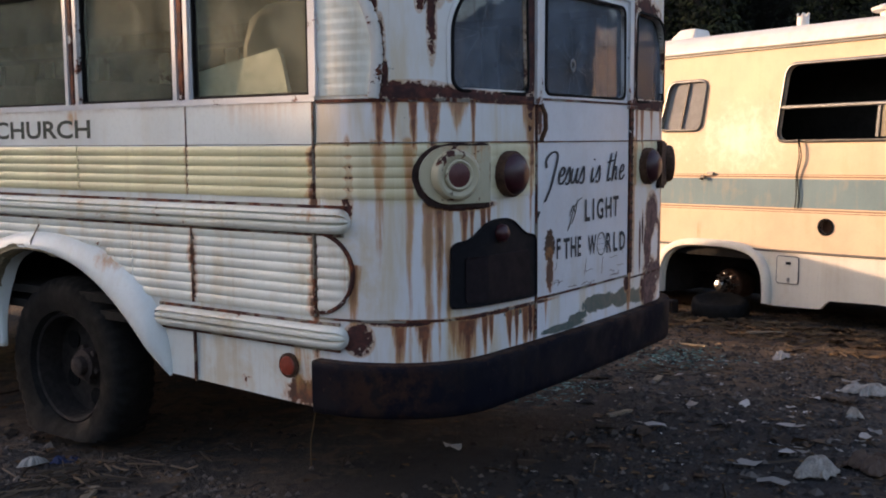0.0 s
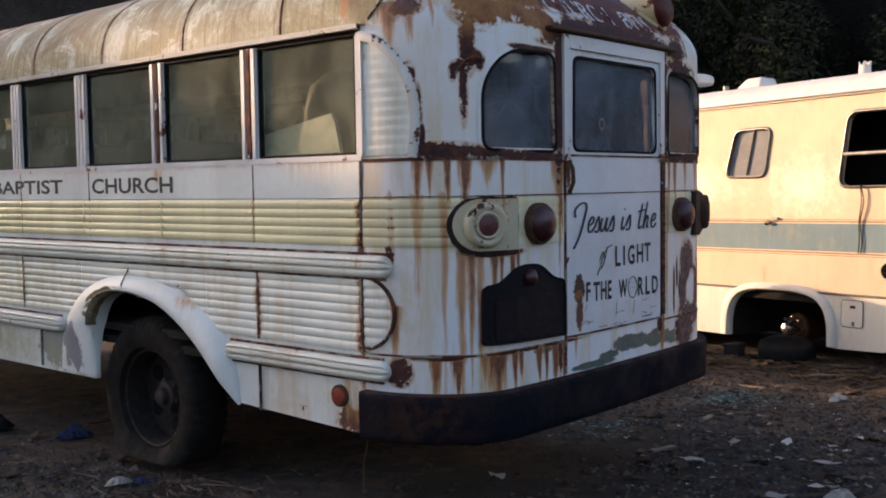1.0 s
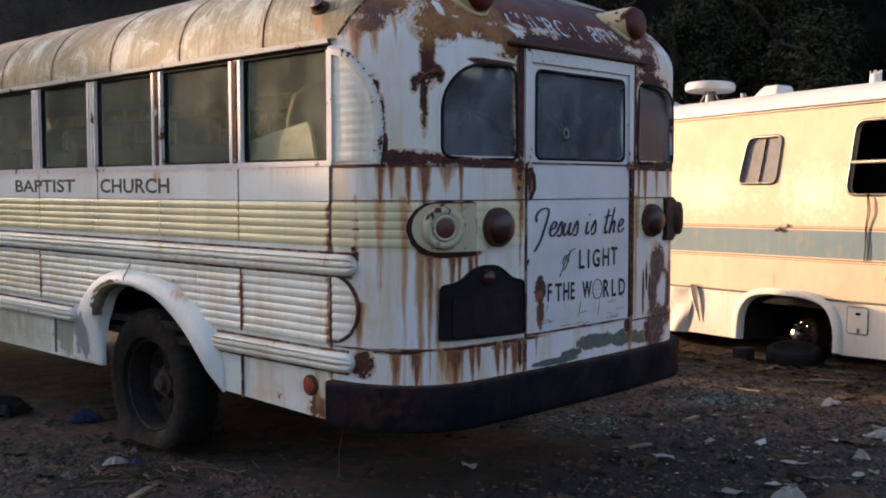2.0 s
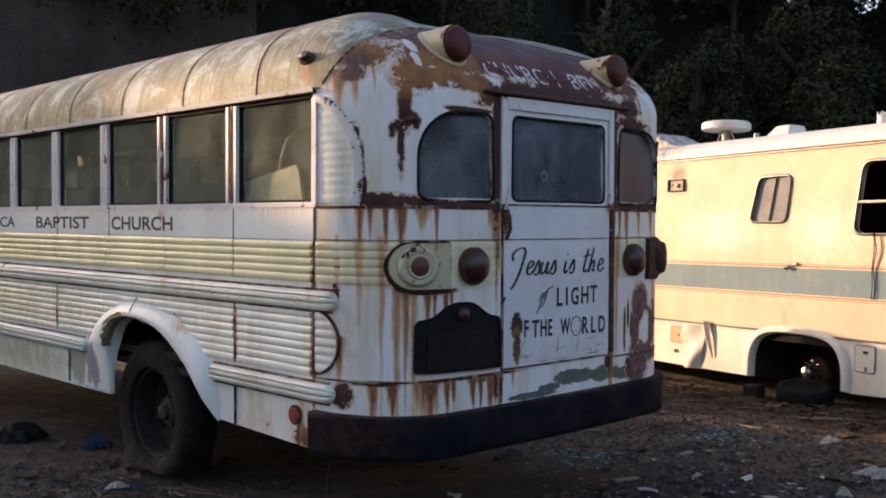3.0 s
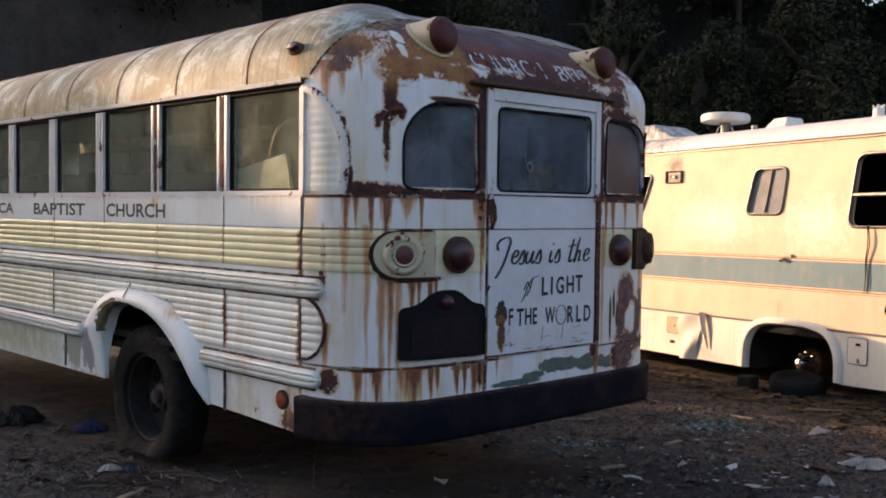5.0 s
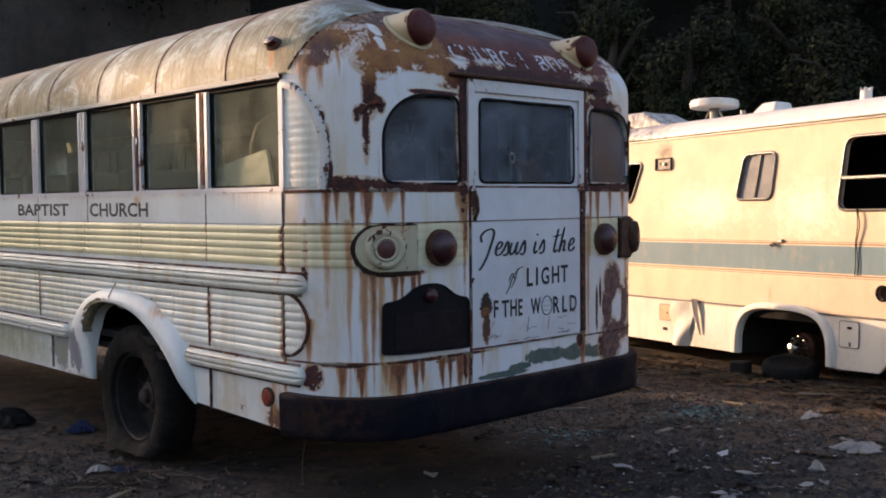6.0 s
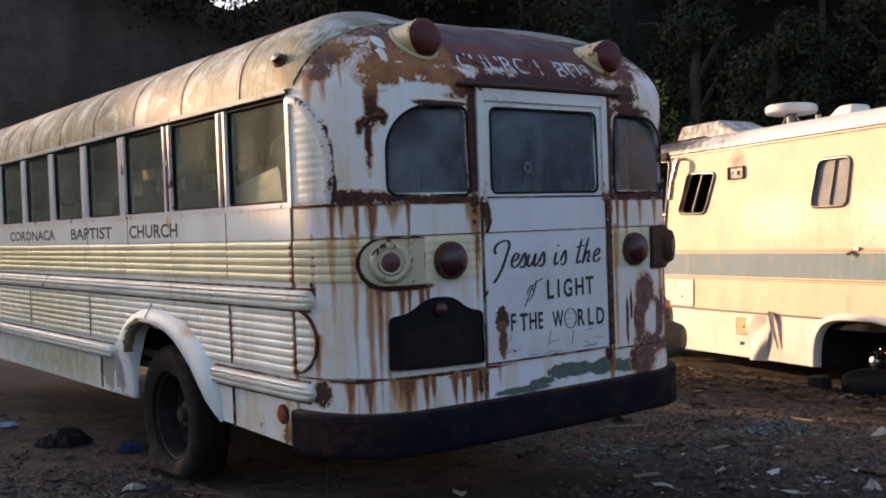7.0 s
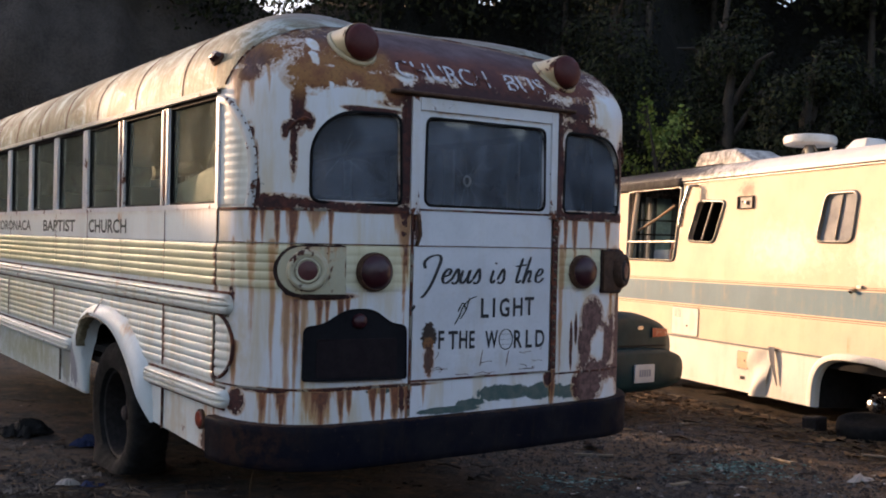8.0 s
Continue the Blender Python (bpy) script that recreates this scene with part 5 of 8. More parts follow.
# ---- rear fittings ----
def disc_on(s, z, profile, n=36):
    """A turned fitting standing on the skin, its axis outwards; profile: (out, radius)."""
    p, q = shell(s, z, 0.0), shell(s, z, 1.0)
    return lathe(profile, n, Matrix.Translation(p) @ (q - p).to_track_quat("X", "Z").to_matrix().to_4x4())


def lamp_plate(flip):
    """The half-round plate behind the round stop lamp."""
    loop = [(0.713, 1.216), (0.713, 1.434), (0.54, 1.434)] + [(0.530 + 0.118 * math.cos(a), 1.325 + 0.110 * math.sin(a)) for a in np.linspace(math.pi / 2 + 0.1, 3 * math.pi / 2 - 0.1, 14)] + [(0.54, 1.216)]
    return [(2 * MID - s, z) for s, z in loop] if flip else loop


for flip in (False, True):
    at = (lambda s: 2 * MID - s) if flip else (lambda s: s)
    loop = lamp_plate(flip)
    paint = rust_mat if flip else bus_corner
    back = part("lamp_gasket", skin(resample([(c[0], c[1]) for c in [((s - at(0.57)) * 1.09 + at(0.563) + 0.008 * noise.noise(Vector((s * 40, z * 40, 1))), (z - 1.325) * 1.12 + 1.320 + 0.008 * noise.noise(Vector((s * 40, z * 40, 7)))) for s, z in resample(loop, 0.03)]], 0.02), [], lambda s, z, o: shell(s, z, o + 0.017), 0.017, 0.05), dark_rust, bus)
    plate = part("lamp_plate", skin(resample(loop, 0.03), [], lambda s, z, o: shell(s, z, o + 0.028), 0.022, 0.05), paint, bus, "rust-edged cream lamp plate" if not flip else "heavily rusted lamp plate", smooth=40)
    lamp = part("stop_lamp", disc_on(at(0.545), 1.325, [(0.020, 0.098), (0.045, 0.096), (0.058, 0.088), (0.062, 0.078), (0.056, 0.062), (0.050, 0.060)]), bus_corner if not flip else rust_mat, bus, "round stop lamp with chipped white ring", smooth=35)
    part("ring", disc_on(at(0.545), 1.325, [(0.050, 0.060), (0.064, 0.058), (0.068, 0.052), (0.062, 0.046)]), bus_corner if not flip else hub_mat, lamp, smooth=35)
    part("lens", disc_on(at(0.545), 1.325, [(0.050, 0.047), (0.062, 0.045), (0.066, 0.030), (0.068, 0.0)]), bright_lens, lamp, "small red lens", smooth=True)
    tail = part("tail_lamp", disc_on(at(sx(0.565)), 1.320, [(0.0, 0.092), (0.030, 0.092), (0.040, 0.086), (0.040, 0.080)]), rust_mat, bus, "large round tail lamp, dark red lens", smooth=35)
    part("lens", disc_on(at(sx(0.565)), 1.320, [(0.030, 0.084), (0.052, 0.078), (0.070, 0.055), (0.078, 0.028), (0.080, 0.0)]), red_lens, tail, smooth=True)

for a, b in ((0.46, sx(DOOR_L) - 0.01), (sx(DOOR_R) + 0.045, 2 * MID - 0.02)):
    part("ribbed_band", ribs(a, b, BAND - 0.01, BELT - 0.004, 0.041, 0.0022, shell, lift=0.002, step=0.03), bus_rear, bus, "rust-streaked cream rear band", smooth=50)
# number-plate board: black, with a raised hump and a small lamp
board_loop = rounded([(sx(0.228), 0.822), (sx(0.742), 0.812), (sx(0.738), 1.062), (sx(0.66), 1.070), (sx(0.56), 1.142), (sx(0.42), 1.142), (sx(0.31), 1.070), (sx(0.232), 1.062)], [0.01, 0.01, 0.03, 0.05, 0.05, 0.05, 0.05, 0.03], 5)
board = part("plate_board", skin(board_loop, [], lambda s, z, o: shell(s, z, o + 0.022), 0.022, 0.06), black_mat, bus, "black sheet-metal plate holder with humped top", smooth=40)
part("plate_recess", skin(rounded([(sx(0.285), 0.832), (sx(0.690), 0.824), (sx(0.690), 1.005), (sx(0.285), 1.010)], 0.015, 3), [], lambda s, z, o: shell(s, z, o + 0.027), 0.006, 0.08), plain("dark_maroon_recess", (0.013, 0.007, 0.009), 0.7, 0, 0.5, 9, 0.2, spec=0.2), board)
part("board_rim", frame_ring(resample(board_loop, 0.05), lambda s, z, o: shell(s, z, o + 0.018), 0.006, 0.010, 0.0), black_mat, board)
part("plate_lamp", disc_on(sx(0.485), 1.090, [(0.020, 0.036), (0.040, 0.034), (0.052, 0.022), (0.056, 0.0)], 24), red_lens, board, "small dark red lamp", smooth=True)

# rusted surrounds of the rear glass
for loop in (left_win, right_win):
    part("window_surround", frame_ring(loop, lambda s, z, o: shell(s, z, o + 0.0005), 0.030, 0.004, 0.0), bus_rear, bus, "rust-eaten edge of the window opening", smooth=50)
for a, b in ((0.725, DOOR_L - 0.018), (DOOR_R + 0.014, 1.735)):
    part("rust_strip", skin([(sx(a), 1.615), (sx(b), 1.615), (sx(b), 2.165), (sx(a), 2.165)], [], lambda s, z, o: shell(s, z, o + 0.004), 0.004, 0.1), bus_rear, bus)
for a, b in ((0.24, sx(DOOR_L) - 0.02), (sx(DOOR_R) + 0.016, 2 * MID - 0.2)):
    part("rust_strip", skin([(a, 1.612), (b, 1.612), (b, 1.650), (a, 1.650)], [], lambda s, z, o: shell(s, z, o + 0.003), 0.003, 0.05), bus_rear, bus, smooth=40)
# Added dark sheets that keep the corners' insides dark behind the glass.
for a in (0.0, 2 * MID - 0.50):
    part("dark_backing", skin([(a, 1.60), (a + 0.50, 1.60), (a + 0.50, 2.17), (a, 2.17)], [], lambda s, z, o: shell(s, z, o - 0.038), 0.006, 0.08), dark_mat, bus, smooth=40)

# door trims: outer frame, hinge, handle, seams
for a, b in ((DOOR_L - 0.018, DOOR_L + 0.026), (DOOR_R - 0.030, DOOR_R + 0.012)):
    part("door_frame", skin([(sx(a), 1.60), (sx(b), 1.60), (sx(b), 2.165), (sx(a), 2.165)], [], lambda s, z, o: shell(s, z, o + 0.018), 0.018, 0.2), bus_frame, bus)
part("door_frame", skin([(sx(DOOR_L + 0.028), 2.105), (sx(DOOR_R - 0.032), 2.105), (sx(DOOR_R - 0.032), 2.165), (sx(DOOR_L + 0.028), 2.165)], [], lambda s, z, o: shell(s, z, o + 0.018), 0.018, 0.2), bus_frame, bus)
part("drip_rail", beads(sx(0.64), sx(1.80), 2.182, 0.022, 0.040, shell, 1), rust_mat, bus, smooth=50)
hinge = part("hinge_strip", skin([(sx(DOOR_R + 0.000), 0.80), (sx(DOOR_R + 0.036), 0.80), (sx(DOOR_R + 0.036), 1.60), (sx(DOOR_R + 0.000), 1.60)], [], lambda s, z, o: shell(s, z, o + 0.010), 0.010, 0.2), bus_rust, bus)
for z in np.arange(0.83, 1.60, 0.045):
    ob = new("rivet", rivet_data)
    ob.parent = hinge
    p, q = shell(sx(DOOR_R + 0.018), float(z), 0.010), shell(sx(DOOR_R + 0.018), float(z), 0.2)
    ob.matrix_basis = Matrix.Translation(p) @ (q - p).to_track_quat("X", "Z").to_matrix().to_4x4() @ Matrix.Scale(1.7, 4)
part("door_seam", skin([(sx(DOOR_L - 0.006), 0.62), (sx(DOOR_L + 0.006), 0.62), (sx(DOOR_L + 0.006), 1.60), (sx(DOOR_L - 0.006), 1.60)], [], lambda s, z, o: shell(s, z, o + 0.006), 0.006, 0.2), seam_mat, bus)
for z, h in ((0.789, 0.010), (1.446, 0.005), (1.622, 0.010)):
    part("door_seam", skin([(sx(DOOR_L), z - h / 2), (sx(DOOR_R), z - h / 2), (sx(DOOR_R), z + h / 2), (sx(DOOR_L), z + h / 2)], [], lambda s, zz, o: shell(s, zz, o + 0.007), 0.006, 0.15), seam_mat, bus)
for a, b in ((0.0, sx(DOOR_L)), (sx(DOOR_R) + 0.04, 2 * MID)):
    for z, h in ((0.772, 0.009), (1.447, 0.005), (1.604, 0.014)):
        part("rear_seam", skin([(a, z - h / 2), (b, z - h / 2), (b, z + h / 2), (a, z + h / 2)], [], lambda s, zz, o: shell(s, zz, o + 0.004), 0.004, 0.05), seam_mat, bus, smooth=40)
latch = part("door_latch", tube([shell(sx(0.800), 1.60, 0.012), shell(sx(0.797), 1.56, 0.032), shell(sx(0.805), 1.50, 0.030), shell(sx(0.797), 1.45, 0.012)], 0.010), rust_mat, door, smooth=50)
# hoods over the corner windows
for flip in (False, True):
    at = (lambda s: 2 * MID - s) if flip else (lambda s: s)
    line = spline([(0.545, 2.010), (0.515, 2.022), (0.478, 2.005), (0.448, 1.975), (0.440, 1.945)], 5)
    hood = bmesh.new()
    rows = [[hood.verts.new(shell(at(s), z + dz, o)) for dz, o in ((-0.010, 0.0), (-0.008, 0.010), (0.003, 0.013), (0.010, 0.0))] for s, z in line]
    grid_faces(hood, rows)
    part("window_hood", hood, bus_rust, bus, smooth=50)

# round-ended louvred panel beside the last side window, with its riveted arch
arch_line = spline([(-0.005, 2.140), (0.075, 2.118), (0.150, 2.065), (0.215, 1.985), (0.256, 1.890), (0.270, 1.790), (0.266, 1.70), (0.255, 1.612)], 5)
for flip in (False, True):
    at = (lambda s: 2 * MID - s) if flip else (lambda s: s)
    trim = bmesh.new()
    rows = []
    for i, (s, z) in enumerate(arch_line):
        a, b = Vector(arch_line[max(i - 1, 0)]), Vector(arch_line[min(i + 1, len(arch_line) - 1)])
        d = (b - a).normalized()
        rows.append([trim.verts.new(shell(at(s - d.y * w), z + d.x * w, o)) for w, o in ((-0.030, 0.0), (-0.026, 0.014), (0.0, 0.020), (0.012, 0.014), (0.016, 0.0))])
    grid_faces(trim, rows)
    arch = part("arch_trim", trim, bus_trim, bus, "riveted arched edge trim, paint chipped to rust", smooth=50)
    if not flip:
        for i in range(2, len(arch_line), 2):
            s, z = arch_line[i]
            ob = new("rivet", rivet_data)
            ob.parent = arch
            p, q = shell(s + 0.020, z, 0.012), shell(s + 0.020, z, 0.2)
            ob.matrix_basis = Matrix.Translation(p) @ (q - p).to_track_quat("X", "Z").to_matrix().to_4x4() @ Matrix.Scale(0.9, 4)
    louvre = bmesh.new()
    n_z, pitch = 12, 0.0405
    inner = [(s, z) for s, z in arch_line]

    def edge_at(z):
        return max(0.02, float(np.interp(-z, [-p[1] for p in inner], [p[0] for p in inner])) - 0.022)
    rows = []
    for j in range(n_z * 5 + 1):
        z = 1.625 + (2.10 - 1.625) * j / (n_z * 5)
        e, u = edge_at(z), (j % 5) / 5
        bulge = 0.004 + 0.0024 * u
        rows.append([louvre.verts.new(shell(at(0.012 + (e - 0.012) * k), z, bulge * (1.0 if 0 < k < 1 else 0.3))) for k in (0, 0.08, 0.35, 0.65, 0.92, 1)])
    grid_faces(louvre, rows)
    part("louvre_panel", louvre, bus_rib, bus, "white louvred panel with a round end", smooth=35)
part("window_jamb", skin([(-0.020, SILL + 0.02), (0.014, SILL + 0.02), (0.014, 2.135), (-0.020, 2.135)], [], lambda s, z, o: shell(s, z, o + 0.016), 0.016, 0.2), bus_frame, bus)

# large roof lamps and the amber marker
def roof_hit(x, z):
    hit = roof_tree.ray_cast(Vector((x, -1.0, z)), Vector((0, 1, 0)))
    return hit[0] if hit[0] else Vector((x, 0.3, z))


roof_lens = plain("roof_lens_red", (0.085, 0.012, 0.010), 0.5, 0, 0.4, 12, 0.1, spec=0.3)
for x in (0.510, 1.795):
    base = roof_hit(x, 2.40)
    y = base.y
    turn = Matrix.Translation((x, y - 0.115, 2.405)) @ pose(0, 0, 0, 0, 0, 90) @ pose(0, 0, 0, 0, 4, 0)
    cone = lathe([(0.22, 0.098), (0.14, 0.097), (0.06, 0.096), (0.02, 0.096), (0.0, 0.094), (0.015, 0.086)], 40, turn, None, False)
    lamp = part("roof_lamp", cone, hood_paint, bus, "large roof lamp in a stained cream hood", smooth=40)
    part("lens", lathe([(0.02, 0.088), (-0.012, 0.087), (-0.026, 0.078), (-0.038, 0.055), (-0.044, 0.028), (-0.046, 0.0)], 36, turn), roof_lens, lamp, "dark red ribbed lens", smooth=True)
    foot = []
    for k in range(40):
        a = 2 * math.pi * k / 40
        foot.append(roof_hit(x + 0.104 * math.cos(a), 2.388 + 0.088 * math.sin(a)) + Vector((0, -0.004, 0.002)))
    part("foot", tube(foot + foot[:1], 0.013, 8), hood_paint, lamp, "flange bedded on the dome", smooth=60)
marker = part("marker_lamp", lathe([(0.0, 0.040), (-0.02, 0.038), (-0.035, 0.026)], 20, Matrix.Translation((0.028, 0.60, 2.335)) @ pose(0, 0, 0, 0, 32, 0) @ Matrix.Diagonal((0.75, 1.7, 0.85, 1))), rust_mat, bus, smooth=40)
part("lens", lathe([(-0.030, 0.034), (-0.060, 0.026), (-0.070, 0.0)], 20, Matrix.Translation((0.028, 0.60, 2.335)) @ pose(0, 0, 0, 0, 32, 0) @ Matrix.Diagonal((0.75, 1.7, 0.85, 1))), amber_lens, marker, "dark amber marker lens", smooth=True)
side = part("side_marker", disc_on(sy(0.665), 0.565, [(0.0, 0.050), (0.012, 0.050), (0.016, 0.042)], 24), rust_mat, bus, smooth=40)
part("lens", disc_on(sy(0.665), 0.565, [(0.010, 0.043), (0.022, 0.036), (0.027, 0.0)], 24), plain("faded_red_reflector", (0.32, 0.055, 0.03), 0.35, 0, 0.4, 30, 0.1), side, "round red reflector", smooth=True)

# ---- painted words ----
for words, y0, y1, z0, h in (("CORONACA", 5.49, 4.24, 1.478, 0.082), ("BAPTIST", 3.85, 2.985, 1.476, 0.084), ("CHURCH", 2.665, 1.885, 1.474, 0.086)):
    part("lettering", lettering(words, lambda u, v: shell(sy(y0 + (y1 - y0) * u), z0 + h * v, 0.0062)), green_ink, bus, "faded dark green block letters")
for words, x0, x1, z0, h in (("L", 1.193, 1.243, 1.086, 0.100), ("I", 1.268, 1.284, 1.088, 0.098), ("G", 1.312, 1.378, 1.087, 0.098), ("H", 1.402, 1.466, 1.090, 0.096), ("T", 1.480, 1.545, 1.092, 0.096), ("F", 0.936, 0.972, 0.940, 0.090), ("T", 0.996, 1.052, 0.934, 0.092), ("H", 1.062, 1.112, 0.936, 0.090), ("E", 1.124, 1.158, 0.934, 0.090), ("W", 1.224, 1.306, 0.930, 0.090), ("R", 1.412, 1.468, 0.924, 0.094), ("L", 1.492, 1.536, 0.922, 0.094), ("D", 1.560, 1.624, 0.922, 0.092)):
    part("lettering", lettering(words, lambda u, v: shell(sx(x0 + (x1 - x0) * u), z0 + h * v, 0.0072)), ink_mat, door, "hand-painted black letters")
SCRIPT = {
    "J": [[(-0.10, 1.05), (-0.22, 1.50), (0.05, 1.88), (0.50, 2.0), (0.72, 1.70), (0.62, 0.9), (0.42, -0.1), (0.12, -0.85), (-0.05, -0.95)], [(-0.28, -1.5), (-0.40, -1.9)]],
    "e": [[(0.05, 0.45), (0.42, 0.62), (0.50, 0.92), (0.30, 1.02), (0.10, 0.60), (0.16, 0.12), (0.40, 0.05), (0.66, 0.35)]],
    "s": [[(-0.05, 0.25), (0.22, 1.02), (0.34, 0.62), (0.36, 0.20), (0.18, -0.02), (0.0, 0.10)]],
    "u": [[(0.05, 0.95), (0.0, 0.30), (0.14, 0.02), (0.38, 0.35), (0.50, 0.95), (0.46, 0.25), (0.58, 0.02), (0.74, 0.25)]],
    "i": [[(0.05, 0.95), (0.0, 0.25), (0.12, 0.02), (0.28, 0.25)], [(0.10, 1.40), (0.14, 1.50)]],
    "t": [[(0.30, 1.85), (0.12, 0.30), (0.24, 0.02), (0.42, 0.22)], [(-0.10, 1.22), (0.62, 1.36)]],
    "h": [[(0.24, 1.95), (0.0, 0.0), (0.16, 0.62), (0.36, 0.92), (0.44, 0.60), (0.38, 0.10), (0.58, 0.15)]],
}
pen = 0.0
for letter in "Jesus is the":
    if letter == " ":
        pen += 0.62
        continue
    wide = {"J": 0.95, "e": 0.68, "s": 0.50, "u": 0.82, "i": 0.46, "t": 0.58, "h": 0.74}[letter]
    for stroke in SCRIPT[letter]:
        line = spline([(p[0] + pen + 0.16 * p[1], p[1]) for p in stroke], 6)
        part("lettering", ribbon(line, 0.092, lambda u, v: shell(sx(0.846 + u * 0.0990), 1.262 + v * 0.070, 0.0072)), ink_mat, door)
    pen += wide
for line in ([(1.03, 1.055), (1.06, 1.10), (1.085, 1.15), (1.13, 1.185), (1.165, 1.195)], [(1.05, 1.12), (1.08, 1.165), (1.10, 1.125)], [(1.065, 1.085), (1.10, 1.13), (1.12, 1.19)]):
    part("faded_emblem", ribbon(spline(line, 4), 0.004, lambda u, v: shell(sx(u), v, 0.0072)), green_ink, door)
globe = [(1.358 + 0.044 * math.cos(a), 0.972 + 0.052 * math.sin(a)) for a in np.linspace(0, 2 * math.pi, 26)]
part("faded_emblem", ribbon(globe, 0.0035, lambda u, v: shell(sx(u), v, 0.0072)), green_ink, door, "faded round globe outline")
for k in (-0.5, 0.0, 0.5):
    part("faded_emblem", ribbon([(1.358 - 0.044 * math.sqrt(1 - k * k), 0.972 + 0.052 * k), (1.358 + 0.044 * math.sqrt(1 - k * k), 0.972 + 0.052 * k)], 0.002, lambda u, v: shell(sx(u), v, 0.0072)), green_ink, door)
wrng = random.Random(11)
for k in range(16):
    u0, v0 = wrng.uniform(0.86, 1.60), wrng.uniform(0.80, 0.905)
    n = wrng.randint(3, 5)
    d = wrng.choice(((1, 0.02), (1, 0.05), (0.15, 1)))
    line = [(u0 + d[0] * 0.028 * i + wrng.uniform(-0.006, 0.006), v0 + d[1] * 0.024 * i + wrng.uniform(-0.008, 0.008)) for i in range(n)]
    part("paint_crack", ribbon(spline([p for p in line if p[0] < 1.64 and p[1] < 0.93] or line[:2], 3), 0.0022, lambda u, v: shell(sx(u), v, 0.0070)), seam_mat, door)
dome_ink = painted("dome_lettering", (0.62, 0.62, 0.66), chips=0.565, blotch=0.8, grime=0.3)
for words, x0, x1 in (("CHURCH", 0.70, 1.25), ("BUS", 1.37, 1.63)):
    def on_dome(u, v):
        p = roof_hit(x0 + (x1 - x0) * u, 2.255 + 0.095 * v)
        return p + Vector((0, -0.006, 0.003))
    part("lettering", lettering(words, on_dome, 0.0), dome_ink, bus, "ghosted white letters on the rusty dome")

# ---- cracked glass ----
def star(cx, cz, size, n, seed):
    """Cracks that spread from a bullet hole."""
    r = random.Random(seed)
    out = None
    for k in range(n):
        a = 2 * math.pi * k / n + r.uniform(-0.25, 0.25)
        reach = size * r.uniform(0.35, 1.0)
        line = [(cx + math.cos(a) * reach * t + r.uniform(-0.01, 0.01) * t, cz + math.sin(a) * reach * t + r.uniform(-0.01, 0.01) * t) for t in (0.06, 0.35, 0.7, 1.0)]
        bm = ribbon(line, 0.0007, lambda u, v: shell(u, v, -0.009))
        out = join(out, bm) if out else bm
    return out


crack_mat = plain("crack_edges", (0.15, 0.16, 0.165), 0.2, 0.0, 0.2, 50, 0)
for s, z, size, n, seed in ((0.70, 1.86, 0.20, 9, 1), (sx(0.67), 1.725, 0.13, 11, 2), (sx(0.66), 1.80, 0.06, 8, 4)):
    part("glass_crack", star(s, z, size, n, seed), crack_mat, bus)
part("glass_crack", star(sx(1.10), 1.775, 0.20, 12, 3), crack_mat, door)
part("bullet_hole", frame_ring([(sx(1.10) + 0.014 * math.cos(a), 1.775 + 0.018 * math.sin(a)) for a in np.linspace(0, 2 * math.pi, 14, endpoint=False)], lambda s, z, o: shell(s, z, o - 0.010), 0.012, 0.003, 0.001), crack_mat, door)
part("glass_crack", star(sy(3.15), 1.78, 0.16, 9, 6), crack_mat, bus)

# ---- inside the bus: seats, a leaning board, ceiling ----
seat_mat = plain("dark_seat_vinyl", (0.075, 0.075, 0.075), 0.6, 0, 0.4, 8, 0.2)
for i, y in enumerate((2.4, 3.2, 4.0, 4.8, 5.6, 6.4)):
    for x in (0.10, 1.42):
        part("seat_back", box(x, x + 0.92, y, y + 0.09, 1.05, 1.78, 0.04, 3), seat_mat, bus, smooth=40)
        part("seat_cushion", box(x, x + 0.92, y + 0.05, y + 0.5, 1.02, 1.16, 0.04, 3), seat_mat, bus, smooth=40)
bo = bmesh.new()
vs = [bo.verts.new(p) for p in ((0.045, 0.66, 1.55), (0.045, 1.24, 1.55), (0.060, 1.238, 1.745), (0.075, 0.775, 1.825), (0.070, 0.745, 1.79))]
bo.faces.new(vs)
ext = bmesh.ops.extrude_face_region(bo, geom=list(bo.faces))
bmesh.ops.translate(bo, verts=[v for v in ext["geom"] if isinstance(v, bmesh.types.BMVert)], vec=(0.02, 0, 0))
part("leaning_board", bo, plain("pale_board", (0.74, 0.75, 0.72), 0.7, 0, 0.2, 5, 0.1), bus, "pale board leaning behind the last window")
hood_bm = lathe([(0.0, 0.0), (0.02, 0.12), (0.08, 0.19), (0.20, 0.22), (0.42, 0.22)], 20, Matrix.Translation((0.34, 0.92, 2.05)) @ pose(0, 0, 0, 0, 90, 0))
part("seat_back", hood_bm, seat_mat, bus, "dark round-topped seat behind the last window", smooth=40)
part("ceiling_lining", box(0.12, WIDE - 0.12, 0.6, LONG - 0.1, 2.30, 2.33), plain("old_ceiling_lining", (0.20, 0.20, 0.18), 0.8, 0, 0.3, 3, 0.1), bus)

# ---- the motorhome beside it ----
# its own axes: x inwards from the near side, y forwards, z up
RV = pose(10.264, 2.205, 0.0, 0, 0, -15.5) @ pose(0, 0, 0, 0.9)
RV_BACK, RV_FRONT, RV_WIDE = -4.6, 4.4, 2.35


def flank(s, z, out=0.0):
    """The near side: run s forwards, height z."""
    return Vector((-out, s, z))


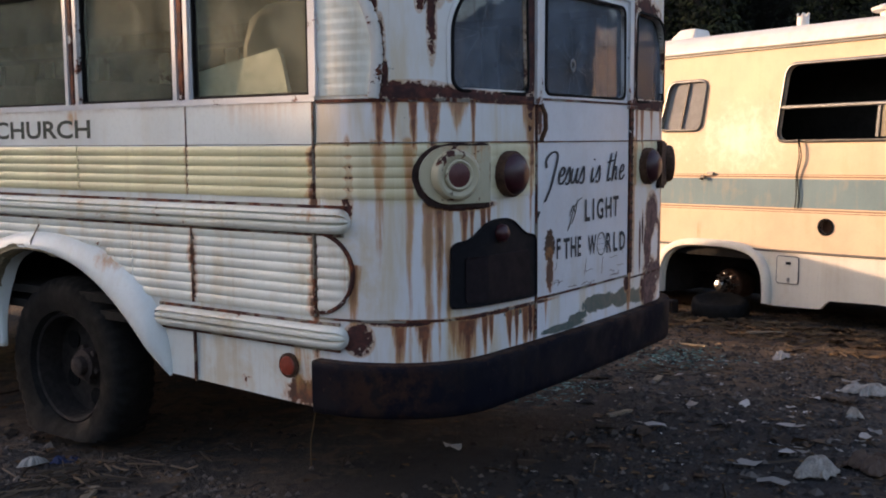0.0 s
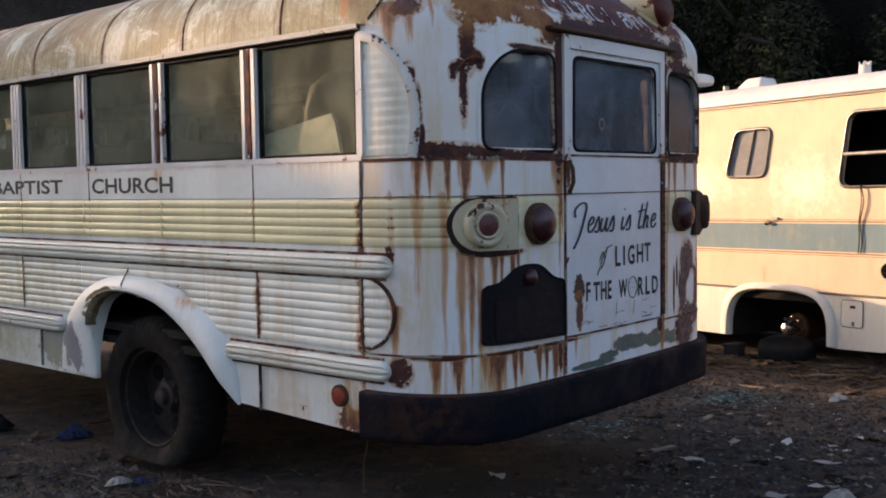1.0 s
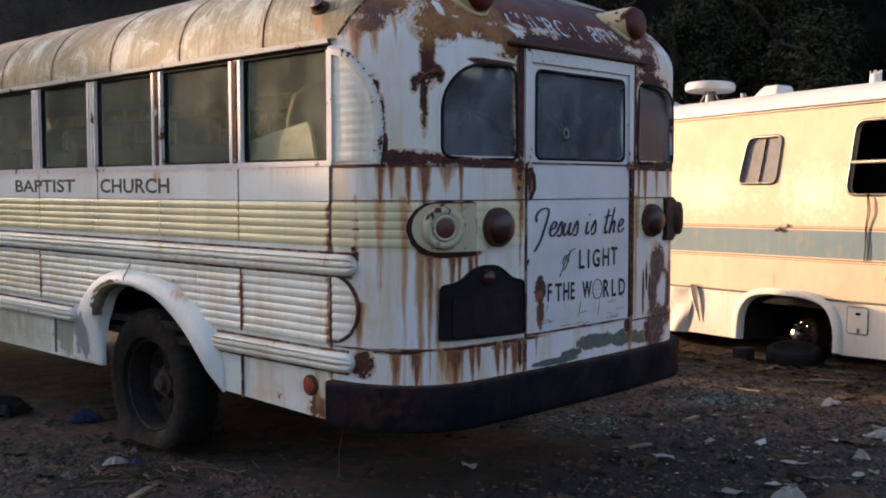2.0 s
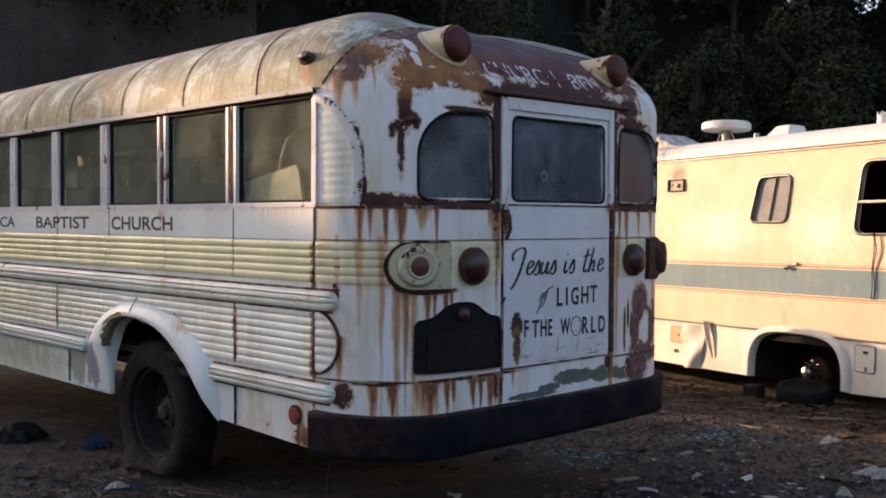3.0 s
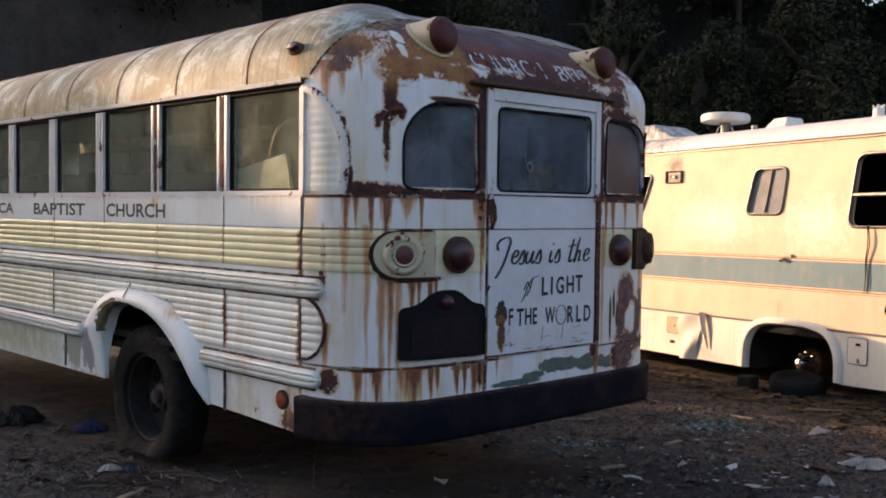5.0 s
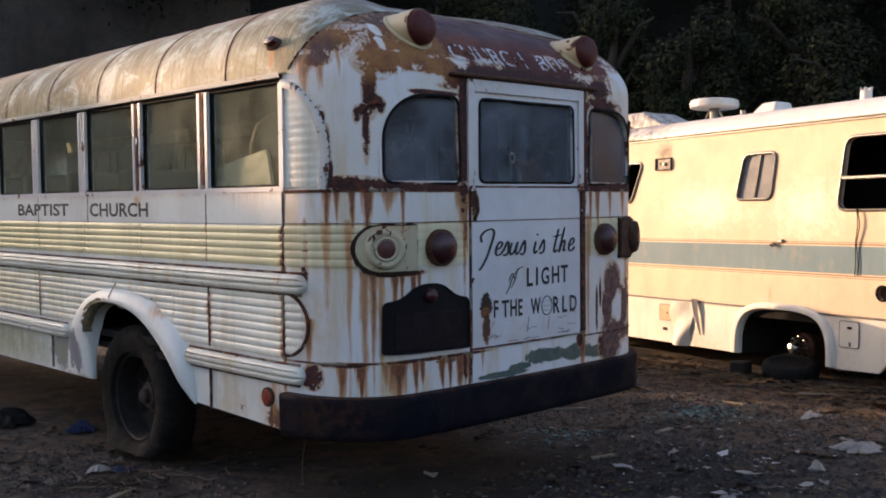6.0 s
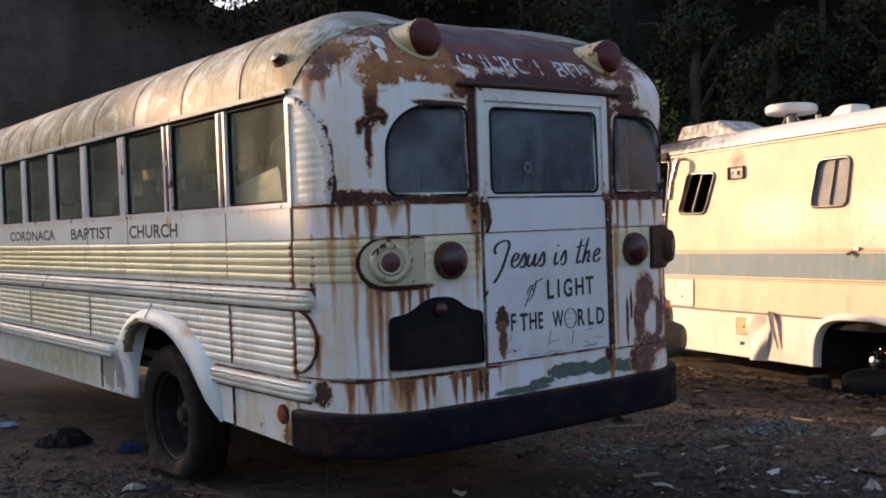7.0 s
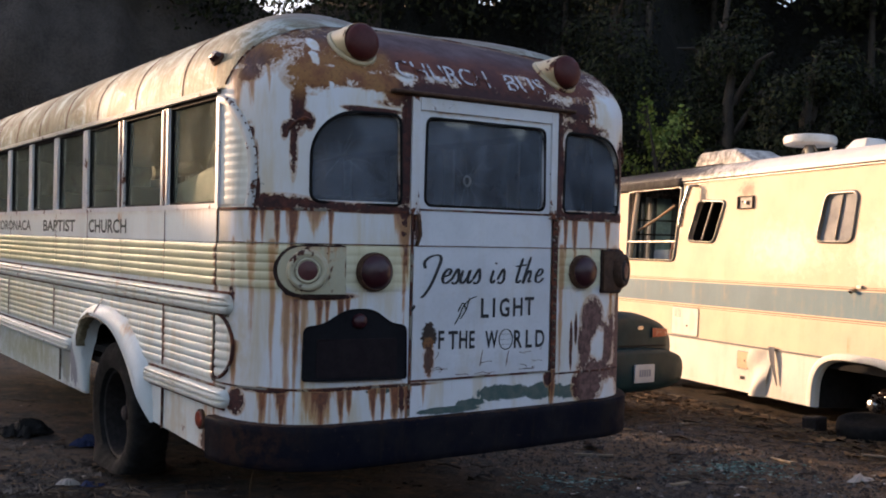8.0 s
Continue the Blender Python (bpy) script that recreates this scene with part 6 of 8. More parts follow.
rv = thing("motorhome", "derelict cream motorhome with a blue stripe and a wheel missing", "motorhome", RV)
# The two pale soft blooms paint patches of sun glare onto the wall.
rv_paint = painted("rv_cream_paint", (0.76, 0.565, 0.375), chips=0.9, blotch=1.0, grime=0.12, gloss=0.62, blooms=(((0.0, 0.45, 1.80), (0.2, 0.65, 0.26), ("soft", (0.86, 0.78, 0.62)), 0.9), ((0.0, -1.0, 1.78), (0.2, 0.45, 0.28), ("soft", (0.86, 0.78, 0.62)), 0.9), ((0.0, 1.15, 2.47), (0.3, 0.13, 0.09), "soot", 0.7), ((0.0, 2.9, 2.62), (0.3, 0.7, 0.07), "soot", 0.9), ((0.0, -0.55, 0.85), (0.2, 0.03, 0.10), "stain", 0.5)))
rv_white = painted("rv_white_paint", (0.74, 0.71, 0.66), chips=0.9, blotch=1.0, grime=0.3, blooms=(((0.1, 3.40, 2.70), (1.2, 1.55, 0.30), "soot", 1.0), ((0.1, 2.2, 2.66), (0.3, 0.7, 0.05), "soot", 0.6), ((0.0, 3.5, 2.74), (1.6, 1.5, 0.60), "soot", 1.0)))
rv_skirt = painted("rv_skirt_paint", (0.80, 0.745, 0.63), chips=0.85, blotch=0.95, grime=0.25, gloss=0.6)
rv_blue = painted("rv_blue_stripe", (0.15, 0.24, 0.27), chips=0.9, blotch=1.0, grime=0.1, gloss=0.7)
rv_brown = plain("rv_brown_line", (0.28, 0.15, 0.08), 0.5, 0, 0.3, 20, 0)
bronze = plain("dull_window_frame", (0.13, 0.12, 0.11), 0.5, 0.2, 0.4, 30, 0.2)
alloy = plain("dull_aluminium", (0.27, 0.265, 0.25), 0.4, 0.7, 0.3, 30, 0.2)

small_win = rounded([(-0.04, 1.885), (-0.53, 1.880), (-0.60, 2.352), (-0.165, 2.350)], 0.075)
front_win = rounded([(2.29, 1.905), (1.76, 1.885), (1.555, 2.345), (2.08, 2.370)], 0.07)
big_win = rounded([(-1.40, 1.755), (-2.95, 1.750), (-3.02, 2.44), (-1.50, 2.44)], 0.10)
drive_win = rounded([(3.75, 1.67), (2.60, 1.66), (2.47, 2.56), (3.75, 2.56)], 0.06)
hole = [(-1.93 + 0.062 * math.cos(a), 0.965 + 0.062 * math.sin(a)) for a in np.linspace(0, 2 * math.pi, 24, endpoint=False)]
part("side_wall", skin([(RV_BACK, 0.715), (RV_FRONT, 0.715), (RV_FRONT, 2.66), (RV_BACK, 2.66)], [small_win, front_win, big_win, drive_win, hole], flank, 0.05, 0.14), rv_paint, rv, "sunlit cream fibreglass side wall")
ARC_C, ARC_H = -0.705, 0.60
arc = [(ARC_C + ARC_H * (abs(math.cos(a)) ** 0.55) * (1 if math.cos(a) > 0 else -1), 0.21 + 0.50 * max(0, math.sin(a)) ** 0.6) for a in np.linspace(0, math.pi, 30)]
part("skirt", skin([(RV_BACK, 0.24), (-3.3, 0.25), (-2.9, 0.29), (-2.45, 0.315), (-1.98, 0.300), (-1.90, 0.215), (-1.40, 0.20), *sorted(arc, key=lambda p: p[0]), (RV_FRONT, 0.21), (RV_FRONT, 0.712), (RV_BACK, 0.712)], [], flank, 0.04, 0.12), rv_skirt, rv, "dented pale lower skirt")
for z0, z1, mat, out in ((1.130, 1.395, rv_blue, 0.003), (1.408, 1.420, rv_brown, 0.003), (1.105, 1.116, rv_brown, 0.003), (1.430, 1.436, rv_brown, 0.003), (1.086, 1.092, rv_brown, 0.003)):
    part("stripe", skin([(RV_BACK, z0), (RV_FRONT, z0), (RV_FRONT, z1), (RV_BACK, z1)], [], lambda s, z, o, k=out: flank(s, z, o + k), 0.003, 0.5), mat, rv)
part("belt_moulding", beads(RV_BACK, RV_FRONT, 0.722, 0.022, 0.016, flank, 1, (False, False)), bronze, rv, smooth=50)
# rounded white roof
roof = bmesh.new()
rows = []
for y in np.linspace(RV_BACK, RV_FRONT, 30):
    row = []
    for a in np.linspace(0, 1, 12):
        t = a * math.pi / 2
        row.append(roof.verts.new((-0.012 + 0.34 * (1 - math.cos(t)), y, 2.65 + 0.19 * math.sin(t))))
    row += [roof.verts.new((x, y, 2.84 + 0.03 * math.sin(math.pi * (x - 0.33) / 1.7))) for x in (0.7, 1.2, 1.7, 2.03)]
    for a in np.linspace(1, 0, 8):
        t = a * math.pi / 2
        row.append(roof.verts.new((RV_WIDE - 0.34 * (1 - math.cos(t)), y, 2.65 + 0.19 * math.sin(t))))
    rows.append(row)
grid_faces(roof, rows)
part("roof", roof, rv_white, rv, "rounded white roof", smooth=50)
for z, h, d, mat in ((2.645, 0.035, 0.028, rv_white), (2.612, 0.018, 0.020, alloy)):
    part("roof_trim", beads(RV_BACK, RV_FRONT, z, h, d, flank, 1, (False, False), 0.3), mat, rv, smooth=50)
part("far_wall", box(RV_WIDE - 0.05, RV_WIDE, RV_BACK, RV_FRONT, 0.25, 2.66), rv_paint, rv)
part("rear_wall", box(0.0, RV_WIDE, RV_BACK - 0.05, RV_BACK, 0.25, 2.8), rv_paint, rv)
part("front_wall", box(0.0, RV_WIDE, RV_FRONT, RV_FRONT + 0.05, 0.25, 1.55), rv_paint, rv)
def backlit(name, colour):
    """Thin cloth that lets the daylight behind it through."""
    m = Mat(name, 0.9)
    tone = m.mix(m.ramp(m.noise(7, 5), 0.3, 0.7), colour, tuple(v * 0.6 for v in colour))
    through_it = m.n("ShaderNodeBsdfTranslucent")
    m.put(tone, through_it.inputs[0])
    m.base(tone)
    both = m.n("ShaderNodeMixShader")
    both.inputs[0].default_value = 0.5
    m.put(m.b.outputs[0], both.inputs[1])
    m.put(through_it.outputs[0], both.inputs[2])
    m.put(both.outputs[0], m.t.nodes["Material Output"].inputs["Surface"])
    return m.m


part("scorched_eave", beads(2.45, RV_FRONT, 2.625, 0.12, 0.060, flank, 1, (True, False), 0.2), plain("scorched_fibreglass", (0.050, 0.042, 0.036), 0.9, 0, 0.7, 4, 0.5, 0.01), rv, "scorched sagging roof edge over the cab", smooth=50)
cab_cloth = backlit("faded_blue_cloth", (0.20, 0.36, 0.42))
dim_cloth = backlit("dark_blue_cloth", (0.05, 0.075, 0.10))
pale_cloth = backlit("grey_white_cloth", (0.50, 0.52, 0.53))
for x0, x1, y, z0, cloth in ((0.06, 0.44, 4.30, 1.55, dim_cloth), (0.44, 0.53, 4.26, 1.60, dim_cloth), (0.53, 0.61, 4.22, 1.60, pale_cloth), (0.61, 0.72, 4.27, 1.55, dim_cloth), (0.72, 0.95, 4.24, 1.60, cab_cloth), (0.95, 1.45, 4.30, 1.55, dim_cloth), (1.45, 2.30, 4.28, 1.55, cab_cloth)):
    sheet = bmesh.new()
    grid_faces(sheet, [[sheet.verts.new((x0 + (x1 - x0) * u, y + 0.012 * math.sin(u * 9 + z0) + 0.006 * math.sin(v * 7), z0 + (2.56 - z0) * v)) for u in np.linspace(0, 1, 12)] for v in np.linspace(0, 1, 8)])
    part("windscreen_cloth", sheet, cloth, rv, "cloth hung behind the missing windscreen", smooth=60)
for z in (2.02, 2.22):
    part("cab_wire", tube([(0.30, 4.18, z), (1.00, 4.17, z + 0.02)], 0.012, 6), gasket_mat, rv)
part("screen_header", box(0.0, RV_WIDE, RV_FRONT - 0.02, RV_FRONT + 0.05, 2.50, 2.80, 0.02), rv_white, rv)
for x in (0.02, RV_WIDE - 0.09):
    part("screen_pillar", box(x, x + 0.07, RV_FRONT - 0.01, RV_FRONT + 0.05, 1.55, 2.50, 0.01), rv_paint, rv)
part("cab_crate", box(0.30, 0.78, 3.22, 3.60, 1.45, 1.80, 0.03), plain("pale_blue_crate", (0.34, 0.42, 0.46), 0.7, 0, 0.4, 9, 0.2), rv, "pale blue crate on the dashboard")
part("cab_stick", tube([(0.12, 2.86, 1.64), (0.24, 3.00, 1.90)], 0.026, 8), plain("red_brown_stick", (0.22, 0.075, 0.045), 0.7, 0, 0.4, 20, 0.2), rv)
part("cab_stick", tube([(0.12, 2.80, 1.64), (0.26, 2.94, 1.90)], 0.020, 8), gasket_mat, rv)
part("cab_junk", box(0.06, 0.22, 2.68, 2.80, 1.64, 1.80, 0.03), gasket_mat, rv)
part("window_bar", beads(2.56, 3.75, 1.890, 0.030, 0.020, flank, 1, (False, False), 0.3), alloy, rv)
# Added dark wall that keeps windscreen daylight out of the room behind.
part("cab_light_stop", box(0.05, RV_WIDE - 0.05, 2.40, 2.44, 0.7, 2.6), dark_mat, rv)
part("floor", box(0.05, RV_WIDE - 0.05, RV_BACK, RV_FRONT, 0.62, 0.70), dark_mat, rv)
for loop, name, mat, glass in ((small_win, "side_window", bronze, frost_glass), (front_win, "front_side_window", bronze, None), (big_win, "large_window", bronze, None), (drive_win, "driver_window", bronze, None)):
    win = part(name, frame_ring(loop, flank, 0.026, 0.018, 0.03), mat, rv, smooth=50)
    part("frame_bead", frame_ring(loop, lambda s, z, o: flank(s, z, o + 0.012), 0.018, 0.012, 0.0), alloy, win, smooth=50) if mat is bronze else None
    if glass:
        part("pane", skin(loop, [], lambda s, z, o: flank(s, z, o - 0.02), 0.004, 0.3), glass, win)

# ---- motorhome fittings ----
part("window_bar", skin([(-0.280, 1.895), (-0.296, 1.895), (-0.390, 2.34), (-0.374, 2.34)], [], lambda s, z, o: flank(s, z, o + 0.002), 0.020, 0.2), bronze, rv)
part("window_bar", skin([(2.026, 1.905), (2.008, 1.905), (1.803, 2.355), (1.821, 2.355)], [], lambda s, z, o: flank(s, z, o + 0.002), 0.020, 0.2), bronze, rv)
part("window_bar", beads(-3.0, -1.43, 2.055, 0.034, 0.018, flank, 1, (False, False), 0.3), alloy, rv)
part("window_bar", skin([(-2.36, 1.77), (-2.385, 1.77), (-2.40, 2.04), (-2.375, 2.04)], [], flank, 0.02, 0.2), alloy, rv)
part("pane", skin([(-2.40, 1.77), (-2.93, 1.77), (-2.96, 2.04), (-2.41, 2.04)], [], lambda s, z, o: flank(s, z, o - 0.012), 0.004, 0.3), plain("yellowed_plastic", (0.30, 0.24, 0.15), 0.5, 0, 0.3, 8, 0), rv, "yellowed sliding pane")
# added dark walls that keep the inside dark behind the openings
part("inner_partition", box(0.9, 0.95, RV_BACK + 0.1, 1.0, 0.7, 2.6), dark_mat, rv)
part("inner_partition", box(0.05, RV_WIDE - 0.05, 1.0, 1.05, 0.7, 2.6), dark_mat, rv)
part("inner_shelf", box(0.3, 0.9, 1.1, 2.3, 1.2, 1.75, 0.02), plain("dark_cabinet_wood", (0.10, 0.06, 0.03), 0.6, 0, 0.4, 9, 0.1), rv)
part("dashboard", box(0.25, RV_WIDE - 0.25, 3.5, 4.2, 0.7, 1.45, 0.08, 3), dark_mat, rv)
part("driver_seat", join(box(0.35, 0.85, 2.75, 2.88, 1.05, 2.15, 0.05, 3), box(0.35, 0.85, 2.8, 3.3, 0.95, 1.12, 0.05, 3)), plain("blue_seat_cloth", (0.22, 0.36, 0.46), 0.9, 0, 0.4, 20, 0.3), rv, "faded blue driver seat")
part("screen_post", tube([(0.02, 3.76, 1.55), (0.05, 3.62, 2.60)], 0.035), rv_paint, rv)
part("screen_post", tube([(0.05, 2.7, 2.35), (0.10, 3.2, 2.20), (0.12, 3.7, 2.05)], 0.018), plain("torn_brown_trim", (0.30, 0.20, 0.12), 0.8, 0, 0.3, 12, 0.2), rv, "torn brown strip hanging in the cab")
wheel_ring = [(0.55 + 0.19 * math.cos(a), 3.35 + 0.05 * math.sin(a), 1.52 + 0.17 * math.sin(a)) for a in np.linspace(0, 2 * math.pi, 25)]
part("passenger_seat", join(box(1.45, 1.95, 2.75, 2.90, 1.05, 2.05, 0.06, 3), box(1.45, 1.95, 2.8, 3.3, 0.95, 1.12, 0.05, 3)), bpy.data.materials["blue_seat_cloth"], rv, "faded blue seat", smooth=40)
part("steering_wheel", tube(wheel_ring, 0.014), gasket_mat, rv, smooth=50)
# wheel arch flare, hub without its wheel, axle and shadowed inner housing
flare = bmesh.new()
rows = []
for a in np.linspace(0, math.pi, 40):
    cc, ss = math.cos(a), max(0.0, math.sin(a))
    sg = 1 if cc > 0 else -1
    y0, z0 = ARC_C + 0.605 * abs(cc) ** 0.55 * sg, 0.215 + 0.505 * ss ** 0.6
    y1, z1 = ARC_C + 0.700 * abs(cc) ** 0.60 * sg, 0.215 + 0.575 * ss ** 0.62
    rows.append([flare.verts.new(flank(y1 + (y0 - y1) * k, z1 + (z0 - z1) * k, o)) for k, o in ((0.0, 0.0), (0.10, 0.030), (0.5, 0.046), (0.9, 0.042), (1.0, 0.020), (1.0, -0.06))])
grid_faces(flare, rows)
part("wheel_flare", flare, rv_skirt, rv, "moulded cream wheel-arch flare", smooth=60)
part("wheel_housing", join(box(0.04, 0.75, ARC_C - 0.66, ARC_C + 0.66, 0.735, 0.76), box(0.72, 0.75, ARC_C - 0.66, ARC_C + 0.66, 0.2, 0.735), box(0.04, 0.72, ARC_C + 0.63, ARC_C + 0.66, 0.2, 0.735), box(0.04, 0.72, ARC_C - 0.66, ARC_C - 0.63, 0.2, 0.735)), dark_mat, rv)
HUBM = Matrix.Translation((0.22, -0.665, 0.315))
hub = part("brake_drum", lathe([(0.40, 0.0), (0.40, 0.15), (0.16, 0.155), (0.14, 0.14), (0.13, 0.0)], 32, HUBM), plain("rusted_drum", (0.14, 0.06, 0.03), 0.8, 0.2, 0.6, 20, 0.5), rv, "rusted brake drum with the wheel missing", smooth=35)
part("hub_cap", lathe([(0.14, 0.085), (0.05, 0.080), (0.0, 0.070), (-0.03, 0.045), (-0.04, 0.0)], 24, HUBM), chrome_mat, hub, "dull chrome hub", smooth=35)
for k in range(8):
    a = math.radians(45 * k)
    part("wheel_stud", lathe([(0.14, 0.012), (0.07, 0.012), (0.068, 0.0)], 8, HUBM @ Matrix.Translation((0, 0.115 * math.cos(a), 0.115 * math.sin(a)))), chrome_mat, hub)
part("axle", lathe([(0.5, 0.05), (2.1, 0.05)], 12, Matrix.Translation((0.1, -0.665, 0.315))), rim_mat, rv)
part("chassis_rail", box(0.6, 0.72, RV_BACK, 4.0, 0.40, 0.56, 0.01), rim_mat, rv)
# hatches, fuel door, vents, tap, hole rim
for name, y0, y1, z0, z1, mat, label in (("storage_hatch", -1.455, -1.675, 0.425, 0.672, rv_skirt, "small lower hatch with a black latch"), ("fuel_door", 1.185, 0.985, 0.470, 0.652, plain("tan_enamel", (0.55, 0.38, 0.20), 0.5, 0, 0.2, 9, 0.1), "tan fuel filler door"), ("appliance_hatch", 2.56, 1.995, 0.745, 1.075, rv_skirt, "white appliance hatch with a grille")):
    h = part(name, skin(rounded([(y1, z0), (y0, z0), (y0, z1), (y1, z1)], 0.025, 4), [], lambda s, z, o: flank(s, z, o + 0.010), 0.012, 0.2), mat, rv, label)
    part("hatch_edge", frame_ring(rounded([(y1, z0), (y0, z0), (y0, z1), (y1, z1)], 0.025, 4), lambda s, z, o: flank(s, z, o + 0.004), 0.008, 0.006, 0.0), bronze, h)
    if name == "storage_hatch":
        part("latch", box(-0.020, -0.008, -1.60, -1.55, 0.600, 0.625, 0.003), gasket_mat, h)
        part("latch", box(-0.020, -0.008, -1.592, -1.568, 0.435, 0.475, 0.003), alloy, h)
    elif name == "fuel_door":
        part("lock", lathe([(-0.010, 0.012), (-0.016, 0.010), (-0.016, 0.0)], 12, Matrix.Translation((0, 1.045, 0.555))), gasket_mat, h)
    else:
        for k in range(6):
            part("grille_slat", box(-0.018, -0.010, 2.36, 2.50, 0.96 + 0.018 * k, 0.968 + 0.018 * k), alloy, h)
        part("lock", lathe([(-0.010, 0.014), (-0.018, 0.010), (-0.018, 0.0)], 12, Matrix.Translation((0, 2.22, 0.86))), gasket_mat, h)
part("marker_plate", box(-0.008, 0.0, 1.045, 1.125, 0.345, 0.385, 0.003), hub_mat, rv)
part("hole_rim", frame_ring(hole, flank, 0.016, 0.012, 0.05), gasket_mat, rv, smooth=40)
part("hole_back", lathe([(0.05, 0.065), (0.06, 0.0)], 20, Matrix.Translation((0, -1.93, 0.965))), rust_mat, rv)
vent = part("wall_vent", join(box(-0.026, 0.0, 1.015, 1.30, 2.250, 2.262), box(-0.026, 0.0, 1.015, 1.30, 2.382, 2.394), box(-0.026, 0.0, 1.015, 1.032, 2.26, 2.384), box(-0.026, 0.0, 1.283, 1.30, 2.26, 2.384)), hub_mat, rv, "scorched metal vent in the wall")
part("vent_mouth", box(-0.008, -0.002, 1.03, 1.285, 2.262, 2.384), bronze, vent)
for k in range(3):
    part("vent_baffle", box(-0.020, -0.006, 1.10 + 0.045 * k, 1.135 + 0.045 * k, 2.295 + 0.012 * k, 2.340, 0.004), hub_mat if k != 1 else alloy, vent)
tap = part("water_tap", tube([(0.0, -0.60, 1.405), (-0.035, -0.60, 1.405), (-0.055, -0.605, 1.385)], 0.022), chrome_mat, rv, smooth=50)
part("handle", box(-0.03, -0.004, -0.72, -0.645, 1.425, 1.455, 0.004), alloy, tap)
part("mirror_arm", tube([(-0.10, 2.155, 2.545), (-0.13, 2.235, 2.30), (-0.13, 2.29, 2.065)], 0.034, 10), chrome_mat, rv, "dull metal tube beside the cab window", smooth=50)
part("arm_bracket", tube([(0.0, 2.12, 2.56), (-0.06, 2.13, 2.56), (-0.11, 2.15, 2.55)], 0.016), alloy, rv)
for d in (0.0, 0.022):
    part("hanging_cable", tube(spline([(-0.03, -1.64 - d * 0.3, 1.765), (-0.035, -1.66 - d, 1.60), (-0.022, -1.63 - d * 0.6, 1.42), (-0.02, -1.635 - d * 1.3, 1.24), (-0.014, -1.62 - d * 1.6, 1.12)], 5), 0.005, 6), gasket_mat, rv, "thin black cable hanging from the window")
# torn skirt panel by the wheel
tear = bmesh.new()
rows = []
for i in range(12):
    t = i / 11
    rows.append([tear.verts.new(flank(0.96 - 0.32 * u + 0.03 * math.sin(t * 5 + u * 3), 0.70 - 0.50 * t, 0.010 + 0.045 * math.sin(math.pi * u) * (0.4 + t) + 0.02 * math.sin(t * 7 + u * 4))) for u in np.linspace(0, 1, 8)])
grid_faces(tear, rows)
part("torn_panel", tear, rv_skirt, rv, "buckled loose skirt panel", smooth=60)
# Dark strip stands for the shadow of a crease under the moulding.
crease = bmesh.new()
rows = [[crease.verts.new(flank(0.56 - 0.10 * t + w * (1 - t) ** 0.7 * 0.055, 0.755 - 0.42 * t, 0.022 + 0.012 * abs(w) + 0.01 * math.sin(5 * t))) for w in (-1, -0.4, 0.3, 1)] for t in np.linspace(0, 0.97, 9)]
grid_faces(crease, rows)
part("crease_shade", crease, plain("crease_shade_grey", (0.16, 0.16, 0.17), 0.8, 0, 0.5, 18, 0.4), rv, "dark grey strip standing for a shadowed crease below the moulding", smooth=50)
# roof gear
dish = part("roof_dish", lathe([(0.0, 0.0), (0.0, 0.29), (0.012, 0.306), (0.06, 0.312), (0.092, 0.302), (0.105, 0.28), (0.115, 0.0)], 48, Matrix.Translation((1.2, 1.62, 3.115)) @ pose(0, 0, 0, 0, -90, 0)), rv_white, rv, "round white antenna drum on struts", smooth=40)
part("strut", lathe([(0.0, 0.06), (0.28, 0.05)], 12, Matrix.Translation((1.2, 1.62, 2.86)) @ pose(0, 0, 0, 0, -90, 0)), alloy, dish)
for d in (-1, 1):
    part("strut", tube([(1.2, 1.62 + d * 0.24, 2.86), (1.2, 1.62 + d * 0.06, 3.13)], 0.012), alloy, dish)
def hull(x0, x1, y0, y1, z0, z1, slope):
    bm = box(x0, x1, y0, y1, z0, z1)
    for v in bm.verts:
        if v.co.z > (z0 + z1) / 2:
            v.co.y += slope[0] if v.co.y < (y0 + y1) / 2 else -slope[1]
            v.co.x += 0.06 if v.co.x < (x0 + x1) / 2 else -0.06
    bmesh.ops.bevel(bm, geom=list(bm.edges), offset=0.03, segments=3, affect="EDGES", profile=0.5)
    return bm
ac = part("air_conditioner", hull(0.75, 1.45, 1.95, 3.45, 2.86, 3.135, (0.62, 0.10)), rv_white, rv, "white roof air conditioner with a sloping back", smooth=30)
for k in range(9):
    part("vent_slot", box(0.735, 0.775, 2.75 + 0.075 * k, 2.79 + 0.075 * k, 2.93, 2.945), dark_mat, ac)
part("roof_vent", hull(0.62, 0.98, 0.05, 0.45, 2.85, 3.01, (0.02, 0.16)), rv_white, rv, "white domed roof vent", smooth=30)
part("vent_stub", lathe([(0.0, 0.035), (0.08, 0.032)], 12, Matrix.Translation((0.62, 0.52, 2.86)) @ pose(0, 0, 0, 0, -90, 0)), alloy, rv)
crown = lathe([(0.0, 0.058), (0.10, 0.055), (0.14, 0.060), (0.14, 0.045), (0.05, 0.04)], 16, Matrix.Translation((0.34, -1.42, 2.82)) @ pose(0, 0, 0, 0, -90, 0))
for v in crown.verts:
    if v.co.z > 2.94 and int((math.atan2(v.co.y + 1.42, v.co.x - 0.34) + math.pi) / (math.pi / 4)) % 2:
        v.co.z -= 0.035
part("vent_pipe", crown, rv_white, rv, "white notched vent pipe")
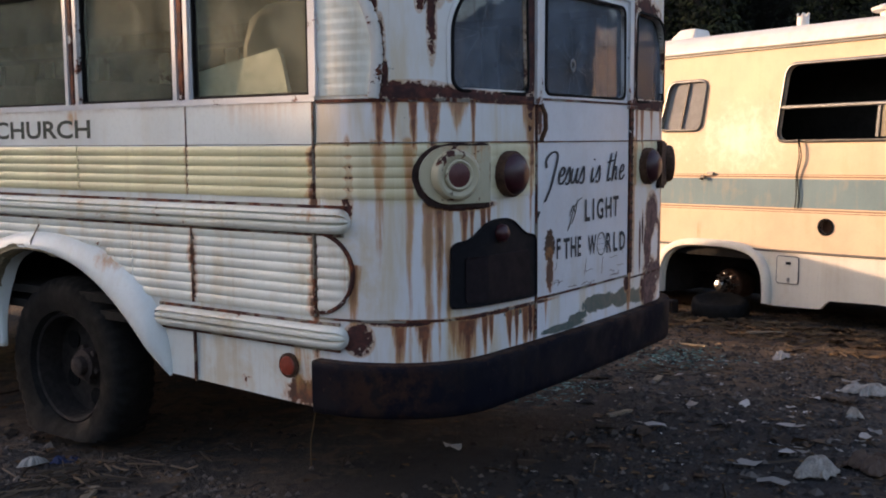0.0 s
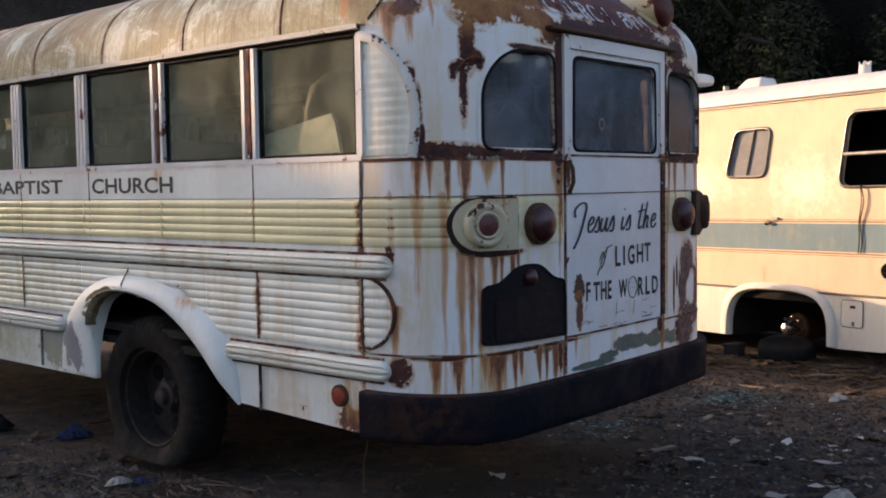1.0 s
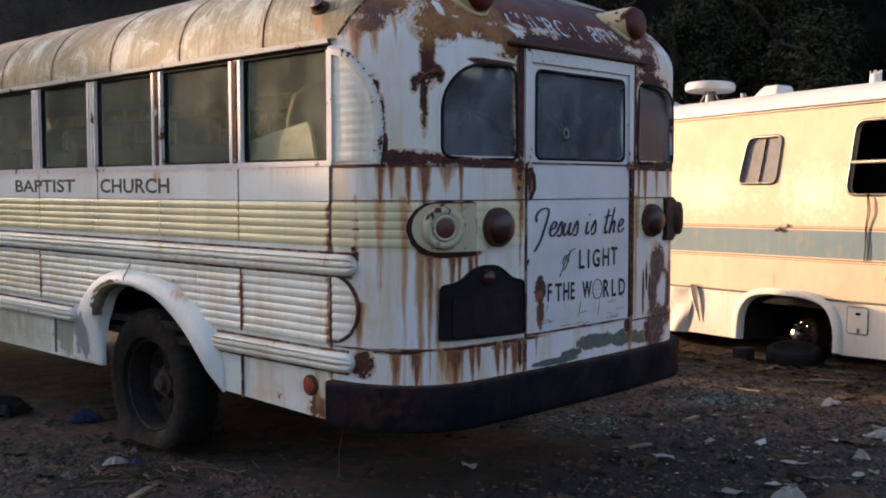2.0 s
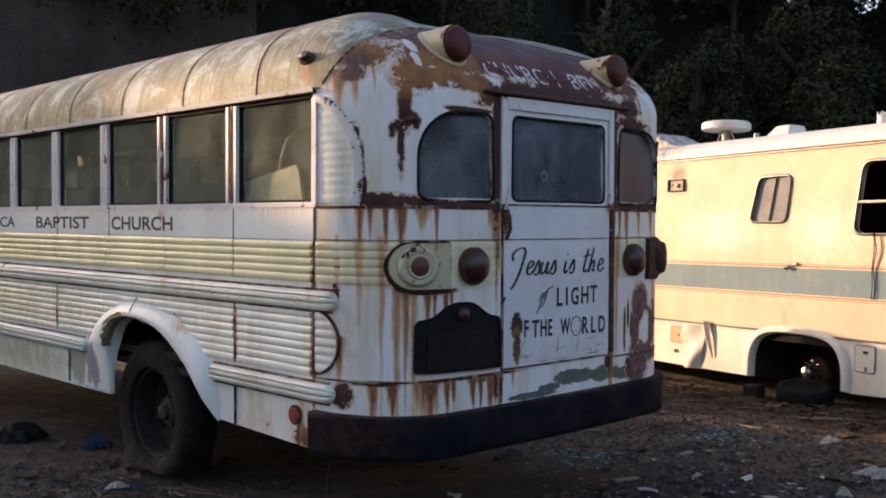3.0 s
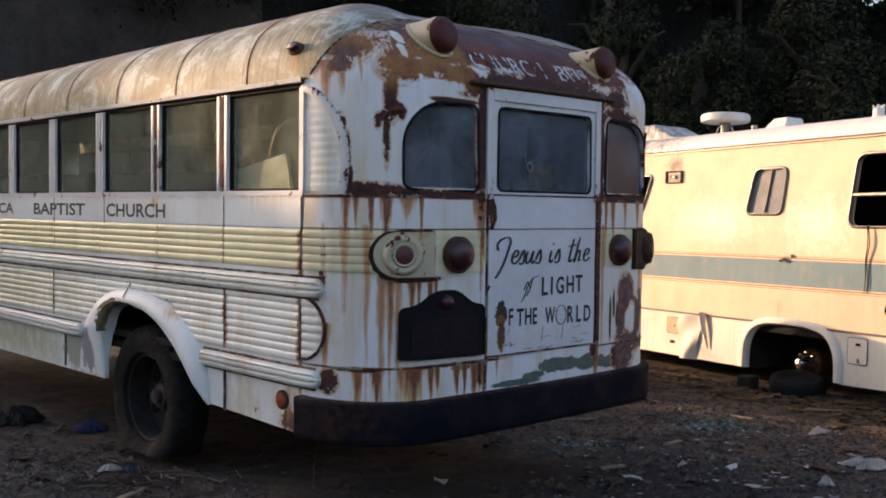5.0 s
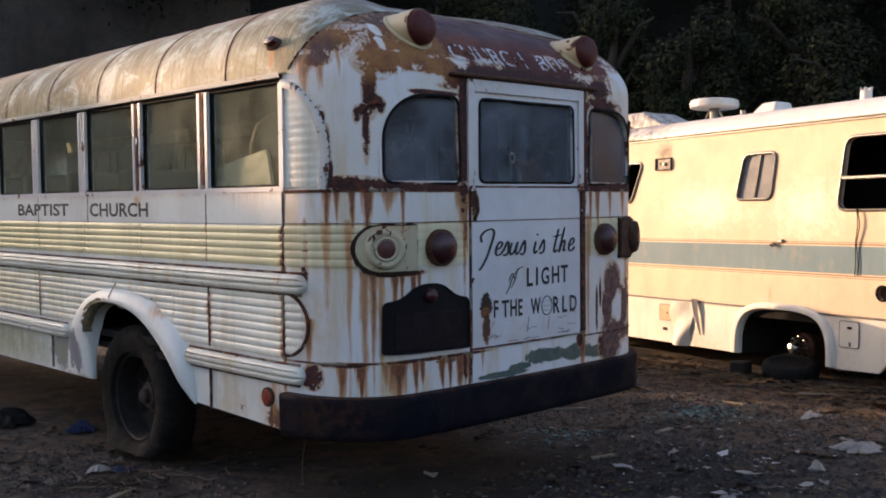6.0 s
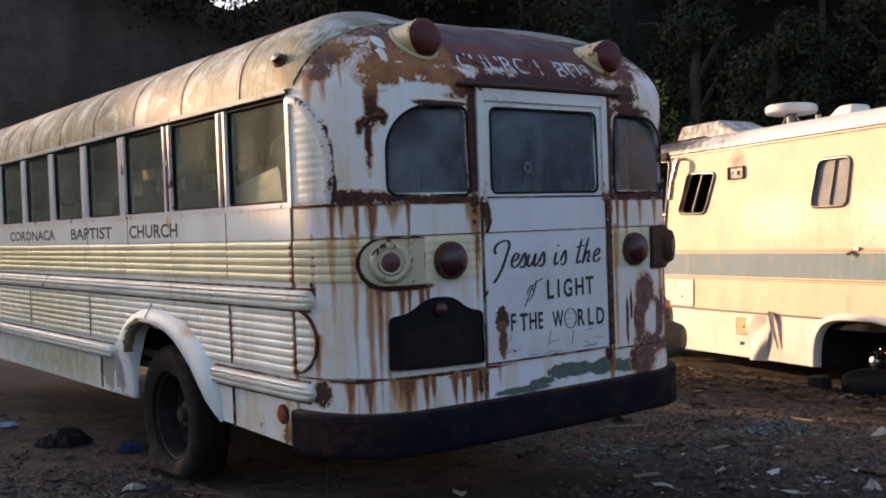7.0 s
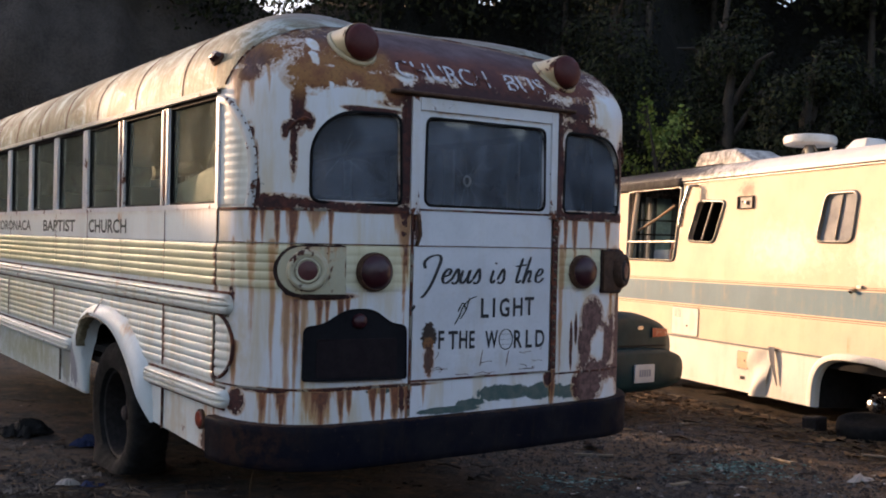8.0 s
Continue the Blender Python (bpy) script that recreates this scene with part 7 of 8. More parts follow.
part("roof_cap", lathe([(0.0, 0.09), (0.07, 0.09), (0.075, 0.16), (0.10, 0.17), (0.13, 0.10), (0.14, 0.0)], 24, Matrix.Translation((0.40, -2.25, 2.82)) @ pose(0, 0, 0, 0, -90, 0)), rv_white, rv, "white mushroom roof vent", smooth=40)

# ---- woods ----
rng = random.Random(5)


def leaf_cloud(name, spots, size, mat, label="", parent=None, category="", kind=""):
    """Many single leaves as small bent diamonds; spots: (place, outward way)."""
    n = len(spots)
    gen = np.random.default_rng(len(spots))
    place, way = np.array([p for p, _ in spots], float), np.array([w for _, w in spots], float)
    s = (size * gen.uniform(0.6, 1.4, n))[:, None]
    nrm = way + np.stack([gen.uniform(-1, 1, n), gen.uniform(-1, 1, n), gen.uniform(-0.6, 1, n)], 1) * 0.8
    nrm /= np.linalg.norm(nrm, axis=1)[:, None] + 1e-9
    side = np.cross(nrm, gen.normal(size=(n, 3)))
    side /= np.linalg.norm(side, axis=1)[:, None] + 1e-9
    b = np.cross(nrm, side)
    verts = np.stack([place - side * s, place + b * s * 0.55 - nrm * s * 0.15, place + side * s, place - b * s * 0.55 - nrm * s * 0.15], 1).reshape(-1, 3).tolist()
    faces = np.arange(4 * n).reshape(-1, 4).tolist()
    me = bpy.data.meshes.new(name)
    me.from_pydata(verts, [], faces)
    me.materials.append(mat)
    ob = new(name, me)
    ob.parent = parent
    return tagged(ob, label, category, kind=kind)


def wood_edge(a):
    """How far the edge of the woods stands from the yard's middle (5, 0) at the bearing a (degrees)."""
    return 21.0 + 2.5 * math.sin(a * 0.11) + 1.5 * math.sin(a * 0.37 + 1)


def wood_lump(a, z):
    return 1.8 * noise.noise(Vector((a * 0.16, z * 0.30, 0))) + 0.7 * noise.noise(Vector((a * 0.5, z * 0.9, 4)))


def wood_point(a, r, z):
    return (5 + r * math.cos(radians(a)), r * math.sin(radians(a)), z)


def solid_top(a):
    """How high the woods are closed; above it the sky breaks through. A gap on the left lets the low sun in; it and the
    trees past it are unseen, added to steer the light.
    """
    wood = 10.2 + 1.5 * noise.noise(Vector((a * 0.10, 5, 0))) + 0.9 * noise.noise(Vector((a * 0.45, 9, 0))) + max(0.0, 20 - a) * 0.12 + max(0.0, a - 55) * 0.03
    # Unseen belt of trees added to keep the low sun off the bus.
    belt = 6.3 + 0.6 * noise.noise(Vector((a * 0.4, 2, 0)))
    scrub = 1.2 + 0.5 * noise.noise(Vector((a * 0.6, 1, 0)))
    if a < 86.5:
        return wood
    if a < 87.5:
        return wood + (scrub - wood) * (a - 86.5) / 1.0
    if a < 98.0:
        return scrub
    if a < 100.0:
        return scrub + (belt - scrub) * (a - 98.0) / 2.0
    if a < 180:
        return belt if a < 144 else max(3.0, belt - (a - 144) * 0.25)
    # Unseen trees added behind the camera; their height dims the bus's rear.
    return (2.8 if a < 250 else min(6.0, 2.8 + (a - 250) * 0.2)) + 1.3 * noise.noise(Vector((a * 0.2, 3, 0)))


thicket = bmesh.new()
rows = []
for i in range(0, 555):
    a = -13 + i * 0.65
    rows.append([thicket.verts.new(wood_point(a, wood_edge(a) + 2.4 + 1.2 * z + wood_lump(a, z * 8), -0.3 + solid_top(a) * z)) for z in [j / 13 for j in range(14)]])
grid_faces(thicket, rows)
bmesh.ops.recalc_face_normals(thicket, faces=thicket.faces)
# The left stretch is split off for the colour with painted-in haze.
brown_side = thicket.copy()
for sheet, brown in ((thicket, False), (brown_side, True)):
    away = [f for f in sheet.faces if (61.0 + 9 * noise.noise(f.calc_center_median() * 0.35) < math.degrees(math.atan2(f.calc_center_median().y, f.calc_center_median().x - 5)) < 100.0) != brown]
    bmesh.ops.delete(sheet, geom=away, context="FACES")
tagged(part("woods", thicket, under_mat, None, smooth=80), "thicket sheet coloured near-black for the woods' shaded depth", "woods", kind="stuff")
tagged(part("hazed_woods", brown_side, haze_mat, None, smooth=80), "left thicket sheet browned for sun haze below the tall trees", "brush", kind="stuff")
spots = []
for _ in range(230000):
    a = rng.uniform(-14, 347)
    z = (solid_top(a) + 0.8) * rng.random()
    clump = noise.noise(Vector((a * 0.33, z * 0.22, 8))) + 0.6 * noise.noise(Vector((a * 0.8, z * 0.7, 2)))
    if rng.random() > min(1.0, max(0.10, 0.35 + 1.6 * clump)) or 62 < a < 101 or (a > 120 and rng.random() < 0.7):
        continue
    r = wood_edge(a) + 1.7 + 0.14 * z + wood_lump(a, z) + rng.uniform(-0.7, 0.8)
    spots.append((wood_point(a, r, z), (-math.cos(radians(a)), -math.sin(radians(a)), 0.5)))
leaf_cloud("foliage", spots, 0.070, leaf_dark, "dense leaves coloured dark for the shade at the woods' edge", None, "foliage", "stuff")
# high crowns in clumps, with sky between them
spots = []
for _ in range(1250):
    a = rng.uniform(-14, 84)
    z = solid_top(a) + rng.uniform(-1.5, 5.0)
    r = wood_edge(a) + rng.uniform(1.5, 6.0)
    c = Vector(wood_point(a, r, z))
    size = rng.uniform(0.5, 1.25)
    for _ in range(int(85 * size)):
        d = Vector((rng.gauss(0, 1), rng.gauss(0, 1), rng.gauss(0, 0.7)))
        spots.append((tuple(c + d * size * 0.55), tuple(d.normalized())))
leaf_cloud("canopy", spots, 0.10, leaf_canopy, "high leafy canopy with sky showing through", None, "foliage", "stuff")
trunks = None
for i in range(14):
    a = -12 + i * 5.0 + rng.uniform(-1, 1)
    r = wood_edge(a) + rng.uniform(1.5, 4.5)
    p = wood_point(a, r, -0.2)
    bend = rng.uniform(-0.5, 0.5)
    bm = tube([p, (p[0] + bend * 0.3, p[1], 4), (p[0] + bend, p[1] + bend * 0.4, 8.5), (p[0] + bend * 1.5, p[1] + bend, 13)], [0.15, 0.12, 0.08, 0.04], 7)
    trunks = join(trunks, bm) if trunks else bm
part("tree_trunks", trunks, bark_mat, None, smooth=60)
tagged(bpy.data.objects["tree_trunks"], "slender dark trunks standing in the woods", "tree trunks", kind="stuff")


def vine_tree(x, y, top, wide, seed, foot=0.0):
    """A tree smothered by climbing vines: leaning trunk, a bulging head and ragged hanging curtains of leaves."""
    r = random.Random(seed)
    t = thing("vine_covered_tree", "tree smothered in climbing vines with hanging leaf curtains", "tree", pose(x, y, 0), "vine-covered trees at the yard's edge")
    part("trunk", tube([(0, 0, -0.2), (0.1, 0.05, top * 0.4), (-0.05, 0.1, top * 0.75), (0.05, 0, top * 0.95)], [0.17, 0.14, 0.10, 0.04], 8), bark_mat, t, smooth=60)
    for k in range(3):
        a = r.uniform(0, 6.28)
        part("limb", tube([(0.05, 0.05, top * (0.55 + 0.1 * k)), (0.5 * wide * math.cos(a), 0.5 * wide * math.sin(a), top * (0.7 + 0.08 * k)), (0.8 * wide * math.cos(a), 0.8 * wide * math.sin(a), top * (0.68 + 0.1 * k))], [0.07, 0.05, 0.02], 6), bark_mat, t, smooth=60)
    spots = []
    for k in range(16):
        a, hgt = r.uniform(0, 6.28), top * r.uniform(0.45, 0.97)
        rad = wide * r.uniform(0.25, 0.62) * (1.0 if hgt < top * 0.85 else 0.6)
        c = Vector((rad * math.cos(a), rad * math.sin(a), hgt))
        size = wide * r.uniform(0.26, 0.46)
        for _ in range(430):
            d = Vector((r.gauss(0, 1), r.gauss(0, 1), r.gauss(0, 1))).normalized()
            spots.append((tuple(c + d * size * r.uniform(0.8, 1.05)), tuple(d + Vector((0, 0, 0.3)))))
        drop = r.uniform(0.2, 0.55) * top
        for _ in range(260):
            u = r.random()
            spots.append(((c.x + size * 0.9 * math.cos(a) * (1 - 0.3 * u) + r.gauss(0, 0.13), c.y + size * 0.9 * math.sin(a) * (1 - 0.3 * u) + r.gauss(0, 0.13), max(0.1, c.z - drop * u)), (math.cos(a), math.sin(a), 0.3)))
    leaf_cloud("crown", spots, 0.046, leaf_vine, "", t)
    return t


for x, y, top, wide, seed in ((16.5, 8.4, 6.5, 1.0, 1), (16.5, 6.7, 5.8, 1.05, 2), (17.9, 5.3, 6.4, 1.2, 3), (16.9, 3.9, 5.1, 1.2, 4), (18.9, 7.3, 5.6, 1.1, 5), (18.5, 2.4, 5.6, 1.4, 6), (17.4, 12.6, 8.6, 1.5, 7), (19.0, 0.6, 5.2, 1.4, 8), (18.5, 10.3, 8.4, 1.3, 9)):
    vine_tree(x, y, top, wide, seed)

# young leafy tree behind the motorhome's cab
sap = thing("young_tree", "young tree whose bright green leaf colour stands for sunlight", "tree", pose(12.75, 6.75, 0))
part("trunk", tube([(0, 0, -0.1), (0.03, 0.02, 1.6), (0.0, 0.0, 3.2), (-0.15, 0.1, 4.1)], [0.05, 0.04, 0.025, 0.008], 8), bark_mat, sap, smooth=60)
spots = []
for k in range(20):
    a, z0 = rng.uniform(0, 6.28), rng.uniform(1.8, 3.4)
    reach = rng.uniform(0.3, 0.75)
    line = [(0, 0, z0), (reach * 0.5 * math.cos(a), reach * 0.5 * math.sin(a), z0 + 0.30), (reach * math.cos(a), reach * math.sin(a), z0 + rng.uniform(0.5, 0.95))]
    part("branch", tube(line, [0.014, 0.010, 0.004], 5), bark_mat, sap)
    for _ in range(110):
        u = rng.uniform(0.25, 1.05)
        p = Vector(line[0]).lerp(Vector(line[2]), u) + Vector((rng.gauss(0, 0.075), rng.gauss(0, 0.075), rng.gauss(0.05, 0.08)))
        spots.append((tuple(p), (math.cos(a), math.sin(a), 0.6)))
leaf_cloud("crown", spots, 0.042, leaf_bright, "", sap)


# ---- green saloon car between the bus and the motorhome ----
def saloon():
    m = Mat("faded_green_car_paint", 0.35)
    m.base(m.mix(m.ramp(m.noise(3, 4), 0.3, 0.7), (0.004, 0.024, 0.029), (0.008, 0.036, 0.042)))
    m.rough(m.ramp(m.noise(8, 5), 0.3, 0.7, 0.40, 0.55))
    m.b.inputs["Specular IOR Level"].default_value = 0.15
    green = m.m
    car = thing("saloon_car", "old dark green saloon car parked nose away beside the motorhome", "car", pose(8.76, 3.13, 0.0, 0, 0, 11))

    def loft(sections, power=2.6, n=28):
        bm = bmesh.new()
        rows = []
        for y, half, z0, z1 in sections:
            zc, hz = (z0 + z1) / 2, (z1 - z0) / 2
            row = []
            for k in range(n):
                a = 2 * math.pi * k / n
                c, s = math.cos(a), math.sin(a)
                row.append(bm.verts.new((half * abs(c) ** (2 / power) * (1 if c > 0 else -1), y, zc + hz * abs(s) ** (2 / power) * (1 if s > 0 else -1))))
            rows.append(row)
        grid_faces(bm, rows, True)
        bm.faces.new(rows[0])
        bm.faces.new(rows[-1])
        return bm
    part("body", loft([(0.06, 0.62, 0.50, 0.98), (0.10, 0.78, 0.40, 1.04), (0.25, 0.86, 0.30, 1.08), (0.9, 0.89, 0.24, 1.06), (2.0, 0.90, 0.22, 1.00), (3.2, 0.89, 0.24, 0.96), (4.2, 0.84, 0.28, 0.84), (4.55, 0.72, 0.36, 0.72), (4.62, 0.55, 0.42, 0.64)], 2.35), green, car, smooth=50)
    part("rear_bumper", loft([(-0.08, 0.60, 0.36, 0.66), (-0.05, 0.80, 0.30, 0.70), (0.05, 0.89, 0.27, 0.72), (0.28, 0.90, 0.27, 0.68), (0.5, 0.88, 0.28, 0.62)], 3.2), green, car, "bulging dark green rear bumper", smooth=50)
    part("cabin_glass", loft([(0.75, 0.60, 0.98, 1.10), (1.35, 0.66, 0.98, 1.40), (2.4, 0.68, 0.98, 1.43), (3.2, 0.66, 0.98, 1.06)], 3.0), rv_glass, car, smooth=50)
    part("roof", loft([(1.20, 0.52, 1.36, 1.425), (1.45, 0.60, 1.36, 1.455), (2.3, 0.61, 1.36, 1.46), (2.55, 0.55, 1.36, 1.42)], 3.0), green, car, smooth=50)
    for d in (-1, 1):
        lamp = bmesh.new()
        rows = []
        for i, (x, y) in enumerate(spline([(0.34, 0.055), (0.52, 0.055), (0.66, 0.080), (0.745, 0.14), (0.785, 0.24)], 4)):
            out = Vector((x - 0.3, y - 0.45)).normalized()
            h = 0.056 - 0.0018 * i
            rows.append([lamp.verts.new((d * (x + out.x * o), y + out.y * o, 0.872 + h * v)) for v, o in ((-1.1, -0.03), (-0.85, 0.014), (0.85, 0.008), (1.1, -0.03))])
        grid_faces(lamp, rows)
        part("tail_light", lamp, plain("tail_light_red", (0.36, 0.055, 0.030), 0.22, 0, 0.4, 10, 0.05), car, "wrap-round red and amber tail light", smooth=60)
        for y in (0.95, 3.75):
            w = part("wheel", lathe([(-0.09, 0.20), (-0.10, 0.28), (-0.07, 0.315), (0.07, 0.315), (0.10, 0.28), (0.09, 0.20), (0.06, 0.0)], 32, Matrix.Translation((d * 0.79, y, 0.31)) @ pose(0, 0, 0, 0, 0, 0 if d > 0 else 180)), rubber_mat, car, smooth=40)
            part("rim", lathe([(0.075, 0.205), (0.09, 0.19), (0.07, 0.0)], 24, Matrix.Translation((d * 0.79, y, 0.31)) @ pose(0, 0, 0, 0, 0, 0 if d > 0 else 180)), alloy, w)
    plate = part("number_plate", box(-0.175, 0.175, -0.105, -0.085, 0.385, 0.565, 0.004), plain("white_plate", (0.62, 0.62, 0.60), 0.5, 0, 0.2, 9, 0), car, "white number plate")
    for k in range(5):
        part("plate_bar", box(-0.10 + 0.043 * k, -0.075 + 0.043 * k, -0.1085, -0.105, 0.445, 0.515), plain("plate_bars", (0.25, 0.27, 0.32), 0.6, 0, 0.2, 9, 0), plate)
    part("trunk_seam", box(-0.60, 0.60, 0.035, 0.045, 0.735, 0.742), gasket_mat, car)
    part("trunk_badge", box(0.08, 0.17, 0.045, 0.056, 0.90, 0.94, 0.004), chrome_mat, car)


saloon()

# ---- litter in the yard ----
def crumple(name, x, y, size, height, mat, label, category, seed, seg=44):
    """A crumpled cloth or sheet lying on the dirt."""
    bm = bmesh.new()
    o = seed * 7.3
    rows = []
    for i in range(seg):
        u = i / (seg - 1) - 0.5
        row = []
        for j in range(seg):
            v = j / (seg - 1) - 0.5
            a, r = math.atan2(v, u), max(abs(u), abs(v))
            w = r * (1.0 + 0.55 * noise.noise(Vector((math.cos(a) * 1.6, math.sin(a) * 1.6, o))) + 0.25 * noise.noise(Vector((math.cos(a) * 5, math.sin(a) * 5, o))))
            px, py = math.cos(a) * size[0] * w, math.sin(a) * size[1] * w
            edge = max(0.0, 1 - (2 * max(abs(u), abs(v))) ** 3)
            q = Vector((px * 6 + noise.noise(Vector((px * 6, py * 6, o))), py * 8 + noise.noise(Vector((px * 5, py * 7, o + 2))), o))
            pz = 0.006 + (0.15 + 0.85 * edge) * height * (0.75 * max(0.0, 1 - 2.2 * abs(noise.noise(q))) + 0.45 * max(0.0, 1 - 2.4 * abs(noise.noise(q * 2.3))))
            row.append(bm.verts.new((px, py, pz + lump(x + px, y + py))))
        rows.append(row)
    grid_faces(bm, rows)
    for v in bm.verts:
        v.co.x += x
        v.co.y += y
    ob = part(name, bm, mat, None, smooth=30)
    ob.modifiers.new("thick", "SOLIDIFY").thickness = 0.004
    return tagged(ob, label, category)


cloth_white = plain("soiled_white_cloth", (0.38, 0.345, 0.30), 0.9, 0, 0.5, 14, 0.6, 0.01)
cloth_blue = plain("blue_cloth", (0.015, 0.028, 0.085), 0.9, 0, 0.5, 14, 0.4)
paper_white = plain("weathered_paper", (0.36, 0.34, 0.31), 0.85, 0, 0.25, 20, 0.2)
crumple("discarded_rag", 4.93, -0.92, (0.24, 0.19), 0.07, cloth_white, "crumpled soiled white rag lying on the dirt", "rag", 1)
crumple("discarded_rag", 5.22, -1.10, (0.30, 0.22), 0.08, plain("brown_cloth", (0.10, 0.06, 0.04), 0.9, 0, 0.4, 14, 0.4), "crumpled brown rag lying on the dirt", "rag", 2)
crumple("discarded_sheet", 7.02, -0.66, (0.36, 0.26), 0.055, cloth_white, "torn pale sheet lying in folds on the dirt", "sheet", 3)
crumple("discarded_sheet", 8.08, 0.20, (0.22, 0.13), 0.05, paper_white, "flattened pale paper sheet on the dirt", "sheet", 4)
crumple("flat_stone", 6.20, -0.78, (0.12, 0.08), 0.05, cloth_white, "small pale lump of plaster on the dirt", "plaster lump", 5)
crumple("blue_rag", 3.44, 3.36, (0.22, 0.14), 0.07, cloth_blue, "dark blue rag lying on the dirt beside the bus", "rag", 6)
crumple("plastic_bag", 2.96, 2.08, (0.13, 0.08), 0.05, paper_white, "torn white plastic bag by the flat tyre", "bag", 7)
crumple("blue_packet", 3.09, 2.02, (0.14, 0.09), 0.04, cloth_blue, "crushed blue packet by the flat tyre", "packet", 8)
crumple("blue_packet", 3.00, 5.0, (0.2, 0.12), 0.05, plain("pale_blue_plastic", (0.22, 0.30, 0.42), 0.5, 0, 0.3, 10, 0.1), "pale blue plastic scrap on the dirt", "packet", 9)


def ground_tyre(x, y, tilt, label):
    t = lathe([(-0.07, 0.17), (-0.09, 0.20), (-0.09, 0.25), (-0.07, 0.275), (0.0, 0.285), (0.07, 0.275), (0.09, 0.25), (0.09, 0.20), (0.07, 0.17)], 48, pose(x, y, 0.095, 0, 90 - tilt, 30))
    heap = thing("scrap_wheel", label, "scrap wheel")
    part("tyre", t, rubber_mat, heap, smooth=45)
    return heap


crumple("rubber_scrap", 3.15, 4.05, (0.34, 0.30), 0.11, rubber_mat, "dark torn rubber scrap lying on the dirt", "rubber scrap", 12)
ground_tyre(10.10, 1.42, 12, "worn black tyre lying below the bare wheel hub")
blk = box(9.92, 10.12, 1.86, 2.02, -0.03, 0.15, 0.02)
tagged(part("support_block", blk, rim_mat, None), "dark block standing beside the motorhome wheel arch", "block")

# twigs, scraps, gravel, broken glass
def scatter(name, n, where, make, mat, label, category):
    bm = bmesh.new()
    for _ in range(n):
        x, y = where()
        make(bm, x, y, lump(x, y))
    me = bpy.data.meshes.new(name)
    bm.to_mesh(me)
    bm.free()
    me.materials.append(mat)
    return tagged(new(name, me), label, category, kind="stuff")


lrng = random.Random(21)


def pebble(bm, x, y, z):
    s = lrng.uniform(0.006, 0.022) * (1.8 if lrng.random() < 0.06 else 1)
    vs = [bm.verts.new((x + dx * s * lrng.uniform(0.7, 1.2), y + dy * s * lrng.uniform(0.7, 1.2), z + dz * s)) for dx, dy, dz in ((1, 0, 0.1), (0, 1, 0.1), (-1, 0, 0.1), (0, -1, 0.1), (0.2, 0.1, 0.75))]
    for a, b in ((0, 1), (1, 2), (2, 3), (3, 0)):
        bm.faces.new((vs[a], vs[b], vs[4]))


def scrap(bm, x, y, z):
    s, a = lrng.uniform(0.010, 0.032), lrng.uniform(0, 6.28)
    c, d = math.cos(a) * s, math.sin(a) * s
    k = lrng.uniform(0.3, 0.8)
    vs = [bm.verts.new(p) for p in ((x - c, y - d, z + 0.004), (x + d * k, y - c * k, z + 0.006 + s * 0.10), (x + c, y + d, z + 0.004), (x - d * k, y + c * k, z + 0.006 + s * lrng.uniform(0, 0.22)))]
    bm.faces.new(vs)


def flake(bm, x, y, z):
    """A larger torn piece of bark, card or sheet, curled at its edges."""
    s, a = lrng.uniform(0.03, 0.11), lrng.uniform(0, 6.28)
    k, n = lrng.uniform(0.25, 0.7), 7
    hub = bm.verts.new((x, y, z + 0.006 + s * 0.12))
    ring = []
    for i in range(n):
        b = 2 * math.pi * i / n
        r = s * lrng.uniform(0.65, 1.15)
        u, v = r * math.cos(b), r * k * math.sin(b)
        ring.append(bm.verts.new((x + u * math.cos(a) - v * math.sin(a), y + u * math.sin(a) + v * math.cos(a), z + 0.004 + s * lrng.uniform(0.0, 0.35))))
    for i in range(n):
        bm.faces.new((hub, ring[i], ring[(i + 1) % n]))


def twig(bm, x, y, z):
    l, a, r = lrng.uniform(0.05, 0.30), lrng.uniform(0, 6.28), lrng.uniform(0.002, 0.006)
    c, d = math.cos(a), math.sin(a)
    rows = []
    for t in (-0.5, 0.1, 0.5):
        px, py, pz = x + c * l * t + d * 0.02 * t, y + d * l * t, z + 0.008 + lrng.uniform(0, 0.02)
        rows.append([bm.verts.new((px - d * r, py + c * r, pz)), bm.verts.new((px, py, pz + r * 1.6)), bm.verts.new((px + d * r, py - c * r, pz))])
    grid_faces(bm, rows)


def yard():
    while True:
        x, y = lrng.uniform(1.0, 11.0), lrng.uniform(-2.0, 6.0)
        if not (3.3 < x < 5.6 and y > 0.3 and lrng.random() < 0.8):
            return x, y


def near_yard():
    while True:
        x, y = lrng.uniform(1.5, 8.5), lrng.uniform(-1.9, 3.0)
        if x < 3.3 or y < 0.4 or x > 5.9:
            return x, y


def around(cx, cy, sx_, sy_):
    return lambda: (lrng.gauss(cx, sx_), lrng.gauss(cy, sy_))


def foot_of_rv():
    t = lrng.uniform(-3.5, 3.2)
    off = abs(lrng.gauss(0.25, 0.4))
    return 10.264 + 0.267 * t - 0.964 * off, 2.205 + 0.964 * t + 0.267 * off


gravel_mat = leaf_material("gravel_stones", (0.018, 0.016, 0.015), (0.125, 0.108, 0.095))
scrap_mat = leaf_material("pale_scraps", (0.22, 0.20, 0.18), (0.55, 0.53, 0.50))
leaf_litter = leaf_material("dead_leaves", (0.05, 0.030, 0.016), (0.19, 0.11, 0.05))
straw_mat = leaf_material("dry_straw", (0.08, 0.052, 0.028), (0.16, 0.11, 0.055))
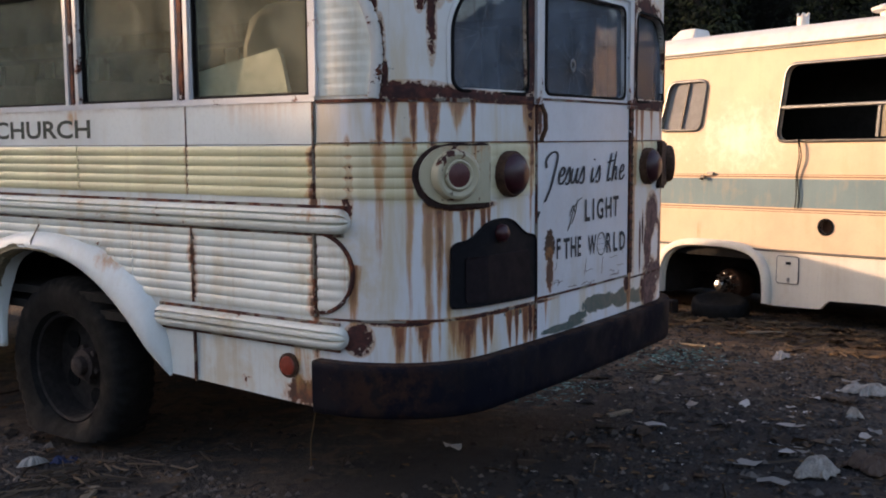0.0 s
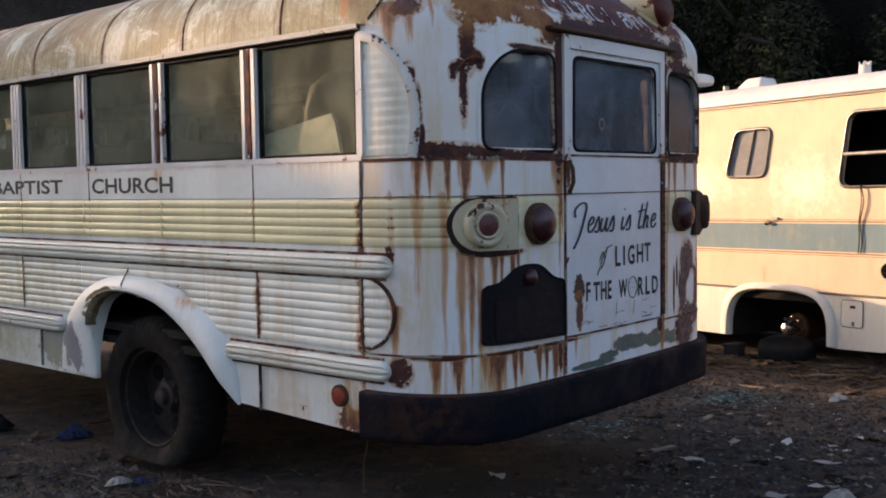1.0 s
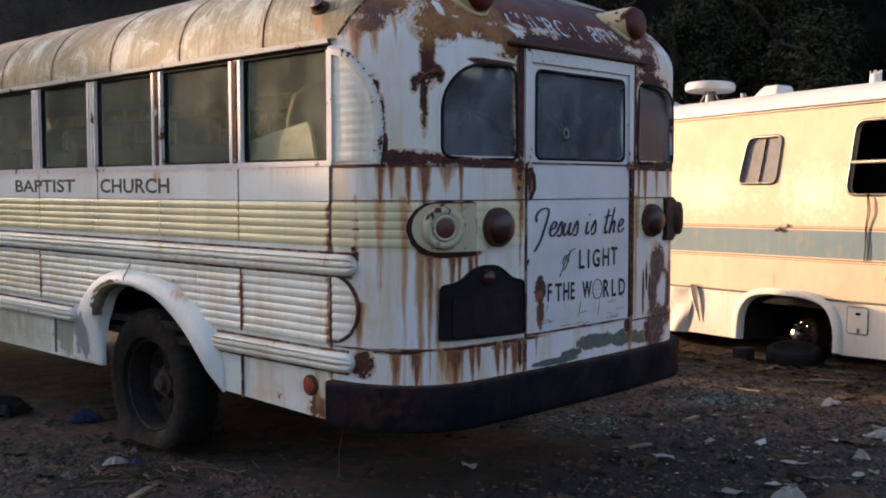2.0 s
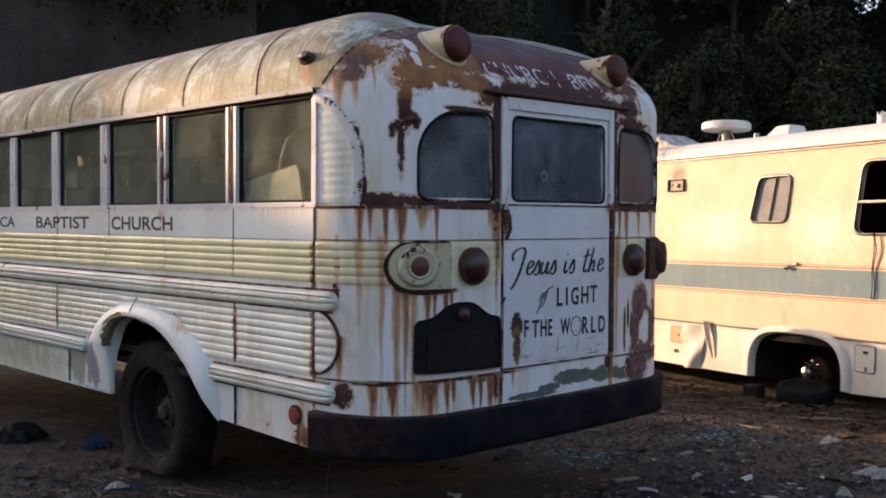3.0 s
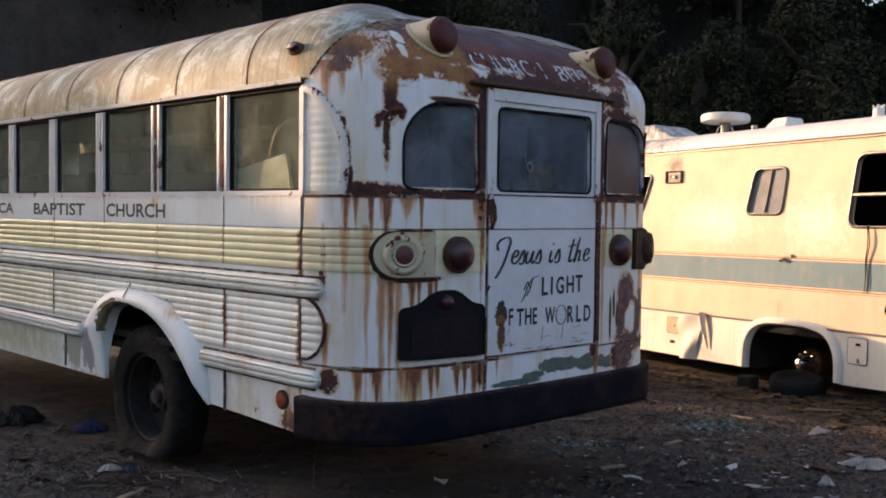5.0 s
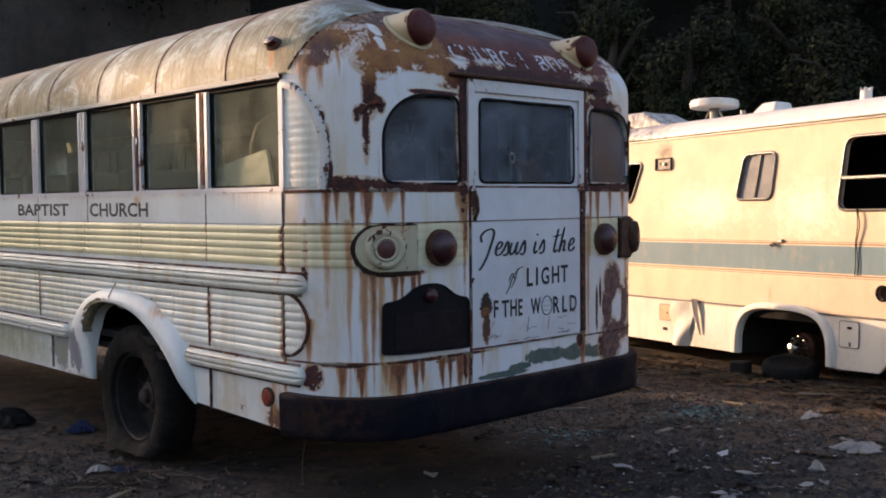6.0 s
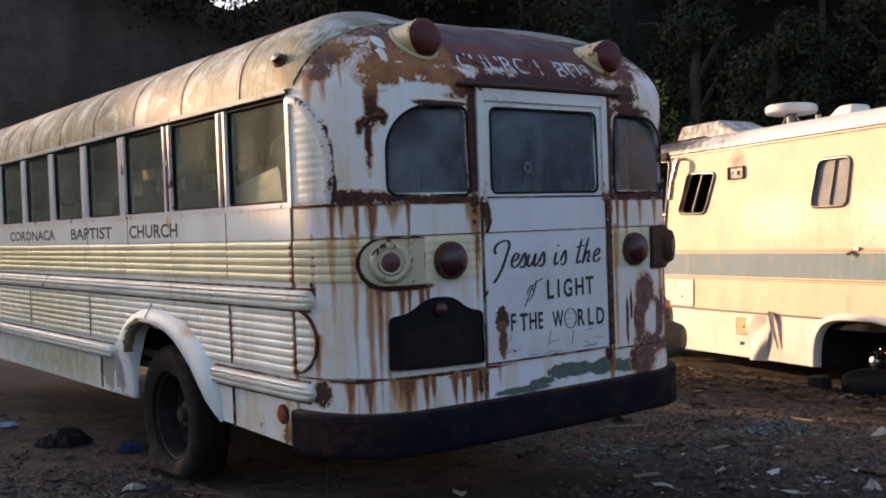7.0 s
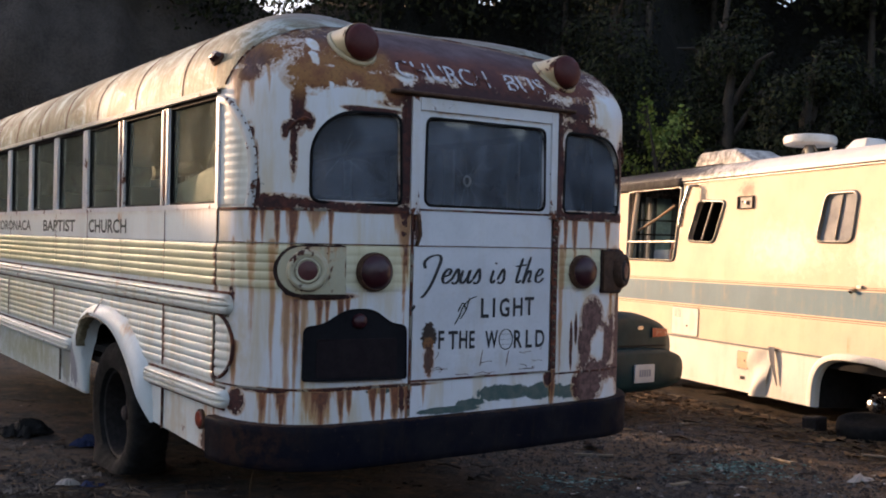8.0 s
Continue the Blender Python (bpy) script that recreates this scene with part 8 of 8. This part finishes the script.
teal_mat = leaf_material("broken_glass", (0.04, 0.12, 0.115), (0.22, 0.34, 0.32))
flake_mat = leaf_material("dark_scraps", (0.012, 0.011, 0.010), (0.085, 0.058, 0.038))
twig_mat = leaf_material("dark_twigs", (0.030, 0.022, 0.016), (0.12, 0.085, 0.055))
scatter("gravel", 9000, yard, pebble, gravel_mat, "loose gravel and grit strewn over the yard", "gravel")
scatter("gravel", 9000, near_yard, pebble, gravel_mat, "fine grit and small stones trodden into the dirt", "gravel")
scatter("paper_scraps", 130, yard, scrap, scrap_mat, "small pale scraps of paper and plastic", "scraps")
scatter("paper_scraps", 110, around(6.1, -0.35, 0.9, 0.45), scrap, scrap_mat, "small pale scraps of paper and plastic", "scraps")
scatter("dead_leaves", 4500, yard, scrap, leaf_litter, "scattered dead leaves and bark", "leaf litter")
scatter("dead_leaves", 4000, foot_of_rv, scrap, leaf_litter, "dead leaves drifted along the motorhome", "leaf litter")
scatter("bark_flakes", 800, foot_of_rv, flake, leaf_litter, "torn bark and card drifted along the motorhome", "leaf litter")
scatter("bark_flakes", 420, yard, flake, flake_mat, "dark torn scraps and clods trodden into the yard", "scraps")
scatter("paper_scraps", 26, around(6.3, -0.45, 1.0, 0.5), flake, scrap_mat, "larger torn pieces of pale paper", "scraps")
scatter("straw", 70, around(2.95, 1.70, 0.24, 0.16), twig, twig_mat, "patch of dry straw near the flat tyre", "straw")
scatter("straw", 500, foot_of_rv, twig, straw_mat, "dry stalks along the motorhome", "straw")
scatter("twigs", 450, yard, twig, twig_mat, "dark twigs strewn over the dirt", "twigs")
scatter("twigs", 260, foot_of_rv, twig, twig_mat, "dark twigs heaped along the motorhome", "twigs")
scatter("broken_glass", 420, around(7.50, 0.80, 0.30, 0.18), scrap, teal_mat, "teal shards of broken window glass", "broken glass")
scatter("broken_glass", 150, around(5.95, 1.02, 0.22, 0.14), scrap, teal_mat, "pale shards of broken window glass", "broken glass")
for i, (x, y, l, a) in enumerate(((9.0, 2.6, 0.55, 20), (8.2, 1.0, 0.4, 70), (9.3, 0.6, 0.7, -30), (6.55, 0.55, 0.26, 15), (2.7, 1.35, 0.5, 40), (5.55, 0.35, 0.18, 160), (6.9, 1.75, 0.3, 130))):
    bm = box(-l / 2, l / 2, -0.02, 0.02, 0.002, 0.018, 0.003)
    bm.transform(pose(x, y, lump(x, y), 2, 3, a))
    tagged(part("wood_slat", bm, plain("weathered_slat", (0.22, 0.18, 0.13), 0.9, 0, 0.4, 12, 0.3) if i == 0 else bpy.data.materials["weathered_slat"], None), "weathered broken wooden slat lying on the dirt", "slat", "broken slats on the dirt")
tagged(part("dry_stalk", tube([(3.62, 0.95, 0.0), (3.60, 0.93, 0.16), (3.61, 0.90, 0.33), (3.585, 0.93, 0.43)], [0.004, 0.003, 0.0025, 0.0015], 5), straw_mat, None), "thin dry weed stalk under the bus", "weed")
